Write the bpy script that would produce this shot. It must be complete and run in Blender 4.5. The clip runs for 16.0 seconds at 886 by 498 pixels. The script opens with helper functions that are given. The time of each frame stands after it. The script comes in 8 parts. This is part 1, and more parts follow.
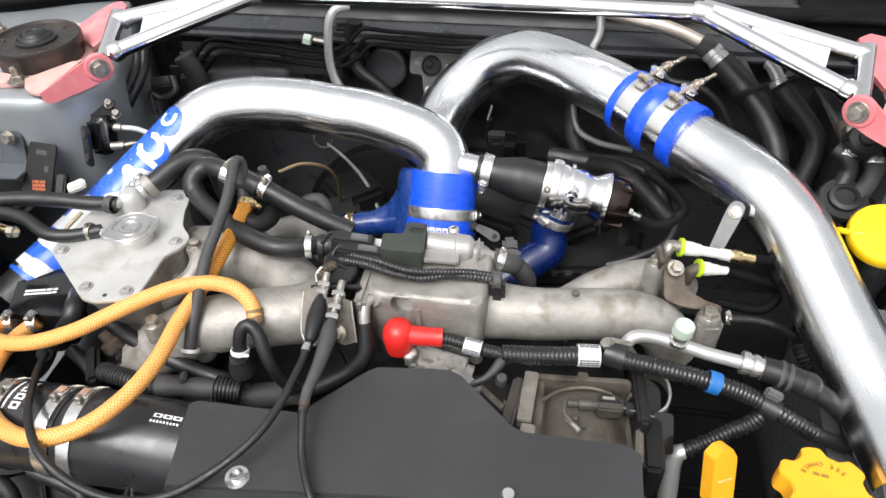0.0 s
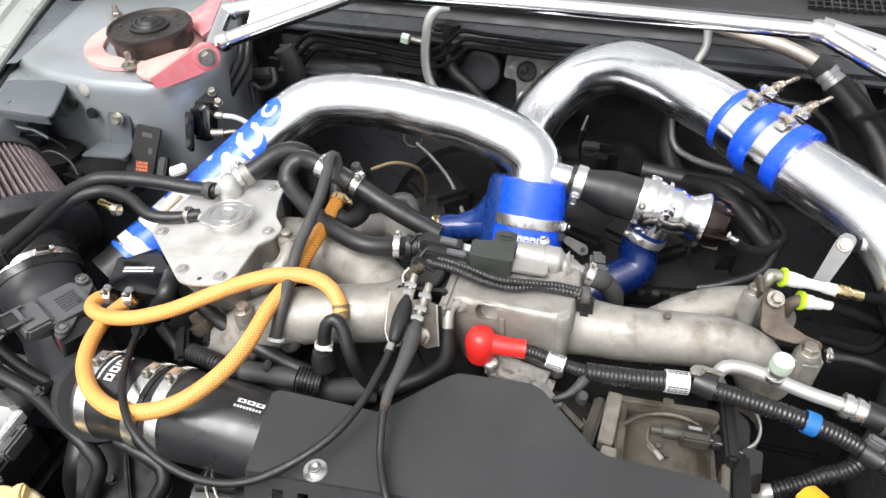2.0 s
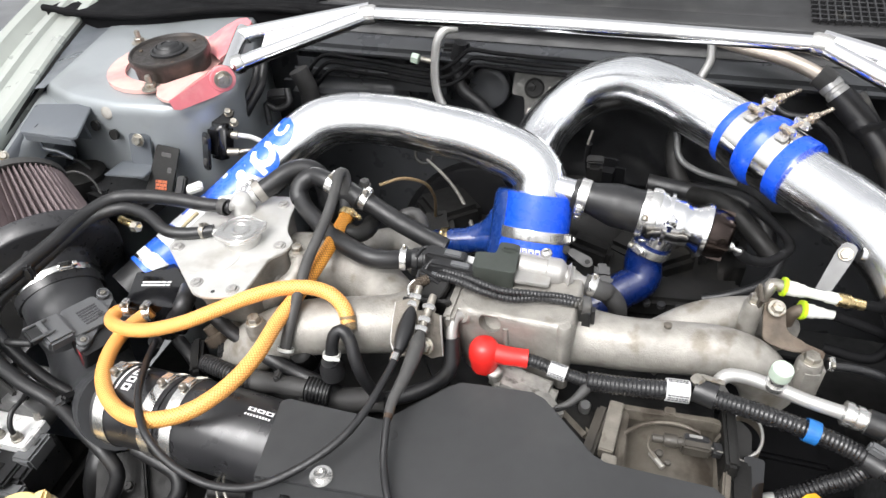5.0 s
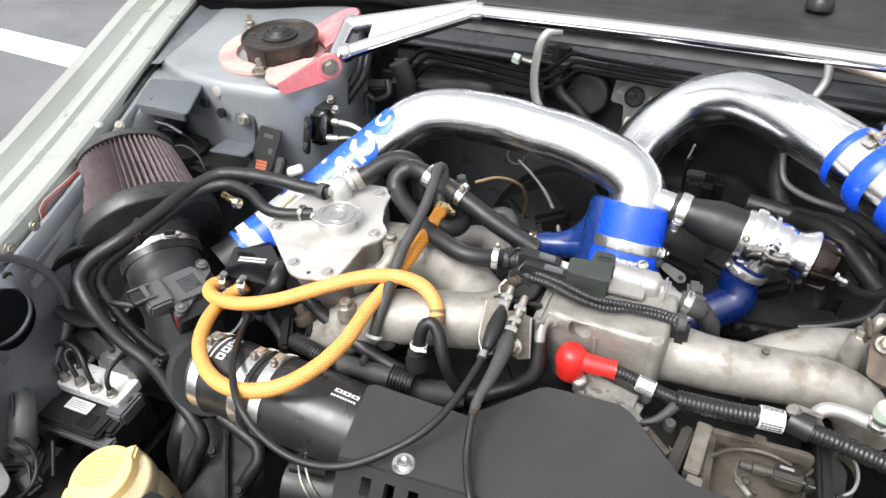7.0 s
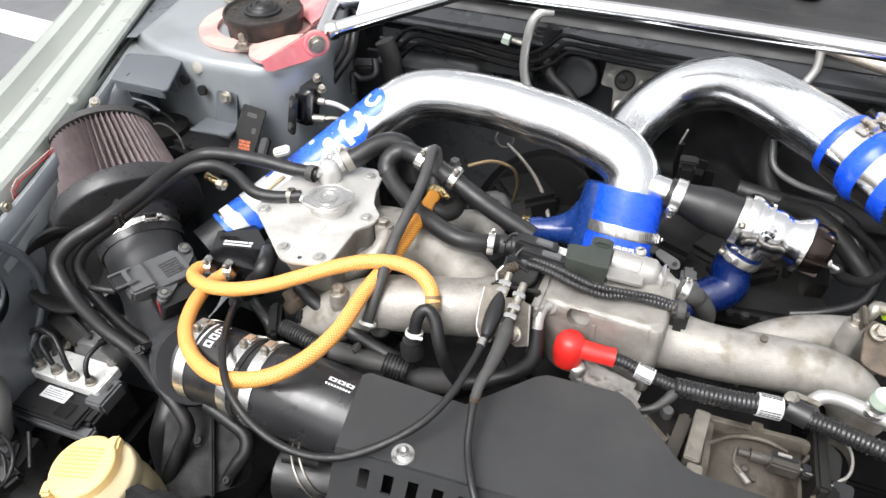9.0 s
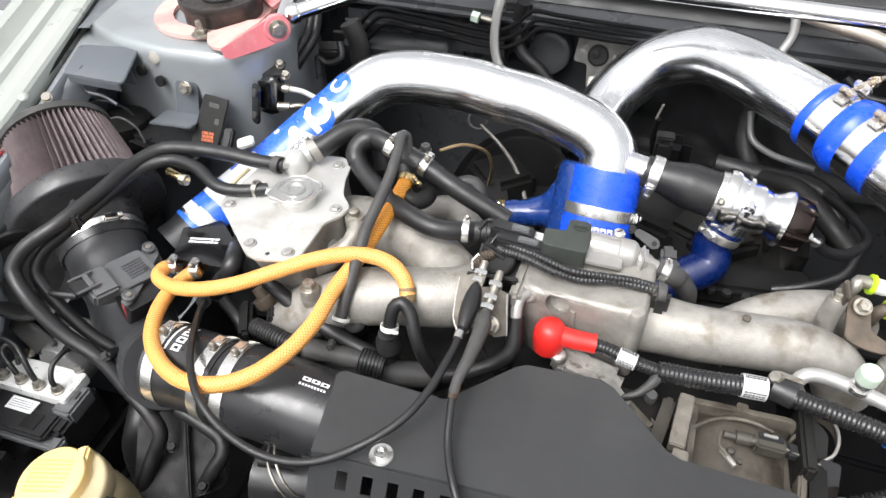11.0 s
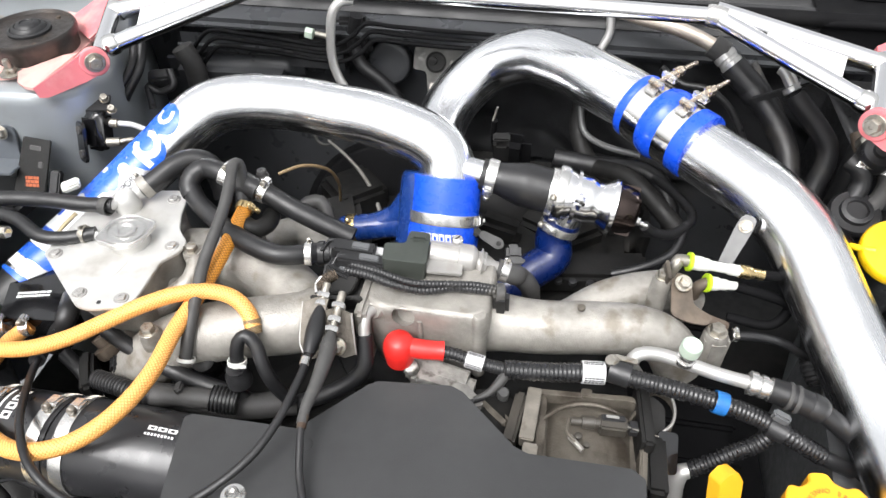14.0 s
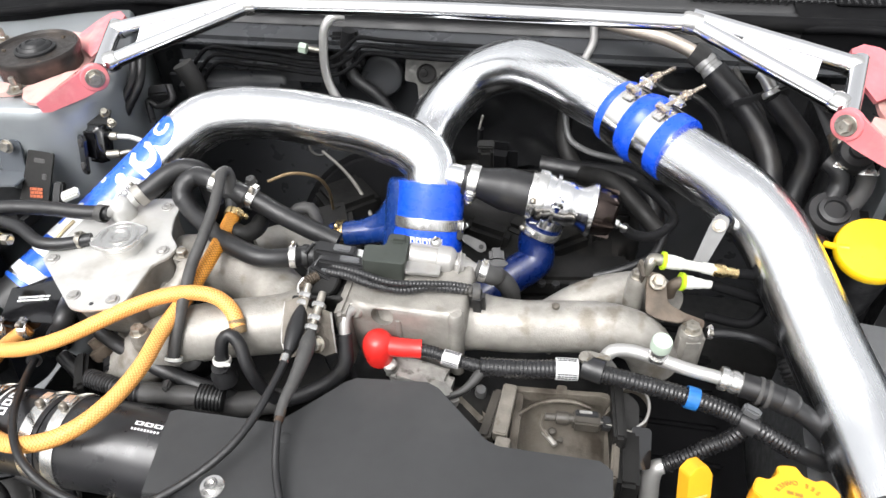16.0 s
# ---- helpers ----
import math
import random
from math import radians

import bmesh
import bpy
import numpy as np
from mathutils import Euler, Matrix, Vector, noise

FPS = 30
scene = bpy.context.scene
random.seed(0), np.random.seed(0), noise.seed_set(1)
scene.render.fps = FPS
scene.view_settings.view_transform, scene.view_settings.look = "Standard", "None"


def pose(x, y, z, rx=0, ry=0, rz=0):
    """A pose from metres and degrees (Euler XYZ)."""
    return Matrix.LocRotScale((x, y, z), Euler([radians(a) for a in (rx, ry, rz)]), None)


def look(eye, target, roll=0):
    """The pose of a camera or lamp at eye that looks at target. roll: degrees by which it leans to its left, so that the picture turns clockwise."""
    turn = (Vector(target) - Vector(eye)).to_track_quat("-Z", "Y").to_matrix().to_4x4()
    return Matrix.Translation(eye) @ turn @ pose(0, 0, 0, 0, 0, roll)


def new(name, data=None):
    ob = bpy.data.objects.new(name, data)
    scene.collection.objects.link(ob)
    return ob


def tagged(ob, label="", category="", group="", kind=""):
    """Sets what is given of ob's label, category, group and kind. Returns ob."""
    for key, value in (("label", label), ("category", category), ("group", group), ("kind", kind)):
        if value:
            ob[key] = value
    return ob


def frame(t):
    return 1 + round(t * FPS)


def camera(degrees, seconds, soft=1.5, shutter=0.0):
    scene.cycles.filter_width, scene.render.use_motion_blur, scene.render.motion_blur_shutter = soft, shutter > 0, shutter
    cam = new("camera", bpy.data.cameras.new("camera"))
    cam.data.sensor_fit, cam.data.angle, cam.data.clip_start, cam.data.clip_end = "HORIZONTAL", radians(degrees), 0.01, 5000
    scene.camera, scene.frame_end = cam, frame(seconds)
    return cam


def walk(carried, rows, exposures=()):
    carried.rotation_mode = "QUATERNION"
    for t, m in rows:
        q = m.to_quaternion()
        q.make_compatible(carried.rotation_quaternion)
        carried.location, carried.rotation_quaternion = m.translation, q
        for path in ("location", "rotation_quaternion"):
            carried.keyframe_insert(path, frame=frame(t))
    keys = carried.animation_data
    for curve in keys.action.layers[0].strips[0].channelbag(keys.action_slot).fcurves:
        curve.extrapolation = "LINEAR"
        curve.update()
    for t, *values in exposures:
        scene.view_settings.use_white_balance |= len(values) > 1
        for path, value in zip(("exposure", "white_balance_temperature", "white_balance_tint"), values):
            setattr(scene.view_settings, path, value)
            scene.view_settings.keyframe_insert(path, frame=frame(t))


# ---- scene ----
cam = camera(65.5, 16.0)
METRES, EYE, TILT, LEAN, TURN = 0.385, 1.27, -42.0, 1.5, 9.35
ROWS = [
    (0.0, 0.0, 0.0, 0.0, -0.0, 0.0, 0.0),
    (0.5, -0.0359, -0.0117, -0.0109, 2.7, -0.36, -2.1),
    (1.0, -0.0592, -0.0153, -0.0158, 4.15, -0.02, -3.02),
    (1.5, -0.0729, -0.0113, -0.0085, 5.15, 0.14, -4.28),
    (2.0, -0.0671, 0.015, 0.0153, 5.32, -0.19, -4.45),
    (2.5, -0.0255, 0.0197, 0.0251, 5.56, -0.87, -3.07),
    (3.0, 0.0442, 0.0003, 0.0171, 5.96, 0.62, -2.09),
    (5.5, -0.0318, -0.039, -0.0058, 8.52, 0.96, -5.88),
    (6.0, -0.0575, -0.0498, -0.0156, 10.82, 0.3, -7.8),
    (6.5, -0.0822, -0.0463, 0.0052, 11.36, 0.41, -8.5),
    (7.0, -0.0982, -0.049, -0.0064, 12.3, 0.43, -9.28),
    (7.5, -0.0962, -0.0424, -0.016, 12.1, -0.07, -8.88),
    (8.0, -0.1095, -0.032, 0.0061, 11.43, -0.15, -8.4),
    (8.5, -0.1436, -0.0299, 0.0022, 11.28, -0.35, -9.19),
    (9.0, -0.1812, -0.0214, -0.0085, 9.61, -0.67, -9.61),
    (11.5, -0.1683, 0.0499, 0.0273, 7.16, -2.16, -6.16),
    (12.0, -0.1374, 0.0255, 0.0478, 3.35, -0.29, -5.88),
    (12.5, -0.1104, 0.0383, 0.0559, 1.19, -1.65, -4.23),
    (13.0, -0.0735, 0.0406, 0.0693, -0.97, -2.05, -1.69),
    (13.5, -0.0438, 0.0411, 0.0729, -1.28, -1.71, -0.54),
    (14.0, -0.0138, 0.0455, 0.0772, -0.14, -1.59, -0.99),
    (14.5, 0.0371, 0.024, 0.053, 1.21, -0.82, -2.41),
    (15.0, 0.0627, 0.0038, 0.0317, 2.85, -0.42, -3.01),
    (15.5, 0.1117, 0.0108, 0.0454, 3.06, -1.13, -1.0),
    (16.0, 0.1003, -0.0087, 0.0353, 1.58, -0.11, -0.44),
]
walk(cam, [(t, pose(0.118, 0, EYE, TILT, LEAN, TURN) @ pose(METRES * x, METRES * y, METRES * z, 90 + pitch, roll, yaw)) for t, x, y, z, yaw, pitch, roll in ROWS],
     exposures=[(0.0, 0.76), (0.5, 0.79), (1.0, 0.85), (1.5, 0.91), (2.5, 0.98), (5.5, 1.04), (12.0, 1.05), (16.0, 1.09)])

# ---- light ----
world = bpy.data.worlds.new("overcast")
scene.world = world
world.use_nodes = True
wn, wl = world.node_tree.nodes, world.node_tree.links
wn.clear()
sky = wn.new("ShaderNodeTexSky")
sky.sky_type = "NISHITA"
sky.sun_disc = False
sky.sun_elevation, sky.sun_rotation = radians(62), radians(200)
sky.dust_density, sky.air_density, sky.ozone_density = 6.0, 1.2, 1.0
grey = wn.new("ShaderNodeHueSaturation")
grey.inputs["Saturation"].default_value = 0.10
bg = wn.new("ShaderNodeBackground")
bg.inputs["Strength"].default_value = 0.13
wo = wn.new("ShaderNodeOutputWorld")
wl.new(sky.outputs[0], grey.inputs["Color"])
wl.new(grey.outputs[0], bg.inputs["Color"])
wl.new(bg.outputs[0], wo.inputs[0])
sun = new("sun", bpy.data.lights.new("sun", "SUN"))
sun.data.energy, sun.data.angle, sun.data.color = 1.1, radians(35), (1.0, 0.987, 0.996)
sun.matrix_world = look((-0.5, -1.2, 3.2), (0, 0.5, 0.7))
scene.view_settings.exposure = 0.93


# ---- materials ----
def mat(name, base, rough=0.5, metal=0.0, var=0.25, scale=18.0, bump=0.15, grain=260.0, dirt=None, dirt_scale=9.0,
        dirt_at=0.58, coat=0.0, rough_var=0.12, stretch=(1, 1, 1), spec=0.5):
    """A surface with slow colour variation, fine grain and, with dirt, stains of another colour."""
    m = bpy.data.materials.new(name)
    m.use_nodes = True
    n, l = m.node_tree.nodes, m.node_tree.links
    b = n["Principled BSDF"]
    b.inputs["Metallic"].default_value = metal
    b.inputs["Coat Weight"].default_value = coat
    b.inputs["Specular IOR Level"].default_value = spec
    b.inputs["Roughness"].default_value = rough
    co = n.new("ShaderNodeTexCoord")
    mp = n.new("ShaderNodeMapping")
    mp.inputs["Scale"].default_value = stretch
    l.new(co.outputs["Object"], mp.inputs["Vector"])

    def noise_tex(s, detail=4.0):
        t = n.new("ShaderNodeTexNoise")
        t.inputs["Scale"].default_value, t.inputs["Detail"].default_value = s, detail
        l.new(mp.outputs[0], t.inputs["Vector"])
        return t

    slow, fine = noise_tex(scale), noise_tex(grain, 3.0)
    ramp = n.new("ShaderNodeMapRange")
    ramp.inputs["From Min"].default_value, ramp.inputs["From Max"].default_value = 0.3, 0.7
    ramp.inputs["To Min"].default_value, ramp.inputs["To Max"].default_value = 1 - var, 1 + var
    l.new(slow.outputs["Fac"], ramp.inputs["Value"])
    tone = n.new("ShaderNodeVectorMath")
    tone.operation = "SCALE"
    tone.inputs[0].default_value = base
    l.new(ramp.outputs[0], tone.inputs["Scale"])
    colour = tone.outputs[0]
    if dirt:
        spots = noise_tex(dirt_scale, 8.0)
        edge = n.new("ShaderNodeMapRange")
        edge.inputs["From Min"].default_value, edge.inputs["From Max"].default_value = dirt_at, dirt_at + 0.12
        l.new(spots.outputs["Fac"], edge.inputs["Value"])
        mix = n.new("ShaderNodeMix")
        mix.data_type = "RGBA"
        l.new(edge.outputs[0], mix.inputs["Factor"])
        l.new(colour, mix.inputs["A"])
        mix.inputs["B"].default_value = (*dirt, 1)
        colour = mix.outputs["Result"]
    l.new(colour, b.inputs["Base Color"])
    rr = n.new("ShaderNodeMapRange")
    rr.inputs["From Min"].default_value, rr.inputs["From Max"].default_value = 0.3, 0.7
    rr.inputs["To Min"].default_value, rr.inputs["To Max"].default_value = max(0.02, rough - rough_var), min(1, rough + rough_var)
    mid = noise_tex(scale * 3.7, 5.0)
    l.new(mid.outputs["Fac"], rr.inputs["Value"])
    if rough_var:
        l.new(rr.outputs[0], b.inputs["Roughness"])
    if bump:
        bp = n.new("ShaderNodeBump")
        bp.inputs["Strength"].default_value, bp.inputs["Distance"].default_value = bump, 0.0006
        l.new(fine.outputs["Fac"], bp.inputs["Height"])
        l.new(bp.outputs[0], b.inputs["Normal"])
    return m


def braid_mat(name, base, line, spacing=0.0034):
    """Woven cord over a hose: two crossing sets of threads along the hose's own length."""
    m = bpy.data.materials.new(name)
    m.use_nodes = True
    n, l = m.node_tree.nodes, m.node_tree.links
    b = n["Principled BSDF"]
    b.inputs["Roughness"].default_value = 0.42
    uv = n.new("ShaderNodeUVMap")
    masks = []
    for turn in (38, -38):
        mp = n.new("ShaderNodeMapping")
        mp.inputs["Rotation"].default_value = (0, 0, radians(turn))
        l.new(uv.outputs[0], mp.inputs["Vector"])
        w = n.new("ShaderNodeTexWave")
        w.wave_profile = "SIN"
        w.inputs["Scale"].default_value = 0.314 / spacing
        w.inputs["Distortion"].default_value = 0.15
        l.new(mp.outputs[0], w.inputs["Vector"])
        masks.append(w.outputs["Fac"])
    mul = n.new("ShaderNodeMath")
    mul.operation = "MINIMUM"
    l.new(masks[0], mul.inputs[0])
    l.new(masks[1], mul.inputs[1])
    rg = n.new("ShaderNodeMapRange")
    rg.inputs["From Min"].default_value, rg.inputs["From Max"].default_value = 0.02, 0.22
    l.new(mul.outputs[0], rg.inputs["Value"])
    mix = n.new("ShaderNodeMix")
    mix.data_type = "RGBA"
    mix.inputs["A"].default_value, mix.inputs["B"].default_value = (*line, 1), (*base, 1)
    l.new(rg.outputs[0], mix.inputs["Factor"])
    l.new(mix.outputs["Result"], b.inputs["Base Color"])
    bp = n.new("ShaderNodeBump")
    bp.inputs["Strength"].default_value, bp.inputs["Distance"].default_value = 0.5, 0.0006
    l.new(mul.outputs[0], bp.inputs["Height"])
    l.new(bp.outputs[0], b.inputs["Normal"])
    return m


def drawn_mat(name, base, low, high, streak=0.05):
    """Hand-polished tube: fine draw marks along its length, hazy patches and a few darker smudges."""
    m = bpy.data.materials.new(name)
    m.use_nodes = True
    n, l = m.node_tree.nodes, m.node_tree.links
    b = n["Principled BSDF"]
    b.inputs["Metallic"].default_value = 1.0
    uv, co = n.new("ShaderNodeUVMap"), n.new("ShaderNodeTexCoord")

    def noise_tex(source, stretch, scale, detail):
        mp = n.new("ShaderNodeMapping")
        mp.inputs["Scale"].default_value = stretch
        t = n.new("ShaderNodeTexNoise")
        t.inputs["Scale"].default_value, t.inputs["Detail"].default_value = scale, detail
        l.new(source, mp.inputs["Vector"])
        l.new(mp.outputs[0], t.inputs["Vector"])
        return t.outputs["Fac"]

    def spread(value, lo, hi, a=0.32, c=0.68):
        r = n.new("ShaderNodeMapRange")
        r.inputs["From Min"].default_value, r.inputs["From Max"].default_value = a, c
        r.inputs["To Min"].default_value, r.inputs["To Max"].default_value = lo, hi
        l.new(value, r.inputs["Value"])
        return r.outputs[0]

    marks = noise_tex(uv.outputs[0], (10, 420, 1), 1.0, 6.0)
    haze = noise_tex(co.outputs["Object"], (1, 1, 1), 16.0, 6.0)
    both = n.new("ShaderNodeMath")
    both.operation = "ADD"
    l.new(spread(marks, low * 0.5, high * 0.5), both.inputs[0])
    l.new(spread(haze, low * 0.5, high * 0.5), both.inputs[1])
    l.new(both.outputs[0], b.inputs["Roughness"])
    tone = n.new("ShaderNodeVectorMath")
    tone.operation = "SCALE"
    tone.inputs[0].default_value = base
    l.new(spread(haze, 0.90, 1.02), tone.inputs["Scale"])
    l.new(tone.outputs[0], b.inputs["Base Color"])
    bp = n.new("ShaderNodeBump")
    bp.inputs["Strength"].default_value, bp.inputs["Distance"].default_value = streak, 0.0006
    l.new(marks, bp.inputs["Height"])
    l.new(bp.outputs[0], b.inputs["Normal"])
    return m


POLISHED = drawn_mat("polished aluminium", (0.86, 0.87, 0.885), 0.16, 0.34, 0.06)
CHROME = mat("chrome tube", (0.88, 0.88, 0.89), 0.15, 1.0, 0.02, 10, 0, 500, rough_var=0)
STEEL = mat("clamp steel", (0.70, 0.69, 0.67), 0.25, 0.9, 0.08, 40, 0, 500, dirt=(0.50, 0.49, 0.46), dirt_scale=60, dirt_at=0.6, rough_var=0)
ZINC = mat("zinc plated bolt", (0.36, 0.34, 0.30), 0.42, 0.85, 0.3, 90, 0.15, 600, dirt=(0.22, 0.17, 0.11), dirt_scale=120)
CAPSTEEL = mat("worn cap steel", (0.60, 0.595, 0.58), 0.27, 0.9, 0.06, 40, 0, 600, dirt=(0.44, 0.42, 0.39), dirt_scale=30, dirt_at=0.6, rough_var=0)
BRASS = mat("yellow passivated brass", (0.60, 0.46, 0.24), 0.28, 1.0, 0.15, 60, 0, 600, rough_var=0.05)
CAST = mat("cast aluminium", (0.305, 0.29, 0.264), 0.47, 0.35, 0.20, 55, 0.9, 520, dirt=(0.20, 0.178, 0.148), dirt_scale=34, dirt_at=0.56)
CASTRAW = mat("rough bare casting", (0.38, 0.37, 0.35), 0.42, 0.5, 0.3, 70, 1.2, 260, dirt=(0.14, 0.13, 0.115), dirt_scale=75, dirt_at=0.55)
ALLOY = mat("pale die-cast alloy", (0.37, 0.36, 0.345), 0.40, 0.45, 0.10, 40, 0.4, 700, dirt=(0.33, 0.31, 0.28), dirt_scale=30, dirt_at=0.6)
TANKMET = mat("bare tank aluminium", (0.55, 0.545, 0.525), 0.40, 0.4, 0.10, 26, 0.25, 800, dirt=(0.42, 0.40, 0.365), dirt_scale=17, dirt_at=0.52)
DULL = mat("dull grey casting", (0.120, 0.106, 0.087), 0.55, 0.3, 0.25, 40, 0.9, 520, dirt=(0.055, 0.044, 0.034), dirt_scale=28, dirt_at=0.53)
ALUTUBE = mat("satin aluminium tube", (0.50, 0.495, 0.48), 0.36, 0.6, 0.04, 30, 0, 700, rough_var=0)
PIPEBEIGE = mat("aged aluminium pipe", (0.50, 0.44, 0.38), 0.42, 0.7, 0.12, 40, 0.1, 700)
BLUE = mat("blue silicone", (0.009, 0.080, 0.70), 0.30, 0.0, 0.08, 30, 0.12, 900, coat=0.3)
# blue of the return hose, with the shade under the valve put into its base
BLUESHADED = mat("blue silicone with shade in colour", (0.0016, 0.0105, 0.074), 0.30, 0.0, 0.12, 30, 0.2, 900, coat=0.2)
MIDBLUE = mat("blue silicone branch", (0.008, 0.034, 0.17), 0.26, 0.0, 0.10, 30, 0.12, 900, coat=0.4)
DECAL = mat("blue vinyl", (0.02, 0.12, 0.66), 0.3, 0.0, 0.06, 30, 0.05, 600, coat=0.3)
WHITEVINYL = mat("white vinyl", (0.78, 0.79, 0.80), 0.4, 0.0, 0.05, 30, 0.05, 600)
RUBBER = mat("black rubber hose", (0.0125, 0.0125, 0.0135), 0.42, 0.0, 0.25, 30, 0.3, 900, dirt=(0.026, 0.0245, 0.023), dirt_scale=26)
RUBBERGREY = mat("greyed rubber", (0.048, 0.047, 0.046), 0.6, 0.0, 0.25, 24, 0.4, 800, dirt=(0.09, 0.085, 0.075), dirt_scale=40, dirt_at=0.62)
SILBLACK = mat("black silicone", (0.022, 0.022, 0.024), 0.33, 0.0, 0.2, 14, 0.1, 500, dirt=(0.034, 0.034, 0.036), dirt_scale=16, dirt_at=0.55, coat=0.15)
PLASTIC = mat("black plastic", (0.018, 0.018, 0.019), 0.38, 0.0, 0.25, 30, 0.3, 800, dirt=(0.05, 0.047, 0.042), dirt_scale=22, dirt_at=0.64)
PLASTICGREY = mat("charcoal plastic", (0.105, 0.108, 0.112), 0.5, 0.0, 0.12, 30, 0.25, 800)
GREENGREY = mat("olive grey plastic", (0.040, 0.046, 0.040), 0.45, 0.0, 0.15, 30, 0.2, 800)
GLOSS = mat("glossy black enamel", (0.008, 0.008, 0.009), 0.12, 0.0, 0.2, 30, 0.05, 600, coat=0.5)
COVER = mat("powder coated sheet", (0.027, 0.0278, 0.0290), 0.62, 0.0, 0.16, 9, 0.4, 1500, dirt=(0.034, 0.0345, 0.0352), dirt_scale=7, dirt_at=0.55)
PAINT = mat("grey metallic body paint", (0.315, 0.338, 0.352), 0.32, 0.35, 0.06, 5, 0.05, 1500, dirt=(0.265, 0.283, 0.29), dirt_scale=7, dirt_at=0.5, coat=0.2, rough_var=0.04)
PAINTDARK = mat("darker body paint with paler patches", (0.135, 0.148, 0.165), 0.36, 0.3, 0.12, 7, 0.1, 900, dirt=(0.165, 0.175, 0.185), dirt_scale=9, dirt_at=0.56)
FENDER = mat("silver green wing paint", (0.44, 0.465, 0.43), 0.30, 0.3, 0.04, 6, 0.04, 1500, dirt=(0.40, 0.42, 0.39), dirt_scale=5, dirt_at=0.5, coat=0.3, rough_var=0.04)
PINK = mat("faded red paint", (0.68, 0.19, 0.21), 0.5, 0.0, 0.10, 26, 0.3, 700, dirt=(0.72, 0.33, 0.31), dirt_scale=14, dirt_at=0.52)
PINKPALE = mat("bleached red paint", (0.66, 0.40, 0.36), 0.55, 0.0, 0.10, 26, 0.3, 700, dirt=(0.62, 0.28, 0.26), dirt_scale=14, dirt_at=0.52)
ORANGE = braid_mat("orange braided hose", (0.91, 0.47, 0.145), (0.55, 0.20, 0.030), 0.0026)
ORANGEDEEP = braid_mat("deep orange braid", (0.74, 0.32, 0.040), (0.34, 0.12, 0.012), 0.0028)
MOUNT = mat("brown-black mount rubber", (0.022, 0.018, 0.016), 0.42, 0.0, 0.3, 40, 0.4, 700, dirt=(0.05, 0.038, 0.03), dirt_scale=30, dirt_at=0.56)
MOUNTBLACK = mat("semi-gloss black moulded rubber", (0.030, 0.030, 0.032), 0.34, 0.0, 0.2, 30, 0.15, 700, dirt=(0.045, 0.043, 0.041), dirt_scale=24, dirt_at=0.58)
CONDUIT = mat("glossy black conduit", (0.014, 0.014, 0.015), 0.27, 0.0, 0.25, 40, 0.1, 800)
RED = mat("red rubber boot", (0.66, 0.022, 0.018), 0.4, 0.0, 0.08, 30, 0.15, 700, coat=0.15)
YELLOW = mat("yellow plastic", (0.85, 0.41, 0.02), 0.42, 0.0, 0.06, 30, 0.15, 700)
YELLOWBRIGHT = mat("bright yellow plastic", (0.90, 0.56, 0.008), 0.38, 0.0, 0.05, 30, 0.12, 700)
YELLOWPALE = mat("pale yellow plastic", (0.80, 0.58, 0.26), 0.45, 0.0, 0.06, 24, 0.15, 700)
CREAM = mat("yellowed reservoir plastic", (0.44, 0.37, 0.23), 0.4, 0.0, 0.15, 18, 0.15, 500)
CREAMDARK = mat("raised print", (0.33, 0.17, 0.03), 0.5, 0.0, 0.05, 30, 0.1, 600)
RUST = mat("rusty steel bracket", (0.105, 0.082, 0.062), 0.6, 0.3, 0.3, 60, 0.5, 500, dirt=(0.05, 0.028, 0.017), dirt_scale=30)
# oily black, its base lowered to carry the shade deep in the bay
BLOCK = mat("oily black, bay shade in colour", (0.012, 0.0117, 0.0113), 0.55, 0.0, 0.4, 20, 0.5, 300, dirt=(0.026, 0.0235, 0.021), dirt_scale=12, dirt_at=0.6, spec=0.24)
FIREWALL = mat("black bulkhead", (0.048, 0.050, 0.054), 0.34, 0.0, 0.3, 7, 0.25, 400, dirt=(0.055, 0.055, 0.056), dirt_scale=6, dirt_at=0.55, spec=0.45)
PLEAT = mat("filter cotton", (0.165, 0.130, 0.133), 0.9, 0.0, 0.18, 60, 0.6, 900)
LABEL = mat("silver label", (0.60, 0.60, 0.60), 0.45, 0.1, 0.1, 40, 0.1, 500)
PRINTDARK = mat("dark print", (0.05, 0.05, 0.055), 0.5, 0.0, 0.1, 40, 0, 500)
PRINTWHITE = mat("white print", (0.78, 0.78, 0.78), 0.5, 0.0, 0.05, 40, 0, 500)
PRINTRED = mat("red line print", (0.45, 0.03, 0.04), 0.5, 0.0, 0.1, 40, 0, 500)
PRINTORANGE = mat("orange label", (0.42, 0.10, 0.035), 0.5, 0.0, 0.3, 80, 0, 500)
TAPE = mat("blue tape", (0.015, 0.14, 0.42), 0.5, 0.0, 0.2, 90, 0.4, 500)
LIME = mat("lime plastic ring", (0.45, 0.66, 0.02), 0.4, 0.0, 0.05, 40, 0.1, 500)
WHITEPL = mat("white plastic", (0.62, 0.62, 0.59), 0.42, 0.0, 0.05, 40, 0.1, 500)
MINT = mat("pale green cap", (0.47, 0.56, 0.47), 0.45, 0.0, 0.06, 40, 0.1, 500)
BRAIDTAN = braid_mat("tan braided sleeve", (0.28, 0.2, 0.1), (0.10, 0.06, 0.03), 0.002)
ASPHALT = mat("asphalt", (0.145, 0.15, 0.155), 0.85, 0.0, 0.12, 2.5, 0.9, 160, dirt=(0.11, 0.115, 0.12), dirt_scale=1.3)
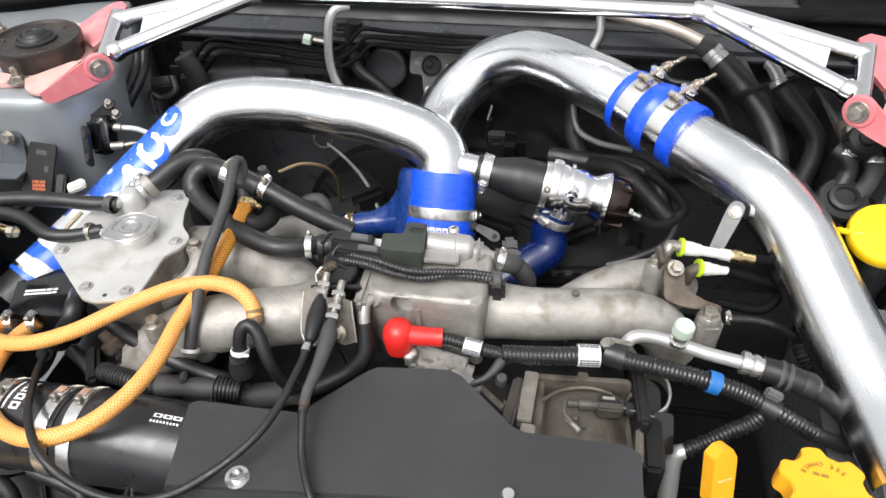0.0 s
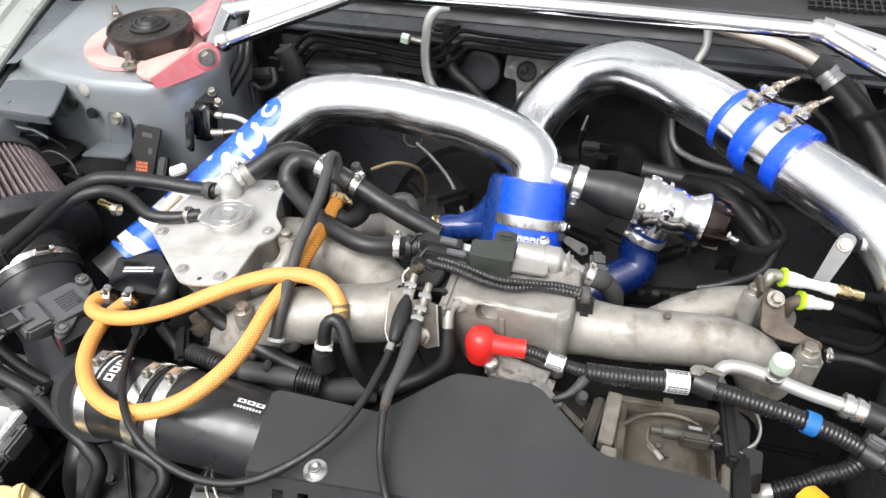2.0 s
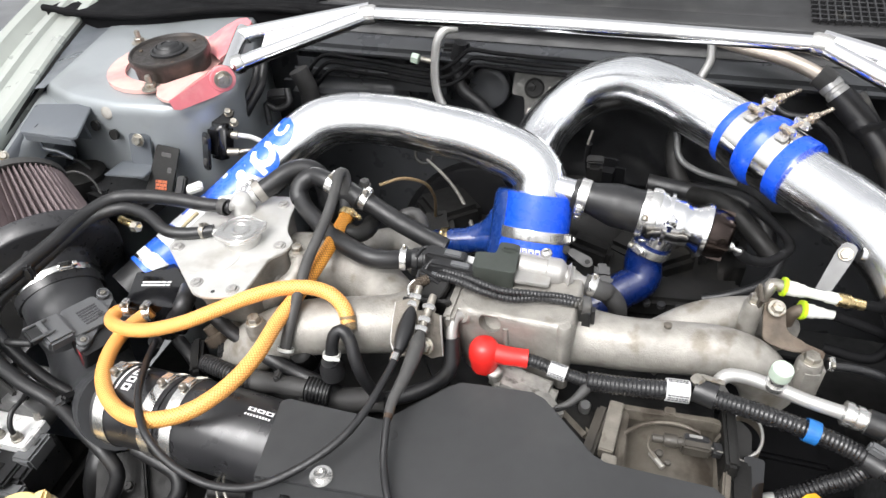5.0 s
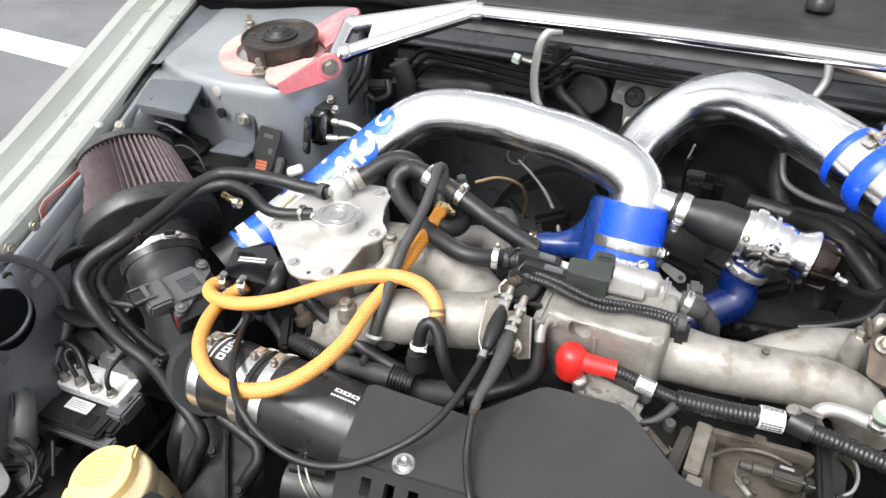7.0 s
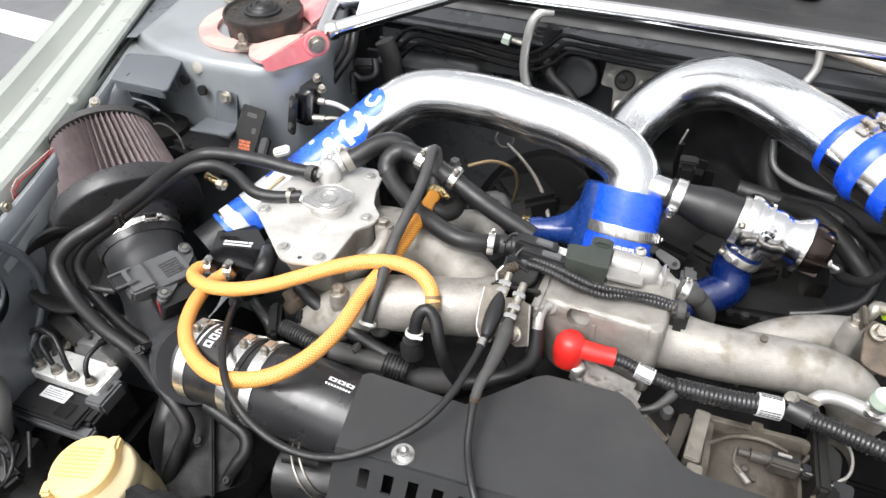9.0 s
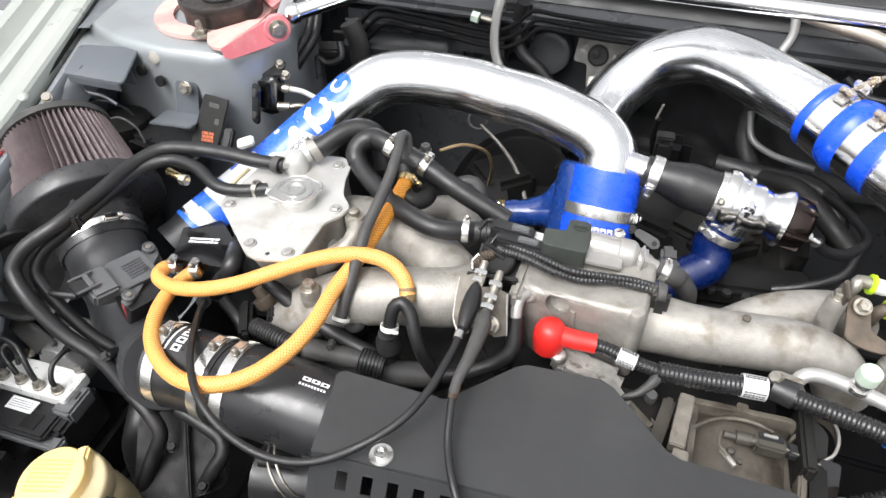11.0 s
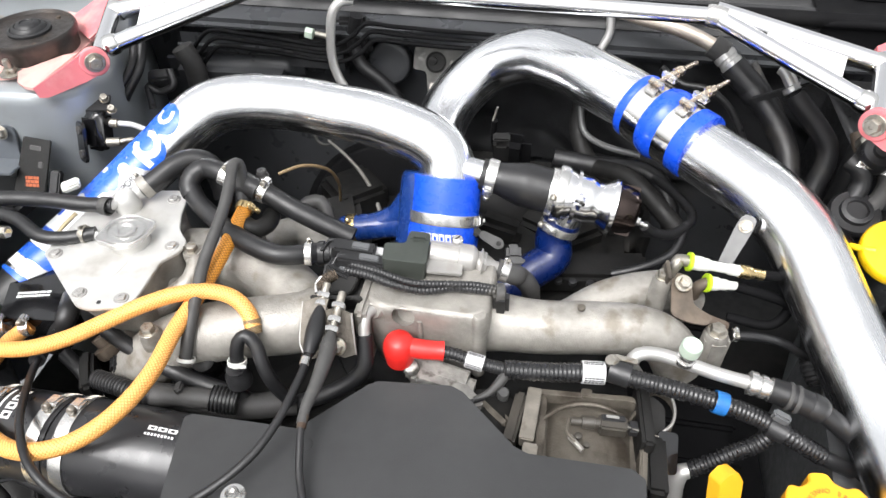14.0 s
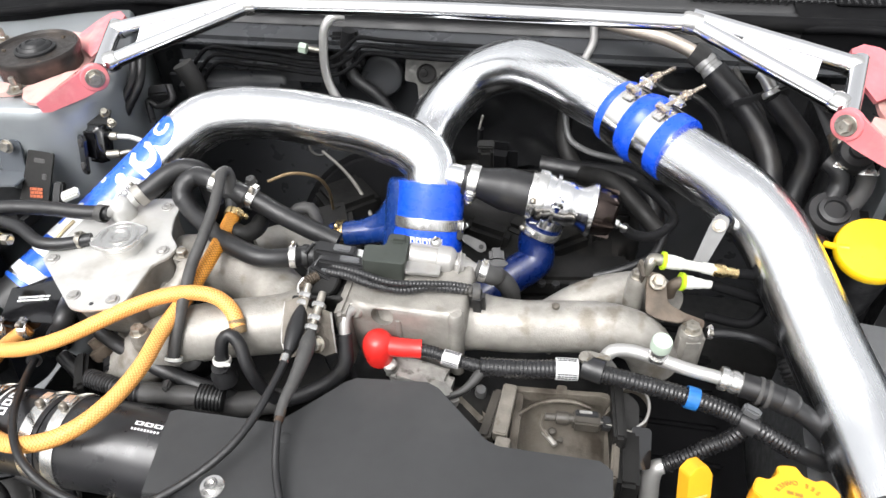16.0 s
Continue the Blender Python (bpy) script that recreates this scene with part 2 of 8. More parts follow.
ROADPAINT = mat("worn white road paint", (0.78, 0.78, 0.77), 0.7, 0.0, 0.06, 6, 0.5, 160, dirt=(0.55, 0.55, 0.54), dirt_scale=14, dirt_at=0.62)
# near-white base that carries light the metal would otherwise reflect
BRIGHTALU = mat("aluminium brightened by colour", (0.86, 0.86, 0.85), 0.35, 0.2, 0.05, 30, 0.05, 600)
COWL = mat("weathered near-black", (0.006, 0.006, 0.0066), 0.7, 0.0, 0.2, 8, 0.25, 600, dirt=(0.012, 0.012, 0.012), dirt_scale=10, dirt_at=0.6, spec=0.08)
COWLPANEL = mat("greyed cowl plastic", (0.026, 0.0262, 0.0272), 0.50, 0.0, 0.25, 10, 0.25, 600, dirt=(0.036, 0.036, 0.036), dirt_scale=14, dirt_at=0.58, spec=0.35)
SHINY = mat("polished band steel", (0.80, 0.79, 0.77), 0.14, 1.0, 0.03, 25, 0, 500, rough_var=0)
TBOLT = mat("pinkish plated steel", (0.66, 0.57, 0.47), 0.26, 0.9, 0.12, 60, 0, 600, rough_var=0.05)
AIRTUBE = mat("satin black air tube", (0.042, 0.043, 0.046), 0.42, 0.0, 0.15, 24, 0.2, 700)
PAD = mat("black quilted pad", (0.020, 0.0205, 0.022), 0.5, 0.0, 0.3, 18, 0.5, 500, dirt=(0.034, 0.034, 0.034), dirt_scale=14, dirt_at=0.58)
SIDEBAR = mat("worn brown casting", (0.23, 0.21, 0.18), 0.42, 0.45, 0.25, 60, 0.5, 500, dirt=(0.13, 0.11, 0.085), dirt_scale=70, dirt_at=0.58)
HOIST = mat("rusty grey bracket steel", (0.085, 0.083, 0.078), 0.5, 0.3, 0.4, 50, 0.4, 500, dirt=(0.25, 0.245, 0.235), dirt_scale=38, dirt_at=0.60)
SOOT = mat("sooty brown plastic", (0.055, 0.049, 0.041), 0.50, 0.0, 0.25, 40, 0.3, 600)
STRAP = mat("grey alloy strap", (0.15, 0.15, 0.15), 0.45, 0.3, 0.1, 40, 0.1, 600)
PRINTFAINT = mat("faint brown print", (0.70, 0.47, 0.18), 0.5, 0.0, 0.1, 40, 0, 500)
BRONZE = mat("smoked bronze anodised", (0.055, 0.042, 0.038), 0.16, 0.9, 0.2, 40, 0, 500, rough_var=0.04)


# ---- building kit ----
BASES = {}


def thing(name, base, label, category, group="", kind=""):
    ob = new(name)
    ob.empty_display_size = 0.02
    ob.location = base
    BASES[ob.name] = Vector(base)
    return tagged(ob, label, category, group, kind)


def part(name, bm, material, parent=None, label="", sharp=50):
    """Links a bmesh drawn in world places as one mesh object under a thing or a part."""
    base = BASES[parent.name] if parent else Vector()
    for v in bm.verts:
        v.co -= base
    bmesh.ops.recalc_face_normals(bm, faces=bm.faces)
    lim = radians(sharp)
    for f in bm.faces:
        f.smooth = True
    for e in bm.edges:
        if len(e.link_faces) == 2 and e.calc_face_angle(0) > lim:
            e.smooth = False
    me = bpy.data.meshes.new(name)
    bm.to_mesh(me)
    bm.free()
    me.materials.append(material)
    ob = new(name, me)
    BASES[ob.name] = base
    if parent:
        ob.parent = parent
    wn_ = ob.modifiers.new("even_normals", "WEIGHTED_NORMAL")
    wn_.keep_sharp = True
    return tagged(ob, label)


def frame_of(origin, axis, hint=(0, 0, 1)):
    """A pose whose z axis is axis and whose x axis lies towards hint."""
    z = Vector(axis).normalized()
    h = Vector(hint)
    x = h - z * h.dot(z)
    if x.length < 1e-5:
        x = Vector((1, 0, 0)) - z * z.x
    x.normalize()
    y = z.cross(x)
    m = Matrix((x, y, z)).transposed().to_4x4()
    m.translation = origin
    return m


def spline(pts, step=0.006):
    """A smooth line through the points."""
    p = [Vector(q) for q in pts]
    if len(p) == 2:
        k = max(2, int((p[1] - p[0]).length / step))
        return [p[0].lerp(p[1], i / k) for i in range(k + 1)]
    p = [2 * p[0] - p[1], *p, 2 * p[-1] - p[-2]]
    out = []
    for a, b, c, d in zip(p, p[1:], p[2:], p[3:]):
        t0, t1 = 0.0, (b - a).length ** 0.5
        t2 = t1 + (c - b).length ** 0.5
        t3 = t2 + (d - c).length ** 0.5
        k = max(2, int((c - b).length / step))
        for i in range(k):
            t = t1 + (t2 - t1) * i / k
            a1 = a * ((t1 - t) / (t1 - t0)) + b * ((t - t0) / (t1 - t0))
            a2 = b * ((t2 - t) / (t2 - t1)) + c * ((t - t1) / (t2 - t1))
            a3 = c * ((t3 - t) / (t3 - t2)) + d * ((t - t2) / (t3 - t2))
            b1 = a1 * ((t2 - t) / (t2 - t0)) + a2 * ((t - t0) / (t2 - t0))
            b2 = a2 * ((t3 - t) / (t3 - t1)) + a3 * ((t - t1) / (t3 - t1))
            out.append(b1 * ((t2 - t) / (t2 - t1)) + b2 * ((t - t1) / (t2 - t1)))
    out.append(p[-2])
    return out


def frames(path):
    """Tangent, side and up along a line, turned as little as possible."""
    res, up = [], None
    for i, p in enumerate(path):
        t = (path[min(i + 1, len(path) - 1)] - path[max(i - 1, 0)]).normalized()
        if up is None:
            up = Vector((0, 0, 1)) if abs(t.z) < 0.9 else Vector((0, 1, 0))
        up = (up - t * up.dot(t)).normalized()
        res.append((t, t.cross(up), up))
    return res


def lengths(path):
    s, out = 0.0, [0.0]
    for a, b in zip(path, path[1:]):
        s += (b - a).length
        out.append(s)
    return out


def sweep(path, r, n=14, cap=True, bm=None):
    """A tube along a line; r is a radius or a function of the length along it."""
    bm = bm or bmesh.new()
    uv = bm.loops.layers.uv.verify()
    rings, ss = [], lengths(path)
    fr = frames(path)
    for p, (t, sd, up), s in zip(path, fr, ss):
        q = r(s) if callable(r) else r
        rings.append([bm.verts.new(p + (sd * math.cos(2 * math.pi * k / n) + up * math.sin(2 * math.pi * k / n)) * q) for k in range(n)])
    r0 = r(0) if callable(r) else r
    for i, (a, b) in enumerate(zip(rings, rings[1:])):
        for k in range(n):
            f = bm.faces.new((a[k], a[(k + 1) % n], b[(k + 1) % n], b[k]))
            c = 2 * math.pi * r0 / n
            for lp, (u, v) in zip(f.loops, ((ss[i], k * c), (ss[i], (k + 1) * c), (ss[i + 1], (k + 1) * c), (ss[i + 1], k * c))):
                lp[uv].uv = (u, v)
    if cap:
        bm.faces.new(rings[0][::-1])
        bm.faces.new(rings[-1])
    return bm


def conduit(path_pts, r, pitch=0.0036, depth=0.07, n=12, bm=None):
    """A ribbed cable conduit."""
    return sweep(spline(path_pts, pitch / 4), lambda s: r * (1 + depth * (1 if math.sin(2 * math.pi * s / pitch) > 0 else -1)), n, bm=bm)


def lathe(profile, m, n=24, bm=None, cap=True):
    """A turned shape: profile rows of radius and height along the z axis of the pose m."""
    bm = bm or bmesh.new()
    rings = []
    for r, h in profile:
        rings.append([bm.verts.new(m @ Vector((r * math.cos(2 * math.pi * k / n), r * math.sin(2 * math.pi * k / n), h))) for k in range(n)])
    for a, b in zip(rings, rings[1:]):
        for k in range(n):
            bm.faces.new((a[k], a[(k + 1) % n], b[(k + 1) % n], b[k]))
    if cap:
        bm.faces.new(rings[0][::-1])
        bm.faces.new(rings[-1])
    return bm


def box(m, size, bevel=0.002, bm=None, seg=2):
    """A bevelled block, centred on the pose m."""
    tmp = bmesh.new()
    bmesh.ops.create_cube(tmp, size=1)
    for v in tmp.verts:
        v.co = Vector((v.co.x * size[0], v.co.y * size[1], v.co.z * size[2]))
    if bevel:
        bmesh.ops.bevel(tmp, geom=tmp.edges[:], offset=min(bevel, 0.45 * min(size)), segments=seg, affect="EDGES")
    return merge(tmp, m, bm)


def merge(tmp, m, bm=None):
    tmp.transform(m)
    if bm is None:
        return tmp
    me = bpy.data.meshes.new("tmp")
    tmp.to_mesh(me)
    tmp.free()
    bm.from_mesh(me)
    bpy.data.meshes.remove(me)
    return bm


def plate(outline, thick, m, bevel=0.001, bm=None, seg=2):
    """A flat plate with that outline in the xy plane of the pose m, its top at z 0."""
    tmp = bmesh.new()
    top = [tmp.verts.new((x, y, 0)) for x, y in outline]
    f = tmp.faces.new(top)
    g = bmesh.ops.extrude_face_region(tmp, geom=[f])
    for v in g["geom"]:
        if isinstance(v, bmesh.types.BMVert):
            v.co.z -= thick
    bmesh.ops.recalc_face_normals(tmp, faces=tmp.faces)
    if bevel:
        bmesh.ops.bevel(tmp, geom=tmp.edges[:], offset=bevel, segments=seg, affect="EDGES", clamp_overlap=True)
    return merge(tmp, m, bm)


def rounded(points, radius, k=4):
    """The outline with its corners rounded."""
    out, n = [], len(points)
    for i in range(n):
        a, b, c = (Vector(points[j % n]).to_2d() for j in (i - 1, i, i + 1))
        u, w = a - b, c - b
        q = min(radius, u.length * 0.45, w.length * 0.45)
        s, e = b + u.normalized() * q, b + w.normalized() * q
        for j in range(k + 1):
            t = j / k
            out.append(tuple(s * (1 - t) ** 2 + b * 2 * t * (1 - t) + e * t * t))
    return out


def flat(z=0.0):
    return pose(0, 0, z)


def bolt(parent, at, axis=(0, 0, 1), r=0.006, h=0.005, washer=1.5, material=None, name="bolt"):
    """A hexagon bolt head on its washer."""
    m = frame_of(at, axis)
    bm = lathe([(r * washer, 0), (r * washer, 0.0012), (r * washer * 0.95, 0.0016)], m, 16) if washer else bmesh.new()
    lathe([(r, 0.0012), (r, h * 0.85), (r * 0.88, h), (r * 0.3, h), (r * 0.25, h - 0.0008)], m @ pose(0, 0, 0, 0, 0, random.uniform(0, 60)), 6, bm)
    return part(name, bm, material or ZINC, parent, sharp=25)


def clamp(parent, at, axis, r, w=0.011, screw=(0, 0, 1), name="hose_clamp", material=None, size=1.0, slots=0):
    """A worm-drive clamp: band with its slots, housing and screw."""
    m = frame_of(at, axis, screw)
    band = part(name, lathe([(r, -w / 2), (r + 0.0011, -w / 2), (r + 0.0014, -w * 0.35), (r + 0.0014, w * 0.35), (r + 0.0011, w / 2), (r, w / 2), (r, -w / 2)], m, 36, cap=False),
                material or STEEL, parent, "bright steel worm-drive clamp")
    hb = box(m @ pose(r + 0.0032 * size, 0, 0), (0.0055 * size, 0.015 * size, w * 0.95), 0.002, None, 3)
    part("screw_housing", hb, material or STEEL, band)
    sc = lathe([(0.0030 * size, 0), (0.0040 * size, 0.001), (0.0040 * size, 0.005), (0.0028 * size, 0.006)], m @ pose(r + 0.0038 * size, 0.007 * size, 0, -90), 8)
    part("screw", sc, material or ZINC, band)
    if slots:
        bm = bmesh.new()
        step = 0.0034 / (r + 0.0014)
        for k in range(slots):
            box(m @ Matrix.Rotation(-(0.011 * size / r + step * (k + 1)), 4, "Z") @ pose(r + 0.0014, 0, 0) @ Matrix.Rotation(0.25, 4, "X"), (0.0004, 0.0009, w * 0.5), 0, bm)
        part("band_slots", bm, ZINC, band)
    return band


def band(parent, at, axis, r, w, material=None, name="band", t=0.0012, label=""):
    m = frame_of(at, axis)
    return part(name, lathe([(r, -w / 2), (r + t * 0.8, -w / 2), (r + t, -w * 0.3), (r + t, w * 0.3), (r + t * 0.8, w / 2), (r, w / 2), (r, -w / 2)], m, 28, cap=False), material or STEEL, parent, label)


def along(path, s):
    """Place and direction at a length along a line."""
    ss = lengths(path)
    i = max(0, min(range(len(ss)), key=lambda j: abs(ss[j] - s)))
    return path[i], frames(path)[i][0]


def decal(path, r, s0, s1, a0, a1, inside, parent, name, material, cells=(120, 60), label=""):
    """A thin film on a tube; inside(u, v) says which of its cells are there. Angles from the top, in degrees."""
    ss, bm = lengths(path), bmesh.new()
    fr, grid = frames(path), {}

    def at(i, j):
        if (i, j) not in grid:
            s = s0 + (s1 - s0) * i / cells[0]
            k = max(0, min(len(ss) - 2, next((q for q in range(len(ss) - 1) if ss[q + 1] >= s), len(ss) - 2)))
            t = (s - ss[k]) / (ss[k + 1] - ss[k])
            p = path[k].lerp(path[k + 1], t)
            tan = fr[k][0].lerp(fr[k + 1][0], t).normalized()
            up = Vector((0, 0, 1))
            up = (up - tan * up.dot(tan)).normalized()
            side = tan.cross(up)
            a = radians(a0 + (a1 - a0) * j / cells[1])
            grid[i, j] = bm.verts.new(p + (up * math.cos(a) + side * math.sin(a)) * r)
        return grid[i, j]

    for i in range(cells[0]):
        for j in range(cells[1]):
            if inside((i + 0.5) / cells[0], (j + 0.5) / cells[1]):
                bm.faces.new((at(i, j), at(i + 1, j), at(i + 1, j + 1), at(i, j + 1)))
    return part(name, bm, material, parent, label)


def bars(parent, m, w, h, rows, material, name="print_bars", fill=0.8, seed=1):
    """Rows of small raised bars that stand for print too small to read, on the xy plane of the pose m."""
    rnd, bm = random.Random(seed), bmesh.new()
    for r in range(rows):
        y = h * (0.5 - (r + 0.5) / rows)
        x = -w / 2
        while x < w / 2 - h / rows * 0.3:
            q = min(rnd.uniform(0.5, 1.6) * h / rows, w / 2 - x)
            box(m @ pose(x + q / 2, y, 0.0003), (q * 0.8, h / rows * fill * 0.72, 0.0006), 0, bm)
            x += q
    return part(name, bm, material, parent)


def letters(text, m, size):
    """Flat lettering on the xy plane of the pose m."""
    cu = bpy.data.curves.new("lettering", "FONT")
    cu.body, cu.size, cu.extrude, cu.align_x, cu.align_y = text, size, 0.0003, "CENTER", "CENTER"
    tmp = bpy.data.objects.new("lettering", cu)
    me = bpy.data.meshes.new_from_object(tmp)
    bpy.data.objects.remove(tmp)
    b2 = bmesh.new()
    b2.from_mesh(me)
    bpy.data.meshes.remove(me)
    b2.transform(m)
    return b2


def nut_hose(name, pts, r, material, label, category="hose", step=0.006, n=14, group=""):
    """A plain hose as a thing with one tube; returns the thing and its line."""
    line = spline(pts, step)
    ob = thing(name, min(line, key=lambda p: p.z) - Vector((0, 0, r)), label, category, group)
    part("tube", sweep(line, r, n), material, ob)
    return ob, line


# ---- the setting: ground and car body ----
def loft(sections, bm=None, closed=False):
    bm = bm or bmesh.new()
    rows = [[bm.verts.new(p) for p in s] for s in sections]
    for a, b in zip(rows, rows[1:]):
        for i in range(len(a) - 1):
            bm.faces.new((a[i], a[i + 1], b[i + 1], b[i]))
    return bm


bm = bmesh.new()
bmesh.ops.create_grid(bm, x_segments=60, y_segments=60, size=400)
tagged(part("ground", bm, ASPHALT), "grey asphalt of a parking lot under the car", "ground", kind="structure")
bm = bmesh.new()
line_dir = Vector((0.16, -0.01, 0)).normalized()
bm = box(frame_of((-3.1, 1.985, 0.002), (0, 0, 1), line_dir), (4.4, 0.17, 0.004), 0)
tagged(part("parking_line", bm, ROADPAINT), "worn white painted parking bay line on asphalt", "road marking", kind="structure")

car = thing("car_body", (0, 0.6, 0.0), "silver-grey car body shell with open engine bay", "car body")


HOLE = (-0.622, 0.257, 0.746, 0.036, 0.034)


def open_hole(bm, side):
    """Takes the oval opening out of the inner wing panel and smooths its edge."""
    def away(v):
        return math.hypot((v.co.y - HOLE[1]) / HOLE[3], (v.co.z - HOLE[2]) / HOLE[4])
    gone = [f for f in bm.faces if sum(away(v) for v in f.verts) / len(f.verts) < 1 and abs(f.calc_center_median().x) < 0.68]
    edge = {v for f in gone for v in f.verts}
    bmesh.ops.delete(bm, geom=gone, context="FACES")
    for v in edge:
        if v.is_valid and v.link_faces:
            k = away(v)
            v.co.y, v.co.z = HOLE[1] + (v.co.y - HOLE[1]) / k, HOLE[2] + (v.co.z - HOLE[2]) / k
    return bm


def wing(side):
    """Outer wing: edge, channel and inner lip along the engine bay."""
    st = [(0.715, -0.10, 0.755), (0.755, 0.20, 0.795), (0.80, 0.425, 0.825), (0.868, 0.65, 0.852), (0.930, 0.845, 0.874), (0.985, 1.10, 0.895), (1.0, 1.5, 0.91)]
    prof = [(-0.075, -0.62), (-0.07, -0.25), (-0.035, -0.07), (-0.01, -0.012), (0.0, 0.0), (0.006, 0.003), (0.018, 0.001), (0.022, -0.006), (0.030, -0.015), (0.042, -0.016),
            (0.046, -0.008), (0.050, -0.004), (0.060, -0.003), (0.064, -0.009), (0.070, -0.011), (0.084, -0.010), (0.087, -0.006), (0.098, -0.008), (0.101, -0.012), (0.101, -0.035)]
    line = spline(st, 0.04)
    secs = [[(side * -(p.x - dx * 1.16), p.y, p.z + dz) for dx, dz in prof] for p in line]
    part("wing", loft(secs), FENDER, car, "silver-green painted front wing edge", 30)
    # dark gap, then the painted apron that falls into the bay
    prof2 = [(0.104, -0.03), (0.112, -0.05), (0.118, -0.03), (0.124, -0.020), (0.132, -0.024), (0.137, -0.04)]
    prof2 += [(0.137 + 0.006 * max(0, math.sin((z - 0.05) * 38)) ** 3, -z) for z in np.linspace(0.05, 0.33, 36)] + [(0.138, -0.40), (0.14, -0.53)]
    secs = [[(side * -(p.x - dx - 0.016 + 0.07 * math.exp(-((p.y - 0.55) / 0.055) ** 2) * min(1, max(0, (-dz - 0.04) / 0.03))), p.y, p.z + dz) for dx, dz in prof2]
            for p in spline(st, 0.008) if p.y < 0.72]
    part("apron", open_hole(loft(secs), side), PAINTDARK, car, "darker inner wing panel with an oval opening", 60)
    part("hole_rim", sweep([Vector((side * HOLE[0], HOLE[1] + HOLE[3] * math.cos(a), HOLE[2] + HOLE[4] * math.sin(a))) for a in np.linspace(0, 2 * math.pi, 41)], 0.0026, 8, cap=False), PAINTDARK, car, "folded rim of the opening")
    # added sheet behind the opening so that it reads as dark
    part("hole_backing", box(pose(side * -0.715, 0.25, 0.60), (0.02, 0.5, 0.36), 0.006), PAINTDARK, car, "added dark backing sheet behind the opening")


wing(1)
wing(-1)
# black tube laid in the narrow gap beside the wing
part("wing_gap_strip", sweep(spline([(-0.690, 0.35, 0.792), (-0.727, 0.55, 0.816), (-0.757, 0.66, 0.832), (-0.813, 0.845, 0.852), (-0.86, 1.05, 0.87)], 0.02), 0.005, 10), BLOCK, car, "black strip in the gap along the wing")


LIP = [(0.6, 0.715), (0.65, 0.722), (0.693, 0.732), (0.776, 0.751), (0.873, 0.774), (1.0, 0.806)]


def tower(side):
    """Strut tower: rounded block with a flat top, flared towards the wing."""
    secs = []
    # outline of the tower from the wing, round the front, to the bulkhead
    out = [(-0.93, 1.0), (-0.90, 0.86), (-0.85, 0.755), (-0.80, 0.71), (-0.74, 0.676), (-0.66, 0.652), (-0.58, 0.645), (-0.51, 0.652), (-0.465, 0.68), (-0.445, 0.73), (-0.452, 0.78), (-0.478, 0.85), (-0.52, 0.92), (-0.56, 1.0)]
    lip = LIP
    out = [(max(x, -float(np.interp(y, [q[0] for q in lip], [q[1] for q in lip]))), y) for x, y in out]
    if side < 0:
        out = [(x - 0.075 if x > -0.6 else x, y + (0.06 if y < 0.72 else 0.0)) for x, y in out]
    cen = Vector((-0.62, 0.86, 0))
    bm = bmesh.new()
    rows = []
    for k, (grow, z) in enumerate(((0.62, 0.857), (0.8, 0.857), (0.95, 0.855), (0.985, 0.850), (1.0, 0.838), (1.005, 0.80), (1.0, 0.74), (0.99, 0.64), (1.0, 0.5), (1.02, 0.35))):
        rows.append([bm.verts.new((side * (cen.x + (x - cen.x) * grow), cen.y + (y - cen.y) * grow, z)) for x, y in out])
    for a, b in zip(rows, rows[1:]):
        for i in range(len(a) - 1):
            bm.faces.new((a[i], a[i + 1], b[i + 1], b[i]))
    bm.faces.new(rows[0])
    bmesh.ops.subdivide_edges(bm, edges=[e for e in bm.edges], cuts=1, smooth=0.6, use_grid_fill=True)
    part("strut_tower", bm, PAINT, car, "grey painted strut tower", 70)


tower(1)
tower(-1)


def rail(side):
    """Painted inner rail along the wing that runs up to the strut tower, and the darker sheet behind it."""
    st = spline([(0.755, 0.20, 0.795), (0.80, 0.425, 0.825), (0.868, 0.65, 0.852), (0.930, 0.845, 0.874), (0.985, 1.10, 0.895)], 0.02)
    secs = []
    for p in st:
        if 0.30 < p.y < 0.70:
            inner = p.x - 0.112
            k = min(1, max(0, (p.y - 0.56) / 0.10))
            drop = 0.006 * k
            secs.append([(side * -(inner - dx * (1 + 0.5 * k)), p.y, p.z + dz + drop) for dx, dz in ((0.004, -0.052), (0.010, -0.030), (0.020, -0.024), (0.033, -0.026), (0.041, -0.036), (0.043, -0.060))])
    part("wing_rail", loft(secs), PAINT, car, "grey painted inner rail beside the wing", 40)
    secs = []
    for p in st:
        if 0.66 < p.y < 1.0:
            edge = float(np.interp(p.y, [q[0] for q in LIP], [q[1] for q in LIP]))
            outer = p.x - 0.112
            secs.append([(side * -outer, p.y, p.z - 0.034), (side * -(outer * 0.85 + edge * 0.15), p.y, p.z - 0.020), (side * -(outer * 0.4 + edge * 0.6), p.y, 0.850), (side * -(edge - 0.006), p.y, 0.8535)])
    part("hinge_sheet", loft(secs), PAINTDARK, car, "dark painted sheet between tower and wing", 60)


rail(1)
rail(-1)
bm = box(pose(0, 1.0, 0.585), (1.6, 0.03, 0.52), 0.004)
part("bulkhead", bm, FIREWALL, car, "black bulkhead panel")
bm = box(pose(0, 0.965, 0.825, 14), (1.05, 0.07, 0.02), 0.008)
box(pose(-0.34, 0.97, 0.775), (0.30, 0.05, 0.085), 0.02, bm, 3)
box(pose(0.15, 0.975, 0.80), (0.34, 0.04, 0.03), 0.012, bm, 3)
part("bulkhead_rib", bm, FIREWALL, car)
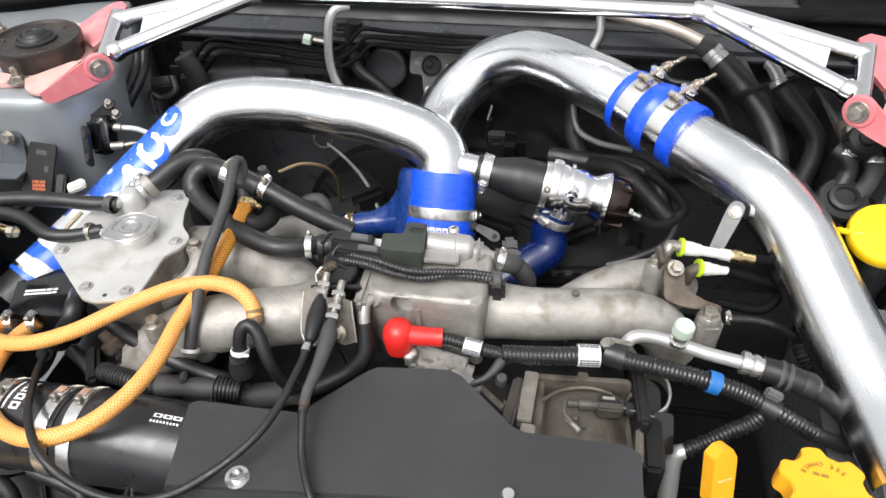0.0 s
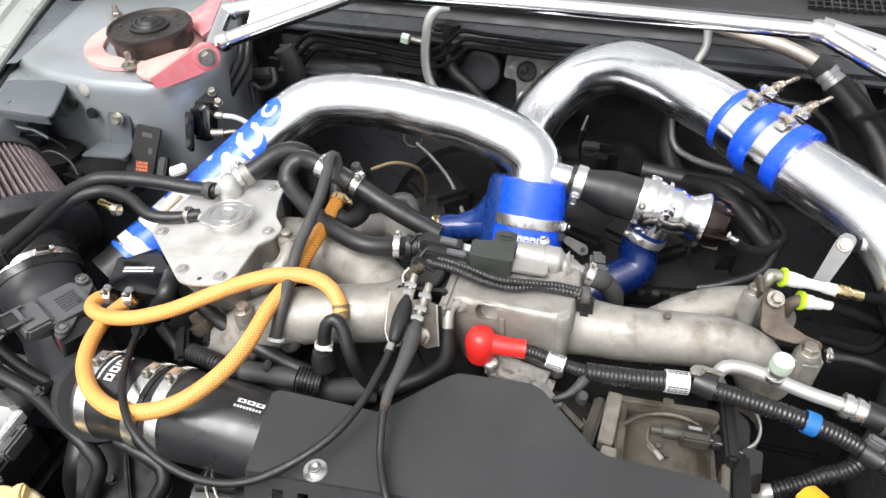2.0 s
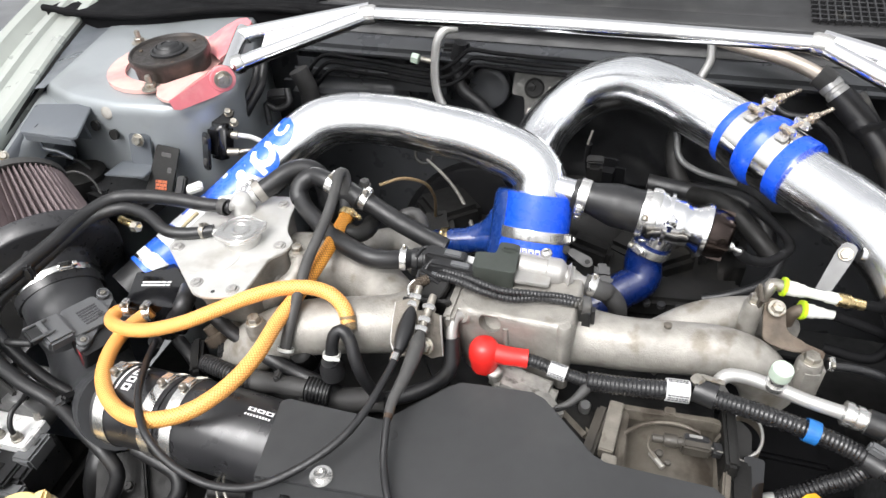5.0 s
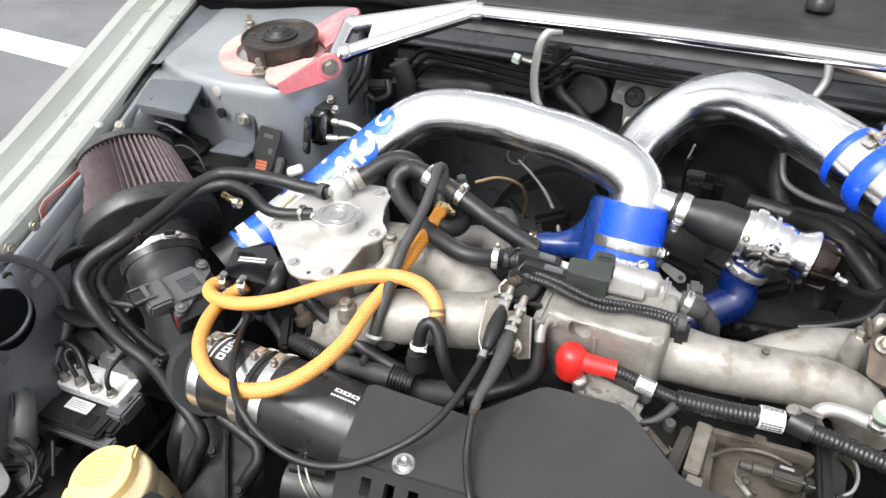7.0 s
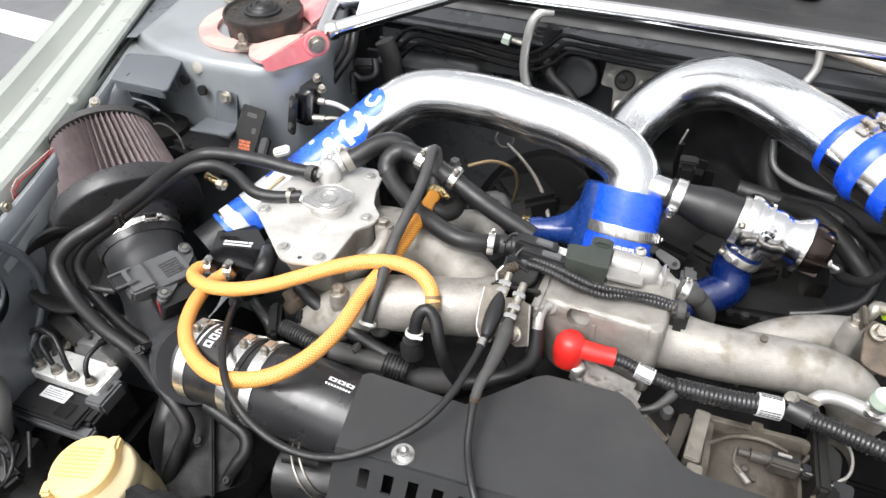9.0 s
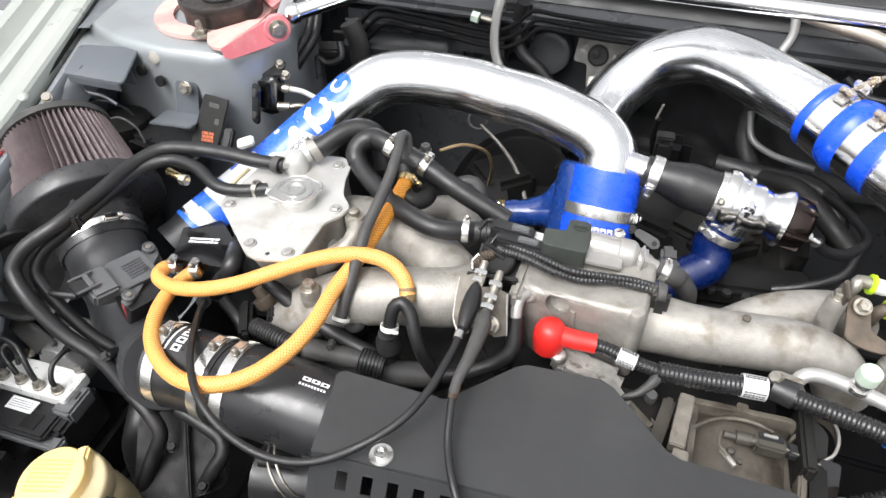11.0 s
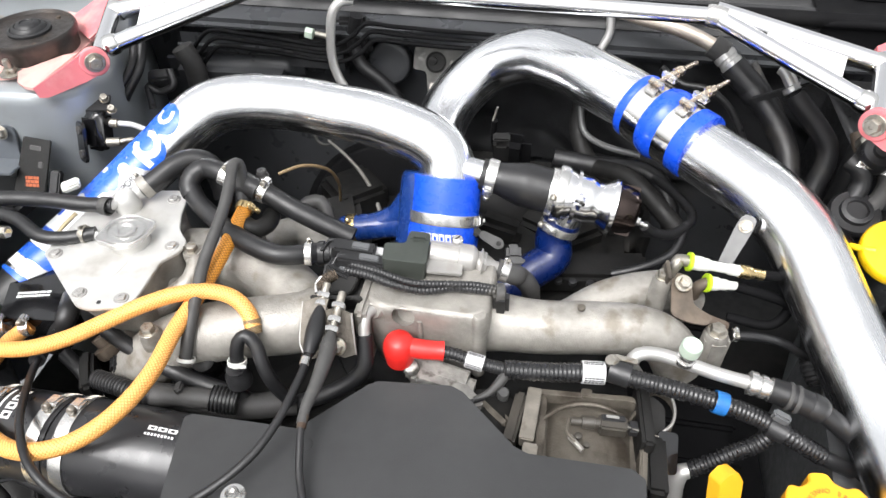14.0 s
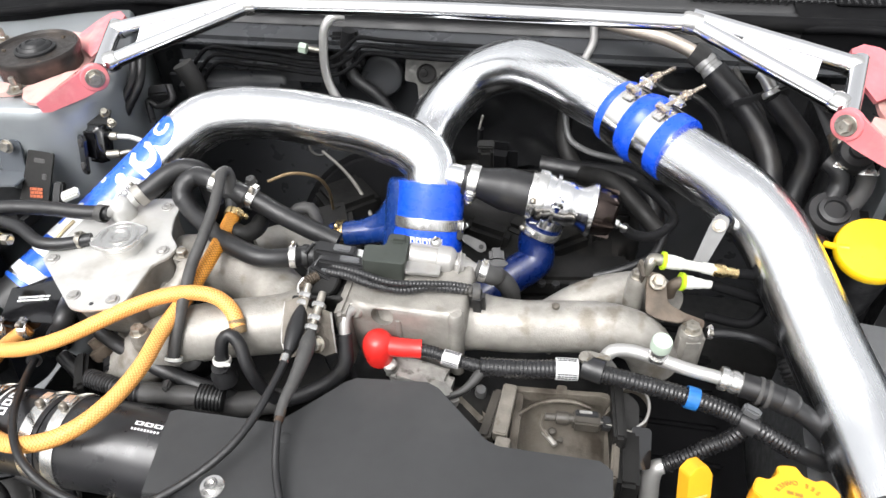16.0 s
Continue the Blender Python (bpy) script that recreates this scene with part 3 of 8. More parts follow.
secs = [[(x, 0.965, 0.838), (x, 0.975, 0.852), (x, 1.0, 0.860), (x, 1.02, 0.862), (x, 1.028, 0.854), (x, 1.036, 0.853), (x, 1.042, 0.860), (x, 1.062, 0.864), (x, 1.066, 0.859), (x, 1.074, 0.859), (x, 1.080, 0.866), (x, 1.14, 0.872), (x, 1.30, 0.92), (x, 1.5, 0.99)] for x in np.linspace(-0.85, 0.85, 12)]
part("cowl_panel", loft(secs), COWLPANEL, car, "black plastic cowl panel", 50)
part("weather_strip", sweep(spline([(-0.86, 0.99, 0.86), (-0.5, 0.975, 0.866), (0, 0.97, 0.868), (0.5, 0.975, 0.866), (0.86, 0.99, 0.86)], 0.02), 0.010, 12), COWL, car, "black rubber bonnet seal")
# plastic corners of the cowl behind the strut towers, with their seal
for sd in (1, -1):
    edge = spline([(sd * -0.90, 0.885, 0.874), (sd * -0.80, 0.876, 0.872), (sd * -0.70, 0.892, 0.870), (sd * -0.61, 0.932, 0.869), (sd * -0.52, 0.958, 0.867), (sd * -0.45, 0.972, 0.860)], 0.02)
    secs = [[tuple(p + Vector((0, 0.002, -0.05))), tuple(p + Vector((0, 0, -0.004))), tuple(p + Vector((0, 0.006, 0))), (p.x, 1.03, 0.866), (p.x, 1.09, 0.868)] for p in edge]
    part("cowl_corner", loft(secs), COWL, car, "black plastic cowl corner", 50)
    # solid black plate stands for the dark opening behind the slats
    part("grille_opening", box(pose(sd * -0.590, 1.058, 0.8690), (0.17, 0.040, 0.003), 0.001), COWL, car, "black cowl air grille")
    for k in range(17):
        part("grille_slat", box(pose(sd * -(0.511 + 0.0098 * k), 1.058, 0.8715, 0, 0, sd * 6), (0.0036, 0.038, 0.004), 0.0008), COWLPANEL, car)
    part("corner_seal", sweep([p + Vector((0, -0.002, 0.003)) for p in edge], 0.006, 10), COWL, car, "black rubber seal")
# creased sound-deadening pad on the bulkhead
rnd = random.Random(5)
waves = [(rnd.uniform(12, 60), rnd.uniform(12, 70), rnd.uniform(0, 6.28), rnd.uniform(0.4, 1.0)) for _ in range(9)]
secs = []
for x in np.linspace(-0.08, 0.50, 72):
    row = []
    for z in np.linspace(0.60, 0.832, 34):
        f = sum(a * math.sin(p * x + q * z + r) for p, q, r, a in waves)
        row.append((x, 0.968 - 0.006 * math.tanh(f) - 0.004 * abs(math.sin(f * 1.3)), z + 0.006 * math.sin(x * 17)))
    secs.append(row)
part("sound_pad", loft(secs), PAD, car, "creased black sound-deadening pad", 80)
# cowl air intake mesh
bm = bmesh.new()
for i in range(52):
    box(pose(0.315 + i * 0.0105, 1.10, 0.874, 8), (0.0022, 0.11, 0.005), 0, bm)
for j in range(9):
    box(pose(0.585, 1.05 + j * 0.0125, 0.867 + j * 0.00176, 8), (0.56, 0.0022, 0.005), 0, bm)
part("cowl_grille", bm, PLASTIC, car, "grey plastic mesh air intake")
bm = box(pose(0, 0.6, 0.26), (1.5, 1.3, 0.02), 0)
part("under_tray", bm, BLOCK, car)
bm = box(pose(0, -0.02, 0.50), (1.36, 0.05, 0.42), 0.01)
part("front_panel", bm, PAINTDARK, car)
# tower details: plug, and holes drawn as flush black discs, inner shade in colour
m = frame_of((-0.601, 0.65, 0.84), (-0.1, -1, 0.45))
part("plug", lathe([(0.010, -0.001), (0.0105, 0.002), (0.008, 0.0035), (0.003, 0.004)], m, 20), CAST, car, "small off-white plastic plug")
for at in ((-0.62, 0.637, 0.823), (-0.593, 0.636, 0.812)):
    part("panel_hole", lathe([(0.0072, -0.004), (0.0072, 0.0010)], frame_of(at, (-0.1, -1, 0.25)), 18), BLOCK, car)

# ---- engine underneath ----
eng = thing("engine_block", (0.0, 0.55, 0.27), "oily black engine block deep in the bay", "engine")
part("crankcase", box(pose(0.0, 0.60, 0.46), (0.46, 0.46, 0.36), 0.03), BLOCK, eng)
for i in range(16):
    rnd = random.Random(i)
    bm = box(pose(rnd.uniform(-0.22, 0.22), rnd.uniform(0.40, 0.85), 0.63 + rnd.uniform(-0.01, 0.02), rnd.uniform(-12, 12), rnd.uniform(-12, 12), rnd.uniform(0, 90)),
        (rnd.uniform(0.03, 0.1), rnd.uniform(0.03, 0.1), 0.05), 0.008)
    part("lug", bm, BLOCK, eng)
for sx in (-1, 1):
    bm = box(pose(sx * 0.29, 0.53, 0.47), (0.22, 0.32, 0.2), 0.05, None, 4)
    # heads and ribs in cowl black: darkness of the deep bay put into colour
    part("cylinder_head", bm, COWL, eng)
    for k in range(6):
        part("rib", box(pose(sx * 0.29, 0.42 + k * 0.05, 0.572), (0.14, 0.012, 0.012), 0.004), COWL, eng)
bm = lathe([(0.10, 0), (0.13, 0.03), (0.135, 0.10), (0.11, 0.14), (0.05, 0.15)], pose(0.02, 0.90, 0.55, 90), 28)
part("bell_housing", bm, BLOCK, eng)

# ---- strut brace ----
BY, BZ, BX = 0.855, 0.914, 0.287
brace = thing("strut_brace", (0, 0.80, 0.862), "polished chrome strut brace with faded red end brackets", "strut brace")
part("main_bar", sweep(spline([(-BX, BY, BZ), (0, BY + 0.004, BZ + 0.002), (BX, BY, BZ)], 0.02), 0.0105, 20), CHROME, brace, "long chrome tube")
for s in (-1, 1):
    knuckle = Vector((s * BX, BY, BZ))
    fr, rr = Vector((s * 0.438, 0.742, 0.880)), Vector((s * 0.467, 0.815, 0.889))
    part("front_arm", sweep(spline([knuckle, fr], 0.02), 0.0105, 18), CHROME, brace)
    part("rear_arm", sweep(spline([knuckle + Vector((0, 0.008, 0.003)), rr], 0.02), 0.0118, 18), CHROME, brace)
    part("end_tube", sweep(spline([fr + Vector((s * 0.010, -0.016, -0.004)), rr + Vector((s * 0.010, 0.012, 0.002))], 0.01), 0.0098, 16), CHROME, brace)
    bmw = lathe([(0.0112, -0.012), (0.0135, -0.008), (0.0138, 0.004), (0.0125, 0.012)], frame_of(knuckle, (s, -0.2, -0.1)), 16)
    part("weld_bead", bmw, STEEL, brace)
    # bracket: ring on the tower top with a folded ear for the bolt
    c = Vector((s * 0.574, 0.764, 0.862))
    outer = [(c.x + s * 0.082 * math.cos(a) * -1, c.y + 0.090 * math.sin(a)) for a in np.linspace(0.0, 2 * math.pi, 30)[:-1]]
    ring = bmesh.new()
    vo = [ring.verts.new((x, y, 0.863)) for x, y in outer]
    vi = [ring.verts.new((c.x + (x - c.x) * 0.70, c.y + (y - c.y) * 0.70, 0.863)) for x, y in outer]
    vl = [ring.verts.new((x, y, 0.857)) for x, y in outer]
    vj = [ring.verts.new((c.x + (x - c.x) * 0.70, c.y + (y - c.y) * 0.70, 0.857)) for x, y in outer]
    k = len(outer)
    for i in range(k):
        j = (i + 1) % k
        ring.faces.new((vo[i], vo[j], vi[j], vi[i]))
        ring.faces.new((vo[i], vl[i], vl[j], vo[j]))
        ring.faces.new((vi[i], vi[j], vj[j], vj[i]))
    part("tower_ring", ring, PINKPALE, brace, "bleached red ring plate on the tower")
    # front ear: folded sheet rising to the bolt eye
    a, eye = Vector((s * 0.494, 0.653, 0.863)), Vector((s * 0.4415, 0.7045, 0.877))
    d = (eye - a).normalized()
    nrm = Vector((-s * 0.69, -0.72, 0.12)).normalized()
    up = nrm.cross(d) if nrm.cross(d).z > 0 else d.cross(nrm)
    le = (eye - a).length
    rim_pts = [(le + 0.0172 * math.cos(q), 0.0172 * math.sin(q)) for q in np.linspace(-1.9, 1.75, 12)]
    outline = [(0.0, -0.010), (0.008, -0.014), (le - 0.022, -0.017)] + rim_pts + [(le - 0.016, 0.013), (0.0, 0.003)]
    ear = bmesh.new()
    f1 = [ear.verts.new(a + d * x + up * y + nrm * 0.0025) for x, y in outline]
    f2 = [ear.verts.new(a + d * x + up * y - nrm * 0.0025) for x, y in outline]
    ear.faces.new(f1)
    ear.faces.new(f2[::-1])
    for i in range(len(outline)):
        j = (i + 1) % len(outline)
        ear.faces.new((f1[i], f1[j], f2[j], f2[i]))
    part("ear", ear, PINK, brace, "folded red steel ear")
    # flat of the plate between ear and ring
    fl = bmesh.new()
    q = [a, a + d * (le - 0.018) + up * 0.013, Vector((s * 0.474, 0.728, 0.872)), Vector((s * 0.500, 0.728, 0.866)), Vector((s * 0.535, 0.685, 0.8635)), Vector((s * 0.522, 0.664, 0.8625)), Vector((s * 0.507, 0.655, 0.8625))]
    vs = [fl.verts.new(p + Vector((0, 0, 0.0028))) for p in q]
    vt = [fl.verts.new(p + Vector((0, 0, -0.001))) for p in q]
    fl.faces.new(vs)
    fl.faces.new(vt[::-1])
    for i in range(len(q)):
        fl.faces.new((vs[i], vs[(i + 1) % len(q)], vt[(i + 1) % len(q)], vt[i]))
    part("flange", fl, PINKPALE, brace, "bleached red flat of the bracket")
    lug = bmesh.new()
    pts = [Vector((s * x, y, z)) for x, y, z in ((0.549, 0.836, 0.866), (0.528, 0.860, 0.878), (0.508, 0.866, 0.887), (0.486, 0.858, 0.894), (0.468, 0.840, 0.896), (0.464, 0.820, 0.893), (0.472, 0.792, 0.880), (0.486, 0.768, 0.869), (0.524, 0.800, 0.865))]
    t1 = [lug.verts.new(p + Vector((0, -0.002, 0.003))) for p in pts]
    t2 = [lug.verts.new(p + Vector((0, 0.002, -0.003))) for p in pts]
    lug.faces.new(t1)
    lug.faces.new(t2[::-1])
    for i in range(len(pts)):
        lug.faces.new((t1[i], t1[(i + 1) % len(pts)], t2[(i + 1) % len(pts)], t2[i]))
    part("rear_ear", lug, PINK, brace, "broad red steel ear")
    gus = bmesh.new()
    pts = [knuckle.lerp(fr, 0.34), knuckle.lerp(fr, 0.84), knuckle.lerp(rr, 0.82), knuckle.lerp(rr, 0.34)]
    t1 = [gus.verts.new(p + Vector((0, 0, 0.003))) for p in pts]
    t2 = [gus.verts.new(p - Vector((0, 0, 0.001))) for p in pts]
    gus.faces.new(t1)
    gus.faces.new(t2[::-1])
    for i in range(4):
        gus.faces.new((t1[i], t1[(i + 1) % 4], t2[(i + 1) % 4], t2[i]))
    # pale diffuse colour stands in for the sky's reflection in the chrome
    part("gusset_plate", gus, BRIGHTALU, brace, "flat gusset between the arms, bright reflection in its colour")
    bolt(brace, eye + nrm * 0.0045, nrm, 0.0082, 0.009, 1.45)
    part("ear_eye", lathe([(0.0172, -0.003), (0.0172, 0.0035), (0.0162, 0.0044), (0.0140, 0.0046)], frame_of(eye, nrm), 28), PINK, brace)
    for k in (0.0, 1.0):
        end = fr.lerp(rr, k)
        part("weld_bead", lathe([(0.0108, -0.008), (0.0130, -0.005), (0.0132, 0.004), (0.0115, 0.008)], frame_of(end, end - knuckle), 16), SHINY, brace)
    for sx, sy in ((0.545, 0.684), (0.660, 0.815)):
        bolt(brace, (s * sx, sy, 0.863), (0, 0, 1), 0.0075, 0.008, 1.7, name="stud_nut")
        part("stud", lathe([(0.0042, 0), (0.0042, 0.012), (0.003, 0.014)], pose(s * sx, sy, 0.868), 10), ZINC, brace)


def top_mount(s):
    ob = thing("strut_top_mount", (s * 0.552, 0.749, 0.857), "round brown-black strut top mount with stepped centre cap", "strut mount", "strut top mounts")
    m = pose(s * 0.552, 0.749, 0.857)
    part("cup", lathe([(0.052, 0), (0.0525, 0.020), (0.0555, 0.023), (0.0560, 0.031), (0.0545, 0.034), (0.0525, 0.034), (0.0505, 0.0305), (0.040, 0.029), (0.028, 0.030), (0.024, 0.030)], m, 56), MOUNT, ob)
    part("centre_cap", lathe([(0.0265, 0.027), (0.0260, 0.033), (0.0225, 0.0345), (0.0215, 0.0335), (0.0195, 0.0375), (0.0165, 0.0385), (0.0155, 0.0370), (0.0130, 0.0405), (0.0085, 0.0415), (0.0075, 0.0400), (0.0030, 0.0405), (0.0005, 0.0405)], m, 40), RUBBER, ob)
    for k in range(3):
        q = radians(70 + 120 * k)
        part("pin", lathe([(0.0028, 0.029), (0.0026, 0.0312), (0.001, 0.0316)], m @ pose(0.043 * math.cos(q), 0.043 * math.sin(q), 0), 10), RUST, ob)


top_mount(-1)
top_mount(1)

# ---- polished charge pipes ----
R = 0.0328
R2 = 0.0370
p1 = spline([(-0.005, 0.661, 0.760), (-0.006, 0.679, 0.786), (-0.010, 0.687, 0.798), (-0.030, 0.697, 0.811), (-0.063, 0.706, 0.8185), (-0.106, 0.712, 0.8265), (-0.144, 0.7105, 0.8315), (-0.183, 0.71, 0.837), (-0.222, 0.71, 0.838), (-0.26, 0.705, 0.838), (-0.296, 0.693, 0.833), (-0.325, 0.672, 0.816), (-0.342, 0.656, 0.801), (-0.371, 0.625, 0.778), (-0.405, 0.578, 0.751), (-0.459, 0.487, 0.714), (-0.475, 0.457, 0.704)], 0.008)
pipe = thing("charge_pipe", p1[-1] - Vector((0, 0, R)), "polished aluminium charge pipe with blue and white decal", "pipe")
ends = lengths(p1)
part("tube", sweep([p for p, q in zip(p1, ends) if q < ends[-1] - 0.028], R, 40, cap=False), POLISHED, pipe)
# added sleeve: its black stands for the darkness the pipe end fades into
part("dark_end_sleeve", sweep([p for p, q in zip(p1, ends) if q > ends[-1] - 0.060], R - 0.0016, 32), RUBBER, pipe, "added black sleeve for the dark lower end")
p2 = spline([(-0.046, 0.785, 0.722), (-0.042, 0.849, 0.742), (-0.023, 0.89, 0.764), (0.017, 0.914, 0.795), (0.072, 0.904, 0.821), (0.12, 0.871, 0.829), (0.166, 0.83, 0.829), (0.206, 0.797, 0.826), (0.247, 0.763, 0.818)], 0.008)
pipe2 = thing("arched_charge_pipe", p2[0] - Vector((0, 0, R)), "polished aluminium pipe arching over to a blue coupler", "pipe")
part("tube", sweep(p2, R2, 40, cap=False), POLISHED, pipe2)
p3 = spline([(0.247, 0.763, 0.818), (0.279, 0.729, 0.812), (0.326, 0.678, 0.809), (0.352, 0.644, 0.806), (0.372, 0.614, 0.797), (0.388, 0.586, 0.781), (0.402, 0.556, 0.764), (0.418, 0.514, 0.746), (0.44, 0.442, 0.726), (0.454, 0.357, 0.717)], 0.008)
pipe3 = thing("long_charge_pipe", p3[-1] - Vector((0, 0, R)), "long polished aluminium pipe running down past the engine", "pipe")
part("tube", sweep(p3, R2, 40, cap=False), POLISHED, pipe3)
# mounting boss and strap
br = Vector((0.318, 0.606, 0.805))
boss_at, boss_dir = along(p3, 0.20)
part("boss", sweep(spline([br + Vector((0.012, 0.004, 0.0)), br.lerp(boss_at, 0.75)], 0.01), 0.009, 14), POLISHED, pipe3)
mst = frame_of(br, (-0.25, -0.75, 0.6), (-0.35, -0.55, -0.8))
part("strap", plate(rounded([(-0.012, -0.007), (0.0, -0.0090), (0.050, -0.0065), (0.050, 0.0065), (0.0, 0.0085), (-0.012, 0.0065)], 0.008), 0.003, mst, 0.0006), STRAP, pipe3, "flat aluminium mounting strap")
bolt(pipe3, br + Vector((-0.0005, -0.001, 0.001)), (-0.25, -0.75, 0.6), 0.0052, 0.005, 1.35, ZINC)

# decal on the first pipe
total = lengths(p1)[-1]


def arc(x, y, cx, cy, r, w, a, b):
    """Inside a curved stroke round a centre, between two angles in degrees."""
    q = math.degrees(math.atan2(y - cy, x - cx)) % 360
    return abs(math.hypot(x - cx, y - cy) - r) < w and ((q - a) % 360) < (b - a)


def decal_white(u, v):
    x, y = u * 190, v * 77
    hook = arc(x, y, 176, 38, 9, 2.4, 90, 330) or arc(x, y, 134, 30, 14, 4.2, 120, 400) or (abs(x - 118) < 4.5 and 8 < y < 36)
    return hook or math.hypot(x - 76, y - 50) < 4.5 or math.hypot(x - 92, y - 30) < 7 or (x < 104 and y < 24 + 5 * math.sin(x * 0.16)) or (x < 36 and y < 50) or math.hypot(x - 30, y - 47) < 8


def decal_there(u, v):
    x, y = u * 190, v * 77
    lobe = math.hypot(x - 172, y - 34) < 19 or math.hypot(x - 128, y - 27) < 25 or x < 104
    return lobe or (y > 40 and x < 186 - 0.25 * abs(y - 58))


def lower_blue(u, v):
    w = u + 0.10 * (v - 0.5)
    return w < 0.075 or 0.30 < w < 0.50 or 0.74 < w < 0.80 or (0.5 < w < 0.66 and v > 0.8)


S0, S1 = total - 0.112, total - 0.300
decal(p1, R + 0.0005, S0, S1, -75, 60, lambda u, v: decal_there(u, v) and not decal_white(u, v), pipe, "blue_decal", DECAL, (150, 72), "torn blue vinyl decal")
decal(p1, R + 0.0006, S0, S1, -75, 60, lambda u, v: decal_there(u, v) and decal_white(u, v), pipe, "white_decal", WHITEVINYL, (150, 72), "white shapes of the decal")
decal(p1, R + 0.0005, total - 0.030, total - 0.112, -80, 70, lower_blue, pipe, "blue_decal", DECAL, (110, 40))
decal(p1, R + 0.0006, total - 0.030, total - 0.112, -80, 70, lambda u, v: not lower_blue(u, v) and (u > 0.50 or (0.12 < u < 0.28 and 0.3 < v < 0.8)), pipe, "white_decal", WHITEVINYL, (110, 40))

at, tan = along(p1, total - 0.198)
up = (Vector((0, 0, 1)) - tan * tan.z).normalized()
out = up * math.cos(radians(-50)) + tan.cross(up) * math.sin(radians(-50))
part("lettering", letters("SPORT", frame_of(at + out * (R + 0.0009), out, -tan), 0.0098), PRINTDARK, pipe, "small dark printed word", 30)

# ---- blue T coupler over the throttle inlet ----
cp = thing("blue_t_coupler", (0.008, 0.65, 0.68), "blue silicone T coupler with steel clamp band", "hose coupler")
RC = 0.0412
TC, TD = Vector((-0.0045, 0.655, 0.7545)), Vector((0.01, 0.56, 0.83)).normalized()
mtc = frame_of(TC, TD, (0, -1, 0))
part("body", lathe([(R + 0.0005, 0.030), (RC - 0.0012, 0.0315), (RC, 0.030), (RC, 0.010), (RC + 0.0003, 0.0), (RC, -0.020), (RC + 0.0022, -0.030), (RC + 0.0022, -0.062), (RC, -0.064), (R, -0.064)], mtc, 56), BLUE, cp)
side = Vector((-0.024, 0.010, -0.004))
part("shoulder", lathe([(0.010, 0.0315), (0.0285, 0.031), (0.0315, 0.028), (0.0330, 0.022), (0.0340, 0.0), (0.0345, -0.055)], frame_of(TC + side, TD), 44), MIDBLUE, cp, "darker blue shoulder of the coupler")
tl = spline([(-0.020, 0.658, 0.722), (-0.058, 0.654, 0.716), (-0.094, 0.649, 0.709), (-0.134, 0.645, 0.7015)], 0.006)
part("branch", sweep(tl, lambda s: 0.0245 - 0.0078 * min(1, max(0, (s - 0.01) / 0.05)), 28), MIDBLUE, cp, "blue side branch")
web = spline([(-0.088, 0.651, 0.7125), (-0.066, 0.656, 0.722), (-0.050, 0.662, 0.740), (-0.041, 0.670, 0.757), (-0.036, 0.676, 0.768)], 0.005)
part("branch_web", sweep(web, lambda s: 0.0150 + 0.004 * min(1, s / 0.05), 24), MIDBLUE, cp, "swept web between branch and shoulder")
bt, bd = along(tl, 0.104)
clamp(cp, bt, bd, 0.0172, 0.011, (0.2, -0.6, 0.6), material=BRASS)
clamp(cp, TC + TD * -0.017, TD, RC + 0.0006, 0.0135, (1, -0.35, -0.1), material=STEEL, slots=6)
# printed shapes round the lower rim
def rim_shape(u, v):
    """Slanting outlined blocks, cut by short gaps."""
    k = (u * 6 + 0.25 * v) % 1
    return 0.08 < v < 0.92 and k < 0.84 and not (0.22 < k < 0.62 and 0.30 < v < 0.70)


def rim_print(parent, m, r, z0, z1, a0, a1, material, inside):
    """A print on a tube that turns about the z axis of the pose m; angles from its x axis."""
    bm, n = bmesh.new(), 90
    for i in range(n):
        for j in range(12):
            u, v = (i + 0.5) / n, (j + 0.5) / 12
            if inside(u, v):
                quad = [(radians(a0 + (a1 - a0) * (i + x) / n), z0 + (z1 - z0) * (j + y) / 12) for x, y in ((0, 0), (1, 0), (1, 1), (0, 1))]
                bm.faces.new([bm.verts.new(m @ Vector((r * math.cos(q), r * math.sin(q), h))) for q, h in quad])
    return part("print_shape", bm, material, parent, "white printed shapes")


rim_print(cp, mtc, RC + 0.0026, -0.044, -0.031, -26, 34, PRINTWHITE, rim_shape)

# ---- blue coupler with T-bolt clamps ----
c2 = thing("blue_pipe_coupler", Vector((0.25, 0.763, 0.818)) - Vector((0, 0, 0.04)), "blue silicone hump coupler with two T-bolt clamps", "hose coupler")
ca, cb = Vector((0.2095, 0.794, 0.8242)), Vector((0.2815, 0.7255, 0.815))
RT = 0.0396
L2 = (cb - ca).length
axis2 = (cb - ca).normalized()
m2 = frame_of(ca, axis2, (0, 0, 1))
prof = [(R2 + 0.0006, 0.0), (RT, 0.0), (RT + 0.0010, 0.003), (RT + 0.0008, L2 * 0.085), (RT - 0.0004, L2 * 0.10), (RT - 0.0004, L2 * 0.32), (RT + 0.002, L2 * 0.36), (RT + 0.0048, L2 * 0.47), (RT + 0.0048, L2 * 0.52), (RT + 0.002, L2 * 0.59),
        (RT - 0.0004, L2 * 0.63), (RT - 0.0004, L2 * 0.78), (RT + 0.0008, L2 * 0.82), (RT + 0.0014, L2 * 0.97), (RT + 0.0005, L2), (R2 + 0.0006, L2)]
part("sleeve", lathe(prof, m2, 48), BLUE, c2)
for f, top in ((0.235, Vector((0.237, 0.766, 0.864))), (0.70, Vector((0.270, 0.734, 0.860)))):
    at = ca + axis2 * (L2 * f)
    tdir = (top - at) - axis2 * (top - at).dot(axis2)
    tm = frame_of(at, axis2, tdir)
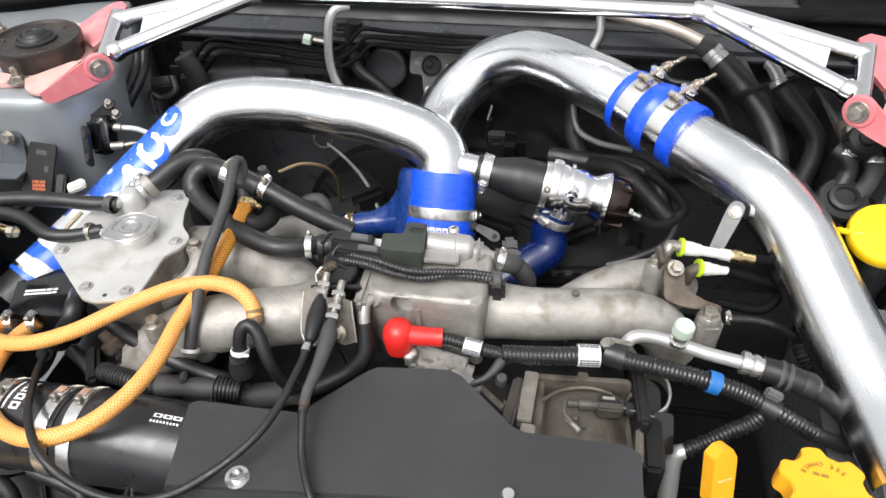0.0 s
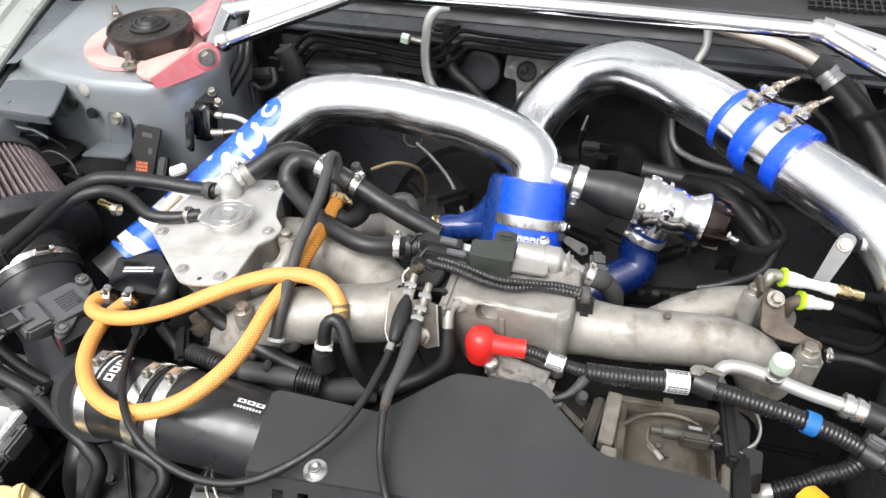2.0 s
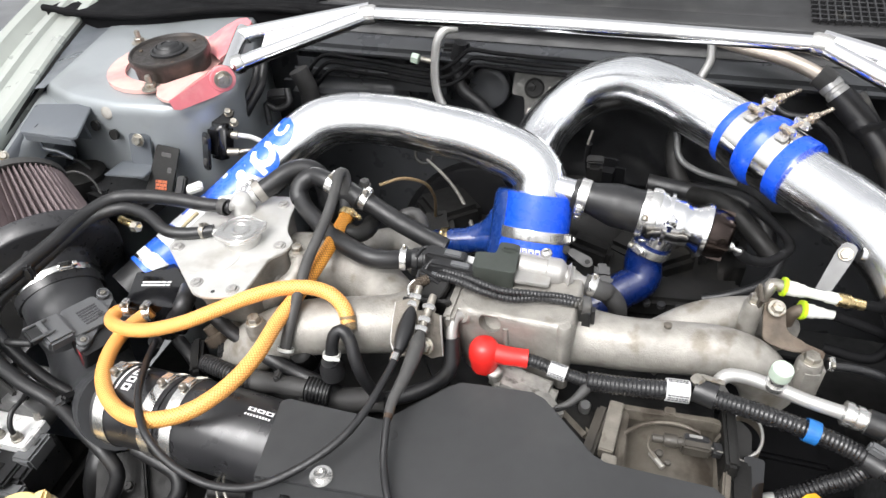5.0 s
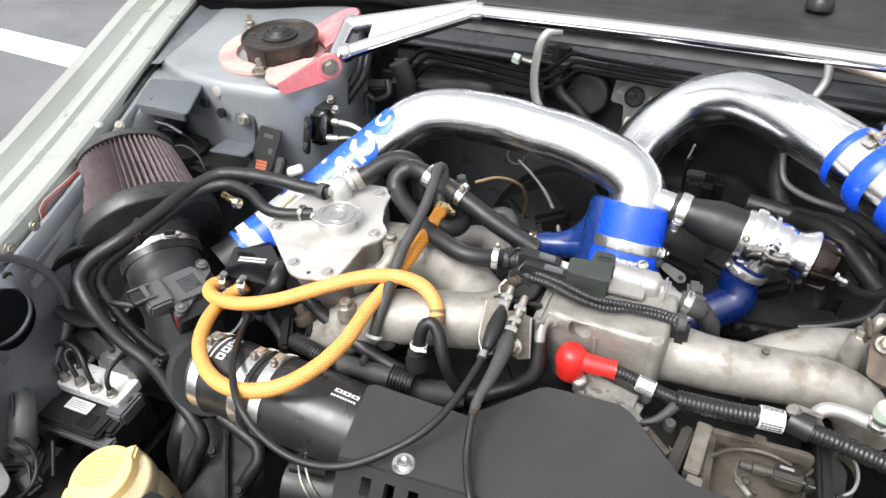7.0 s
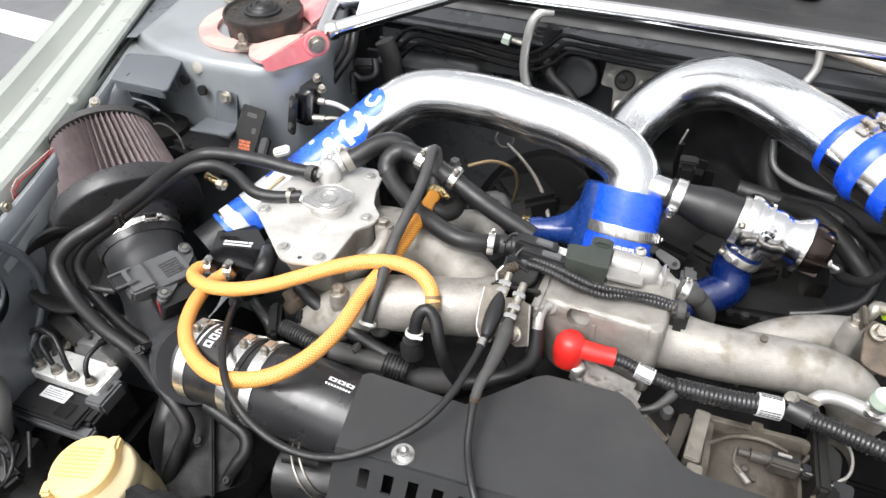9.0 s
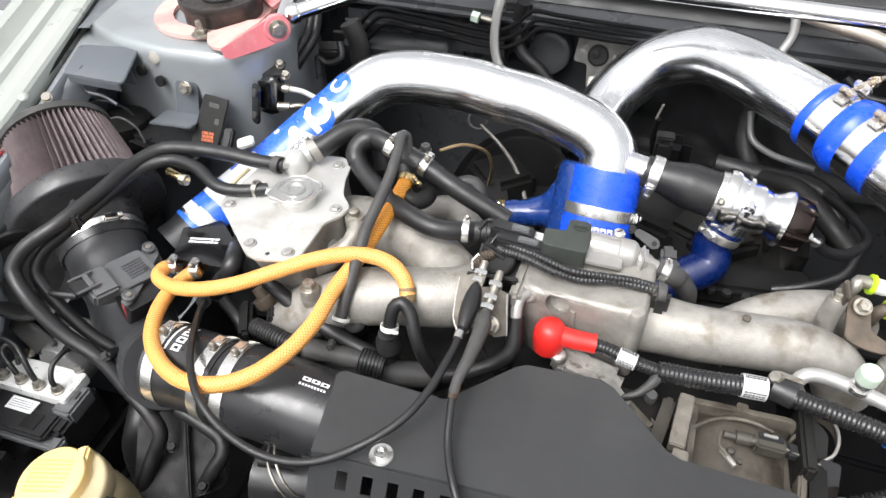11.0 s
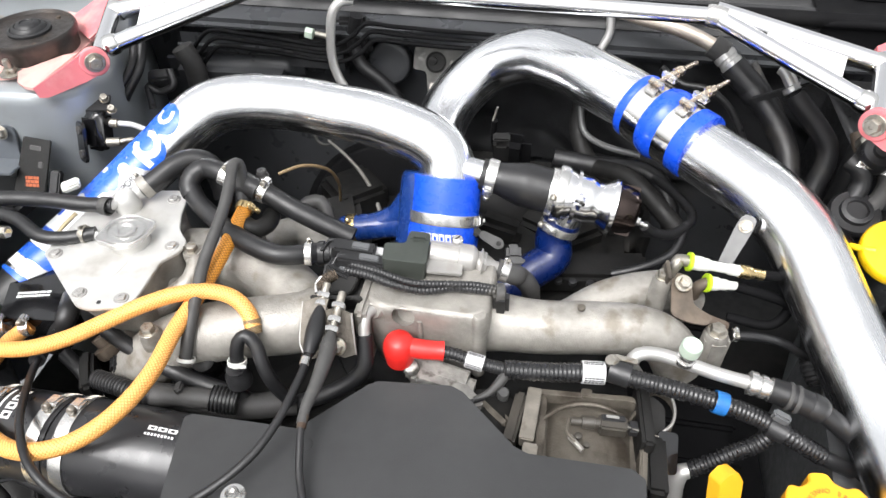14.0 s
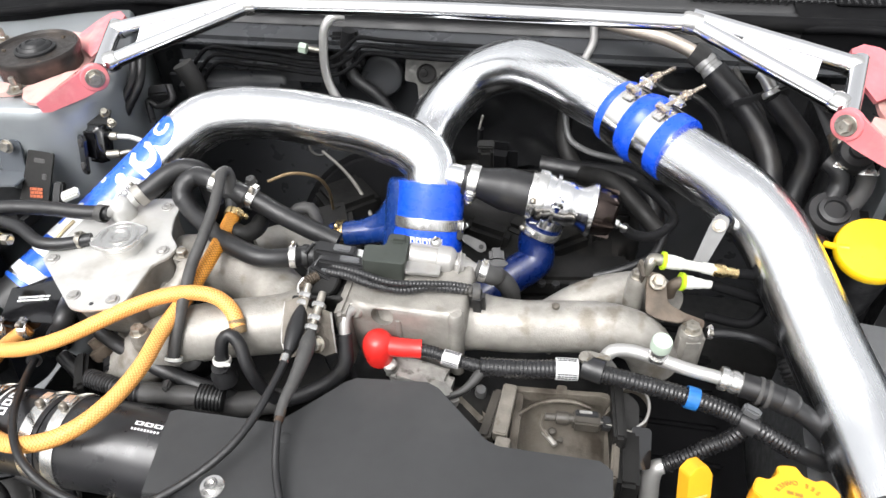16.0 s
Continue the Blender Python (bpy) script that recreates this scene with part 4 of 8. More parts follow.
    bnd = part("t_bolt_clamp", lathe([(RT, -0.0115), (RT + 0.0012, -0.0115), (RT + 0.0014, 0), (RT + 0.0012, 0.0115), (RT, 0.0115), (RT, -0.0115)], tm, 40, cap=False), SHINY, c2, "polished steel T-bolt clamp")
    side_dir = tm.to_3x3() @ Vector((0, 1, 0))
    sg = 1 if side_dir.y > 0 else -1
    tm = tm @ pose(0, sg * 0.0045, 0)
    for sgn in (-1, 1):
        part("trunnion", box(tm @ pose(RT + 0.007, sgn * 0.011, 0), (0.009, 0.006, 0.020), 0.0015), STEEL, bnd)
        part("loop", box(tm @ pose(RT + 0.0022, sgn * 0.017, 0, 0, 0, sgn * 20), (0.0026, 0.014, 0.014), 0.001), STEEL, bnd)
    part("t_bolt", lathe([(0.0028, -0.018), (0.0028, 0.012), (0.0042, 0.013), (0.0042, 0.022), (0.0028, 0.023), (0.0028, 0.058), (0.002, 0.060)], tm @ pose(RT + 0.0085, 0, 0, -90 * sg), 10), TBOLT, bnd)
    part("lock_nut", lathe([(0.0062, 0.022), (0.0062, 0.030), (0.005, 0.035), (0.0035, 0.036)], tm @ pose(RT + 0.0085, 0, 0, -90 * sg), 6), TBOLT, bnd)
    part("t_bar", box(tm @ pose(RT + 0.0085, -sg * 0.016, 0), (0.004, 0.004, 0.017), 0.001), TBOLT, bnd)

# ---- bypass valve and its hoses ----
bv = thing("bypass_valve", (0.17, 0.66, 0.69), "polished aluminium bypass valve with bronze end cap", "valve")
v0, v1 = Vector((0.030, 0.672, 0.790)), Vector((0.226, 0.660, 0.762))
va = (v1 - v0).normalized()
part("stub", sweep(spline([v0 - va * 0.015, v0 + va * 0.03], 0.01), 0.0165, 24), POLISHED, bv)
h = spline([v0 + va * 0.006, v0 + va * 0.04, v0 + va * 0.07, v0 + va * 0.10], 0.005)
part("hose", sweep(h, lambda s: 0.0185 + 0.0075 * min(1, max(0, (s - 0.02) / 0.03)), 28), RUBBER, bv, "black rubber hose")
clamp(bv, v0 + va * 0.018, va, 0.0198, 0.012, (0.1, -0.9, -0.3))
clamp(bv, v0 + va * 0.092, va, 0.0272, 0.012, (0, -0.7, 0.7))
mv = frame_of(v0 + va * 0.096, va, (0, -0.4, 1))
part("body", lathe([(0.028, 0), (0.0305, 0.004), (0.0305, 0.014), (0.028, 0.017), (0.028, 0.034), (0.0265, 0.040), (0.0245, 0.044), (0.0245, 0.050), (0.031, 0.060), (0.0325, 0.062), (0.0325, 0.066), (0.030, 0.068)], mv, 36), CHROME, bv)
part("end_cap", lathe([(0.0285, 0.066), (0.0285, 0.076), (0.026, 0.088), (0.020, 0.093), (0.014, 0.0935), (0.013, 0.090), (0.002, 0.090)], mv, 30), BRONZE, bv, "smoked bronze end cap")
for k in range(6):
    part("fin", box(mv @ pose(0, 0, 0.082, 0, 0, k * 60) @ pose(0.026, 0, 0), (0.006, 0.004, 0.018), 0.001), BRONZE, bv)
part("nipple", sweep(spline([v1 + Vector((-0.012, -0.004, -0.006)), v1 + Vector((0.006, -0.006, -0.012))], 0.004), 0.0030, 10), CAPSTEEL, bv)
part("nipple_nut", lathe([(0.0055, 0), (0.0060, 0.001), (0.0060, 0.005), (0.005, 0.006)], frame_of(v1 + Vector((-0.010, -0.004, -0.0065)), (0.9, -0.1, -0.3)), 6), CAPSTEEL, bv)
dn = Vector((-0.30, -0.25, -0.92)).normalized()
o0 = mv @ Vector((0, 0, 0.020))
part("outlet", sweep(spline([o0, o0 + dn * 0.044], 0.006), 0.0215, 28), POLISHED, bv)
part("v_band", lathe([(0.029, -0.003), (0.0335, -0.003), (0.0345, 0.000), (0.0345, 0.006), (0.0335, 0.009), (0.029, 0.009)], mv, 40), SHINY, bv, "polished V-band clamp")
for k in (-1, 1):
    part("band_lug", box(mv @ pose(0, 0, 0, 0, 0, 152) @ pose(0.0385, 0.007 * k, 0.003), (0.012, 0.004, 0.013), 0.0015), SHINY, bv)
part("band_bolt", lathe([(0.0045, -0.016), (0.0045, -0.010), (0.0022, -0.0095), (0.0022, 0.012), (0.0045, 0.0125), (0.0045, 0.018), (0.003, 0.019)], mv @ pose(0, 0, 0, 0, 0, 152) @ pose(0.040, 0, 0.003, -90), 8), STEEL, bv)
part("flange", lathe([(0.028, 0.018), (0.0325, 0.0185), (0.0325, 0.0225), (0.028, 0.023)], mv, 36), CHROME, bv, "raised polished flange")
part("boss", box(mv @ pose(0.020, 0.016, 0.024), (0.022, 0.016, 0.014), 0.004, None, 3), CHROME, bv)
for a in (20, 140, 260):
    part("cap_screw", lathe([(0.0042, 0.058), (0.0042, 0.0645), (0.003, 0.0655), (0.0022, 0.064)], mv @ pose(0, 0, 0, 0, 0, a) @ pose(0.0265, 0, 0), 12), STEEL, bv)
clamp(bv, o0 + dn * 0.040, dn, 0.0225, 0.010, (-0.6, -0.8, 0.1))
bh = thing("blue_return_hose", (0.099, 0.63, 0.64), "blue silicone hose below the bypass valve, coloured dark for shade", "hose")
part("tube", sweep(spline([o0 + dn * 0.030, o0 + dn * 0.058, (0.129, 0.638, 0.702), (0.106, 0.620, 0.691), (0.083, 0.602, 0.680), (0.062, 0.585, 0.668)], 0.005), 0.0220, 28), BLUESHADED, bh)
nut_hose("vacuum_hose", [v1 + Vector((0.002, -0.006, -0.011)), (0.238, 0.66, 0.738), (0.263, 0.671, 0.727), (0.293, 0.714, 0.72), (0.279, 0.763, 0.715), (0.23, 0.822, 0.71), (0.176, 0.853, 0.7)], 0.0062, RUBBER, "black rubber vacuum hose behind the bypass valve")
nut_hose("heater_hose", [(0.118, 0.813, 0.72), (0.176, 0.811, 0.715), (0.237, 0.814, 0.712), (0.268, 0.792, 0.7), (0.283, 0.76, 0.66)], 0.013, RUBBER, "thick black rubber heater hose")
nut_hose("metal_line", [(0.146, 0.86, 0.776), (0.155, 0.84, 0.749), (0.179, 0.82, 0.744), (0.229, 0.79, 0.752)], 0.0042, STRAP, "thin grey metal line behind the pipe", "metal pipe")
nut_hose("vacuum_hose", [(0.284, 0.696, 0.725), (0.269, 0.659, 0.71), (0.232, 0.637, 0.7), (0.2, 0.631, 0.69)], 0.0055, RUBBER, "thin black vacuum hose on the engine")


# ---- intake manifold ----
def carve(ob, cutter):
    """Cuts the cutter's shape, drawn in world places, out of a closed part."""
    me = bpy.data.meshes.new("cutter")
    bmesh.ops.recalc_face_normals(cutter, faces=cutter.faces)
    cutter.to_mesh(me)
    cutter.free()
    tool = new("cutter", me)
    bpy.context.view_layer.update()
    mod = ob.modifiers.new("cut", "BOOLEAN")
    mod.operation, mod.solver, mod.object = "DIFFERENCE", "EXACT", tool
    dg = bpy.context.evaluated_depsgraph_get()
    res = bpy.data.meshes.new_from_object(ob.evaluated_get(dg))
    ob.modifiers.remove(mod)
    ob.data = res
    bpy.data.objects.remove(tool)


mani = thing("intake_manifold", (0.02, 0.5, 0.66), "cast aluminium intake manifold with curved runners", "intake manifold")
bm = bmesh.new()
rows = []
for w, d, z, dx in ((0.096, 0.070, 0.672, 0.0), (0.112, 0.084, 0.690, 0.0), (0.122, 0.091, 0.720, 0.0), (0.126, 0.0935, 0.752, 0.0), (0.126, 0.0935, 0.770, 0.0), (0.1245, 0.092, 0.777, 0.0), (0.120, 0.088, 0.7815, 0.0), (0.112, 0.080, 0.7830, 0.0)):
    o = rounded([(-w / 2, -d / 2), (w / 2, -d / 2), (w / 2, d / 2), (-w / 2, d / 2)], 0.02, 6)
    rows.append([bm.verts.new((0.009 + dx + x, 0.5035 + y, z)) for x, y in o])
for a, b in zip(rows, rows[1:]):
    for i in range(len(a)):
        bm.faces.new((a[i], a[(i + 1) % len(a)], b[(i + 1) % len(a)], b[i]))
bm.faces.new(rows[0][::-1])
bm.faces.new(rows[-1])
plenum = part("plenum", bm, CAST, mani)
carve(plenum, lathe([(0.0112, -0.017), (0.0122, 0.03)], frame_of((-0.012, 0.459, 0.770), (-0.05, -0.85, 0.5)), 28))
part("corner_post", lathe([(0.007, -0.09), (0.009, -0.02), (0.0085, -0.004), (0.006, 0.0)], pose(0.062, 0.463, 0.782), 18), CAST, mani)
part("plenum_lip", sweep(spline([(-0.046, 0.4625, 0.7785), (0.0, 0.4610, 0.779), (0.052, 0.4620, 0.7785)], 0.006), 0.0022, 8), CAST, mani)
part("plenum_ridge", sweep(spline([(0.004, 0.4572, 0.768), (0.005, 0.4560, 0.74), (0.006, 0.4562, 0.705)], 0.006), 0.003, 8), CAST, mani)
for pts, r0, r1 in (([(0.06, 0.498, 0.735), (0.118, 0.497, 0.735), (0.175, 0.504, 0.736), (0.218, 0.508, 0.735), (0.248, 0.507, 0.724), (0.268, 0.507, 0.69)], 0.0280, 0.0262),
                    ([(0.137, 0.529, 0.69), (0.16, 0.542, 0.708), (0.189, 0.561, 0.718), (0.223, 0.575, 0.722), (0.257, 0.584, 0.72), (0.282, 0.586, 0.7)], 0.0215, 0.0225),
                    ([(-0.098, 0.472, 0.741), (-0.126, 0.456, 0.742), (-0.173, 0.442, 0.742), (-0.222, 0.426, 0.738), (-0.26, 0.413, 0.72), (-0.289, 0.403, 0.69)], 0.031, 0.030),
                    ([(-0.112, 0.470, 0.734), (-0.138, 0.493, 0.737), (-0.180, 0.520, 0.741), (-0.232, 0.533, 0.742), (-0.29, 0.537, 0.73), (-0.344, 0.536, 0.7)], 0.032, 0.034)):
    line = spline(pts, 0.006)
    tot = lengths(line)[-1]
    part("runner", sweep(line, lambda s: r0 + (r1 - r0) * s / tot + (0.008 if pts[0][0] > 0 else 0.003) * math.exp(-s / 0.018), 28), CAST, mani)
part("runner_nub", lathe([(0.004, 0), (0.004, 0.003), (0.002, 0.004)], pose(*(0.158, 0.495, 0.772)), 10), DULL, mani)
for at, r in (((-0.253, 0.404, 0.765), 0.0068), ((0.296, 0.514, 0.741), 0.0078), ((0.238, 0.549, 0.775), 0.006)):
    b = part("boss", lathe([(r * 1.7, -0.045), (r * 1.6, -0.004), (r * 1.3, 0)], pose(*at), 18), CAST, mani)
    bolt(mani, at, (0, 0, 1), r, 0.008, 1.35)
part("port_flange", box(pose(0.297, 0.512, 0.712, 0, 0, 8), (0.026, 0.022, 0.056), 0.006, None, 3), CAST, mani)
part("gusset", plate([(-0.016, 0), (0.016, 0), (0.003, 0.036), (-0.004, 0.036)], 0.006, frame_of((-0.2, 0.414, 0.725), (0.1, -0.95, 0.3), (1, 0, 0))), CAST, mani)
part("cross_casting", sweep(spline([(-0.217, 0.597, 0.715), (-0.18, 0.622, 0.712), (-0.139, 0.599, 0.7)], 0.006), 0.018, 18), CAST, mani)
part("rear_casting", box(pose(*(0.169, 0.66, 0.66), 0, 0, 8), (0.16, 0.05, 0.03), 0.006), BLOCK, mani)
for x, y in ((985, 512), (1010, 505), (1040, 508)):
    part("casting_hole", lathe([(0.005, -0.004), (0.005, 0.0015), (0.0035, 0.002)], pose(*(0.149, 0.625, 0.676)) @ pose((x - 1000) * 0.0007, 0, 0), 12), PLASTIC, mani)

# ---- throttle body with cables ----
tb = thing("throttle_unit", (-0.09, 0.45, 0.69), "aluminium throttle body with cable bracket", "throttle body")
part("housing", lathe([(0.034, 0), (0.038, 0.004), (0.038, 0.05), (0.034, 0.055)], frame_of((-0.105, 0.495, 0.742), (1, 0.0, 0)), 32), BLOCK, tb)
part("flange", box(pose(-0.052, 0.485, 0.742), (0.012, 0.085, 0.085), 0.004), CAST, tb)
def sheet(name, points, thick, material, parent, label="", rim=None):
    """A bent sheet bracket: outline points in order, given a thickness; rim lays a bright edge on some of its sides."""
    pts = [Vector(p) for p in points]
    c = sum(pts, Vector()) / len(pts)
    nrm = sum(((a - c).cross(b - c) for a, b in zip(pts, pts[1:] + pts[:1])), Vector()).normalized()
    bm = bmesh.new()
    f1 = [bm.verts.new(p + nrm * thick / 2) for p in pts]
    f2 = [bm.verts.new(p - nrm * thick / 2) for p in pts]
    bm.faces.new(f1)
    bm.faces.new(f2[::-1])
    for k in range(len(pts)):
        q = (k + 1) % len(pts)
        bm.faces.new((f1[k], f1[q], f2[q], f2[k]))
    ob = part(name, bm, material, parent, label, 30)
    if rim:
        part("bright_edge", sweep(spline([pts[k] for k in rim], 0.004), thick * 0.56, 8), ALLOY, ob, "bright thin edge")
    return ob


sheet("cable_bracket", [(-0.106, 0.444, 0.791), (-0.094, 0.448, 0.795), (-0.081, 0.447, 0.796), (-0.083, 0.433, 0.785), (-0.084, 0.404, 0.760), (-0.092, 0.400, 0.760), (-0.101, 0.410, 0.768), (-0.104, 0.424, 0.777)], 0.0022, DULL, tb, "bent steel cable bracket", (0, 7, 6, 5))
sheet("cable_bracket", [(-0.084, 0.439, 0.789), (-0.070, 0.441, 0.792), (-0.057, 0.438, 0.790), (-0.054, 0.428, 0.772), (-0.051, 0.419, 0.753), (-0.061, 0.414, 0.752), (-0.073, 0.411, 0.763), (-0.080, 0.424, 0.778)], 0.0022, DULL, tb, "bent steel cable bracket", (2, 3, 4))
part("rear_bracket", box(pose(-0.078, 0.462, 0.772, 20, 0, 8), (0.05, 0.004, 0.04), 0.001), BLOCK, tb)
for at in ((-0.063, 0.409, 0.775), (-0.082, 0.409, 0.776)):
    bolt(tb, at, (-0.2, -0.72, 0.6), 0.0062, 0.008, 1.35)
for top, low in (((-0.087, 0.464, 0.799), (-0.088, 0.440, 0.7875)), ((-0.069, 0.455, 0.799), (-0.0705, 0.414, 0.7845))):
    top, low = Vector(top), Vector(low)
    ax, ll = (low - top).normalized(), (low - top).length
    mad = frame_of(top, ax)
    part("adjuster", lathe([(0.0034, 0), (0.0040, 0.001), (0.0040, ll - 0.016), (0.0034, ll - 0.0155), (0.0034, ll)], mad, 12), ZINC, tb, "threaded cable adjuster")
    for h in ((0.010, 0.018) if ll < 0.03 else (0.012, 0.026, 0.036)):
        part("lock_nut", lathe([(0.0066, h), (0.0070, h + 0.001), (0.0070, h + 0.004), (0.0064, h + 0.005)], mad, 6), CAPSTEEL, tb)
part("quadrant", plate(rounded([(-0.018, -0.014), (0.012, -0.018), (0.020, 0.002), (0.010, 0.018), (-0.014, 0.016)], 0.008, 5), 0.008, frame_of((-0.080, 0.482, 0.789), (-0.2, -0.45, 0.85), (1, 0.1, 0)), 0.0015), BLOCK, tb, "dark throttle quadrant")
part("return_spring", conduit([(-0.098, 0.468, 0.786), (-0.094, 0.478, 0.789), (-0.086, 0.486, 0.789)], 0.0052, 0.0026, 0.14, 12), RUST, tb, "coiled return spring")
part("lever_rod", sweep(spline([(-0.099, 0.462, 0.785), (-0.102, 0.471, 0.788), (-0.098, 0.478, 0.792)], 0.003), 0.0022, 8), STEEL, tb)
cable = thing("throttle_cable", (-0.049, 0.263, 0.742), "black throttle cable with rubber boot across the cover", "cable")
ln = spline([(-0.0705, 0.416, 0.785), (-0.069, 0.393, 0.781), (-0.070, 0.365, 0.777), (-0.0725, 0.340, 0.774), (-0.071, 0.322, 0.771), (-0.068, 0.308, 0.767), (-0.062, 0.286, 0.760), (-0.045, 0.254, 0.755), (-0.028, 0.235, 0.74), (-0.025, 0.237, 0.7)], 0.004)
part("sheath", sweep(ln, 0.0034, 12), RUBBER, cable)
part("boot", sweep(ln[:max(3, int(len(ln) * 0.40))], lambda s: 0.0040 + 0.0040 * min(1, s / 0.012) - 0.0034 * min(1, max(0, (s - 0.015) / 0.065)), 16), RUBBERGREY, cable, "tapered greyed rubber boot")
part("ferrule", sweep(spline([(-0.0715, 0.334, 0.773), (-0.071, 0.322, 0.771)], 0.004), 0.0042, 12), RUST, cable)
cable2 = thing("cruise_cable", (-0.208, 0.256, 0.7), "long black control cable looping over the intake hose", "cable")
ln2 = spline([(-0.088, 0.442, 0.788), (-0.087, 0.421, 0.784), (-0.0855, 0.396, 0.780), (-0.086, 0.372, 0.778), (-0.0875, 0.350, 0.778), (-0.091, 0.324, 0.776), (-0.101, 0.294, 0.772), (-0.124, 0.265, 0.764), (-0.164, 0.239, 0.752), (-0.207, 0.232, 0.748), (-0.251, 0.239, 0.755), (-0.283, 0.255, 0.765), (-0.315, 0.288, 0.763), (-0.349, 0.337, 0.745), (-0.383, 0.397, 0.72), (-0.417, 0.448, 0.69)], 0.005)
part("sheath", sweep(ln2, 0.0037, 12), RUBBER, cable2)
part("boot", sweep(spline([(-0.088, 0.442, 0.788), (-0.087, 0.421, 0.784), (-0.0855, 0.392, 0.7795)], 0.004), lambda s: 0.0045 + 0.0042 * math.sin(math.pi * min(1, s / 0.052)) ** 0.8, 16), RUBBER, cable2, "bulged black rubber boot")
part("cable_end", sweep(spline([(-0.0865, 0.388, 0.779), (-0.0865, 0.380, 0.7785)], 0.003), 0.0046, 12), CAPSTEEL, cable2, "worn crimped collar")
part("end_boot", sweep(spline([(-0.373, 0.378, 0.728), (-0.405, 0.427, 0.7)], 0.004), 0.0078, 12), RUBBER, cable2)
# coolant elbow beside the throttle
el = thing("coolant_elbow", (-0.057, 0.471, 0.68), "small metal elbow with black hose beside the throttle", "hose")
part("boss", lathe([(0.0105, -0.008), (0.0100, 0.001), (0.0085, 0.003)], frame_of((-0.041, 0.462, 0.772), (-0.5, -0.7, 0.4)), 20), CAST, el)
part("elbow", sweep(spline([(-0.041, 0.463, 0.772), (-0.0475, 0.454, 0.773), (-0.0485, 0.445, 0.767), (-0.0470, 0.437, 0.757)], 0.003), 0.0058, 16), ALLOY, el, "cast metal elbow")
part("tube", sweep(spline([(-0.0472, 0.438, 0.760), (-0.0455, 0.430, 0.748), (-0.0445, 0.421, 0.734), (-0.056, 0.413, 0.718), (-0.083, 0.403, 0.702), (-0.11, 0.398, 0.69)], 0.005), 0.0080, 16), RUBBER, el, "black rubber hose")

# ---- control solenoid and wiring on the manifold ----
sol = thing("idle_control_valve", (0.02, 0.53, 0.787), "olive plastic and cast metal control valve on the manifold", "valve")
ms = pose(-0.019, 0.515, 0.794, 0, 5, 6)
part("coil_body", plate(rounded([(-0.024, -0.018), (0.020, -0.019), (0.021, 0.026), (-0.001, 0.027), (-0.003, 0.008), (-0.024, 0.006)], 0.004, 5), 0.036, ms @ pose(0, 0, 0.014), 0.0025, None, 3), GREENGREY, sol, "olive plastic L-shaped coil")
part("coil_step", box(ms @ pose(0.010, 0.018, 0.010), (0.018, 0.014, 0.016), 0.003), GREENGREY, sol)
b0, b1 = Vector((0.000, 0.530, 0.790)), Vector((0.050, 0.533, 0.784))
mbl = frame_of(b0, b1 - b0, (0, 0, 1))
part("barrel", lathe([(0.0125, 0), (0.0142, 0.002), (0.0142, 0.030), (0.0155, 0.031), (0.0155, 0.044), (0.0140, 0.047), (0.0105, 0.050), (0.0095, 0.051)], mbl, 32), ALLOY, sol, "pale alloy valve barrel")
part("seam", box(mbl @ pose(0.010, 0, 0.018), (0.011, 0.003, 0.034), 0.001), ALLOY, sol)
part("foot", plate(rounded([(-0.018, -0.010), (0.018, -0.008), (0.018, 0.008), (-0.018, 0.008)], 0.003), 0.004, pose(0.020, 0.511, 0.793, 0, 6, 4), 0.0008), ALLOY, sol)
part("screw", lathe([(0.0062, 0), (0.0062, 0.002), (0.0045, 0.0042), (0.0005, 0.0046)], frame_of((0.028, 0.541, 0.8015), (0, -0.15, 1)), 18), STEEL, sol)
part("screw_slot", box(frame_of((0.028, 0.5405, 0.806), (0, -0.15, 1), (0.7, 0.7, 0)), (0.0062, 0.0013, 0.0006), 0), BLOCK, sol)
part("neck", box(pose(0.054, 0.530, 0.781, 0, 8, 5), (0.010, 0.028, 0.030), 0.006, None, 3), ALLOY, sol)
part("spigot", sweep(spline([(0.052, 0.533, 0.780), (0.080, 0.535, 0.770)], 0.006), 0.0080, 16), ALLOY, sol)
ah = nut_hose("air_hose", [(0.070, 0.536, 0.774), (0.09, 0.536, 0.766), (0.092, 0.546, 0.757), (0.105, 0.548, 0.74), (0.109, 0.56, 0.7)], 0.0105, RUBBERGREY, "short greyed rubber air hose off the control valve")[0]
clamp(ah, (0.078, 0.536, 0.771), (1, 0, -0.3), 0.0106, 0.008, (0, 0.6, 0.8), size=0.5)
con = thing("wiring_connector", (-0.066, 0.51, 0.79), "black plastic wiring connectors clustered by the manifold", "connector")
for (px, m, size) in ((0, pose(*(-0.073, 0.511, 0.8), 0, 8, 4), (0.044, 0.018, 0.016)), (1, pose(*(-0.063, 0.5, 0.797), 0, 8, 4), (0.05, 0.016, 0.014)), (2, pose(*(-0.082, 0.494, 0.785), 0, 8, -20), (0.03, 0.02, 0.02)), (3, pose(*(-0.088, 0.519, 0.79), 0, 0, 30), (0.02, 0.016, 0.014))):
    part("shell", box(m, size, 0.0025), PLASTIC, con)
    part("latch", box(m @ pose(size[0] * 0.15, 0, size[2] * 0.5), (size[0] * 0.4, size[1] * 0.5, 0.004), 0.001), PLASTICGREY, con)
part("label", box(pose(*(-0.043, 0.518, 0.796), 0, 8, 2), (0.026, 0.010, 0.002), 0.0004), LABEL, con, "white paper label")
loom = thing("wiring_loom", (-0.001, 0.489, 0.775), "ribbed black wiring loom lying on the manifold", "cable")
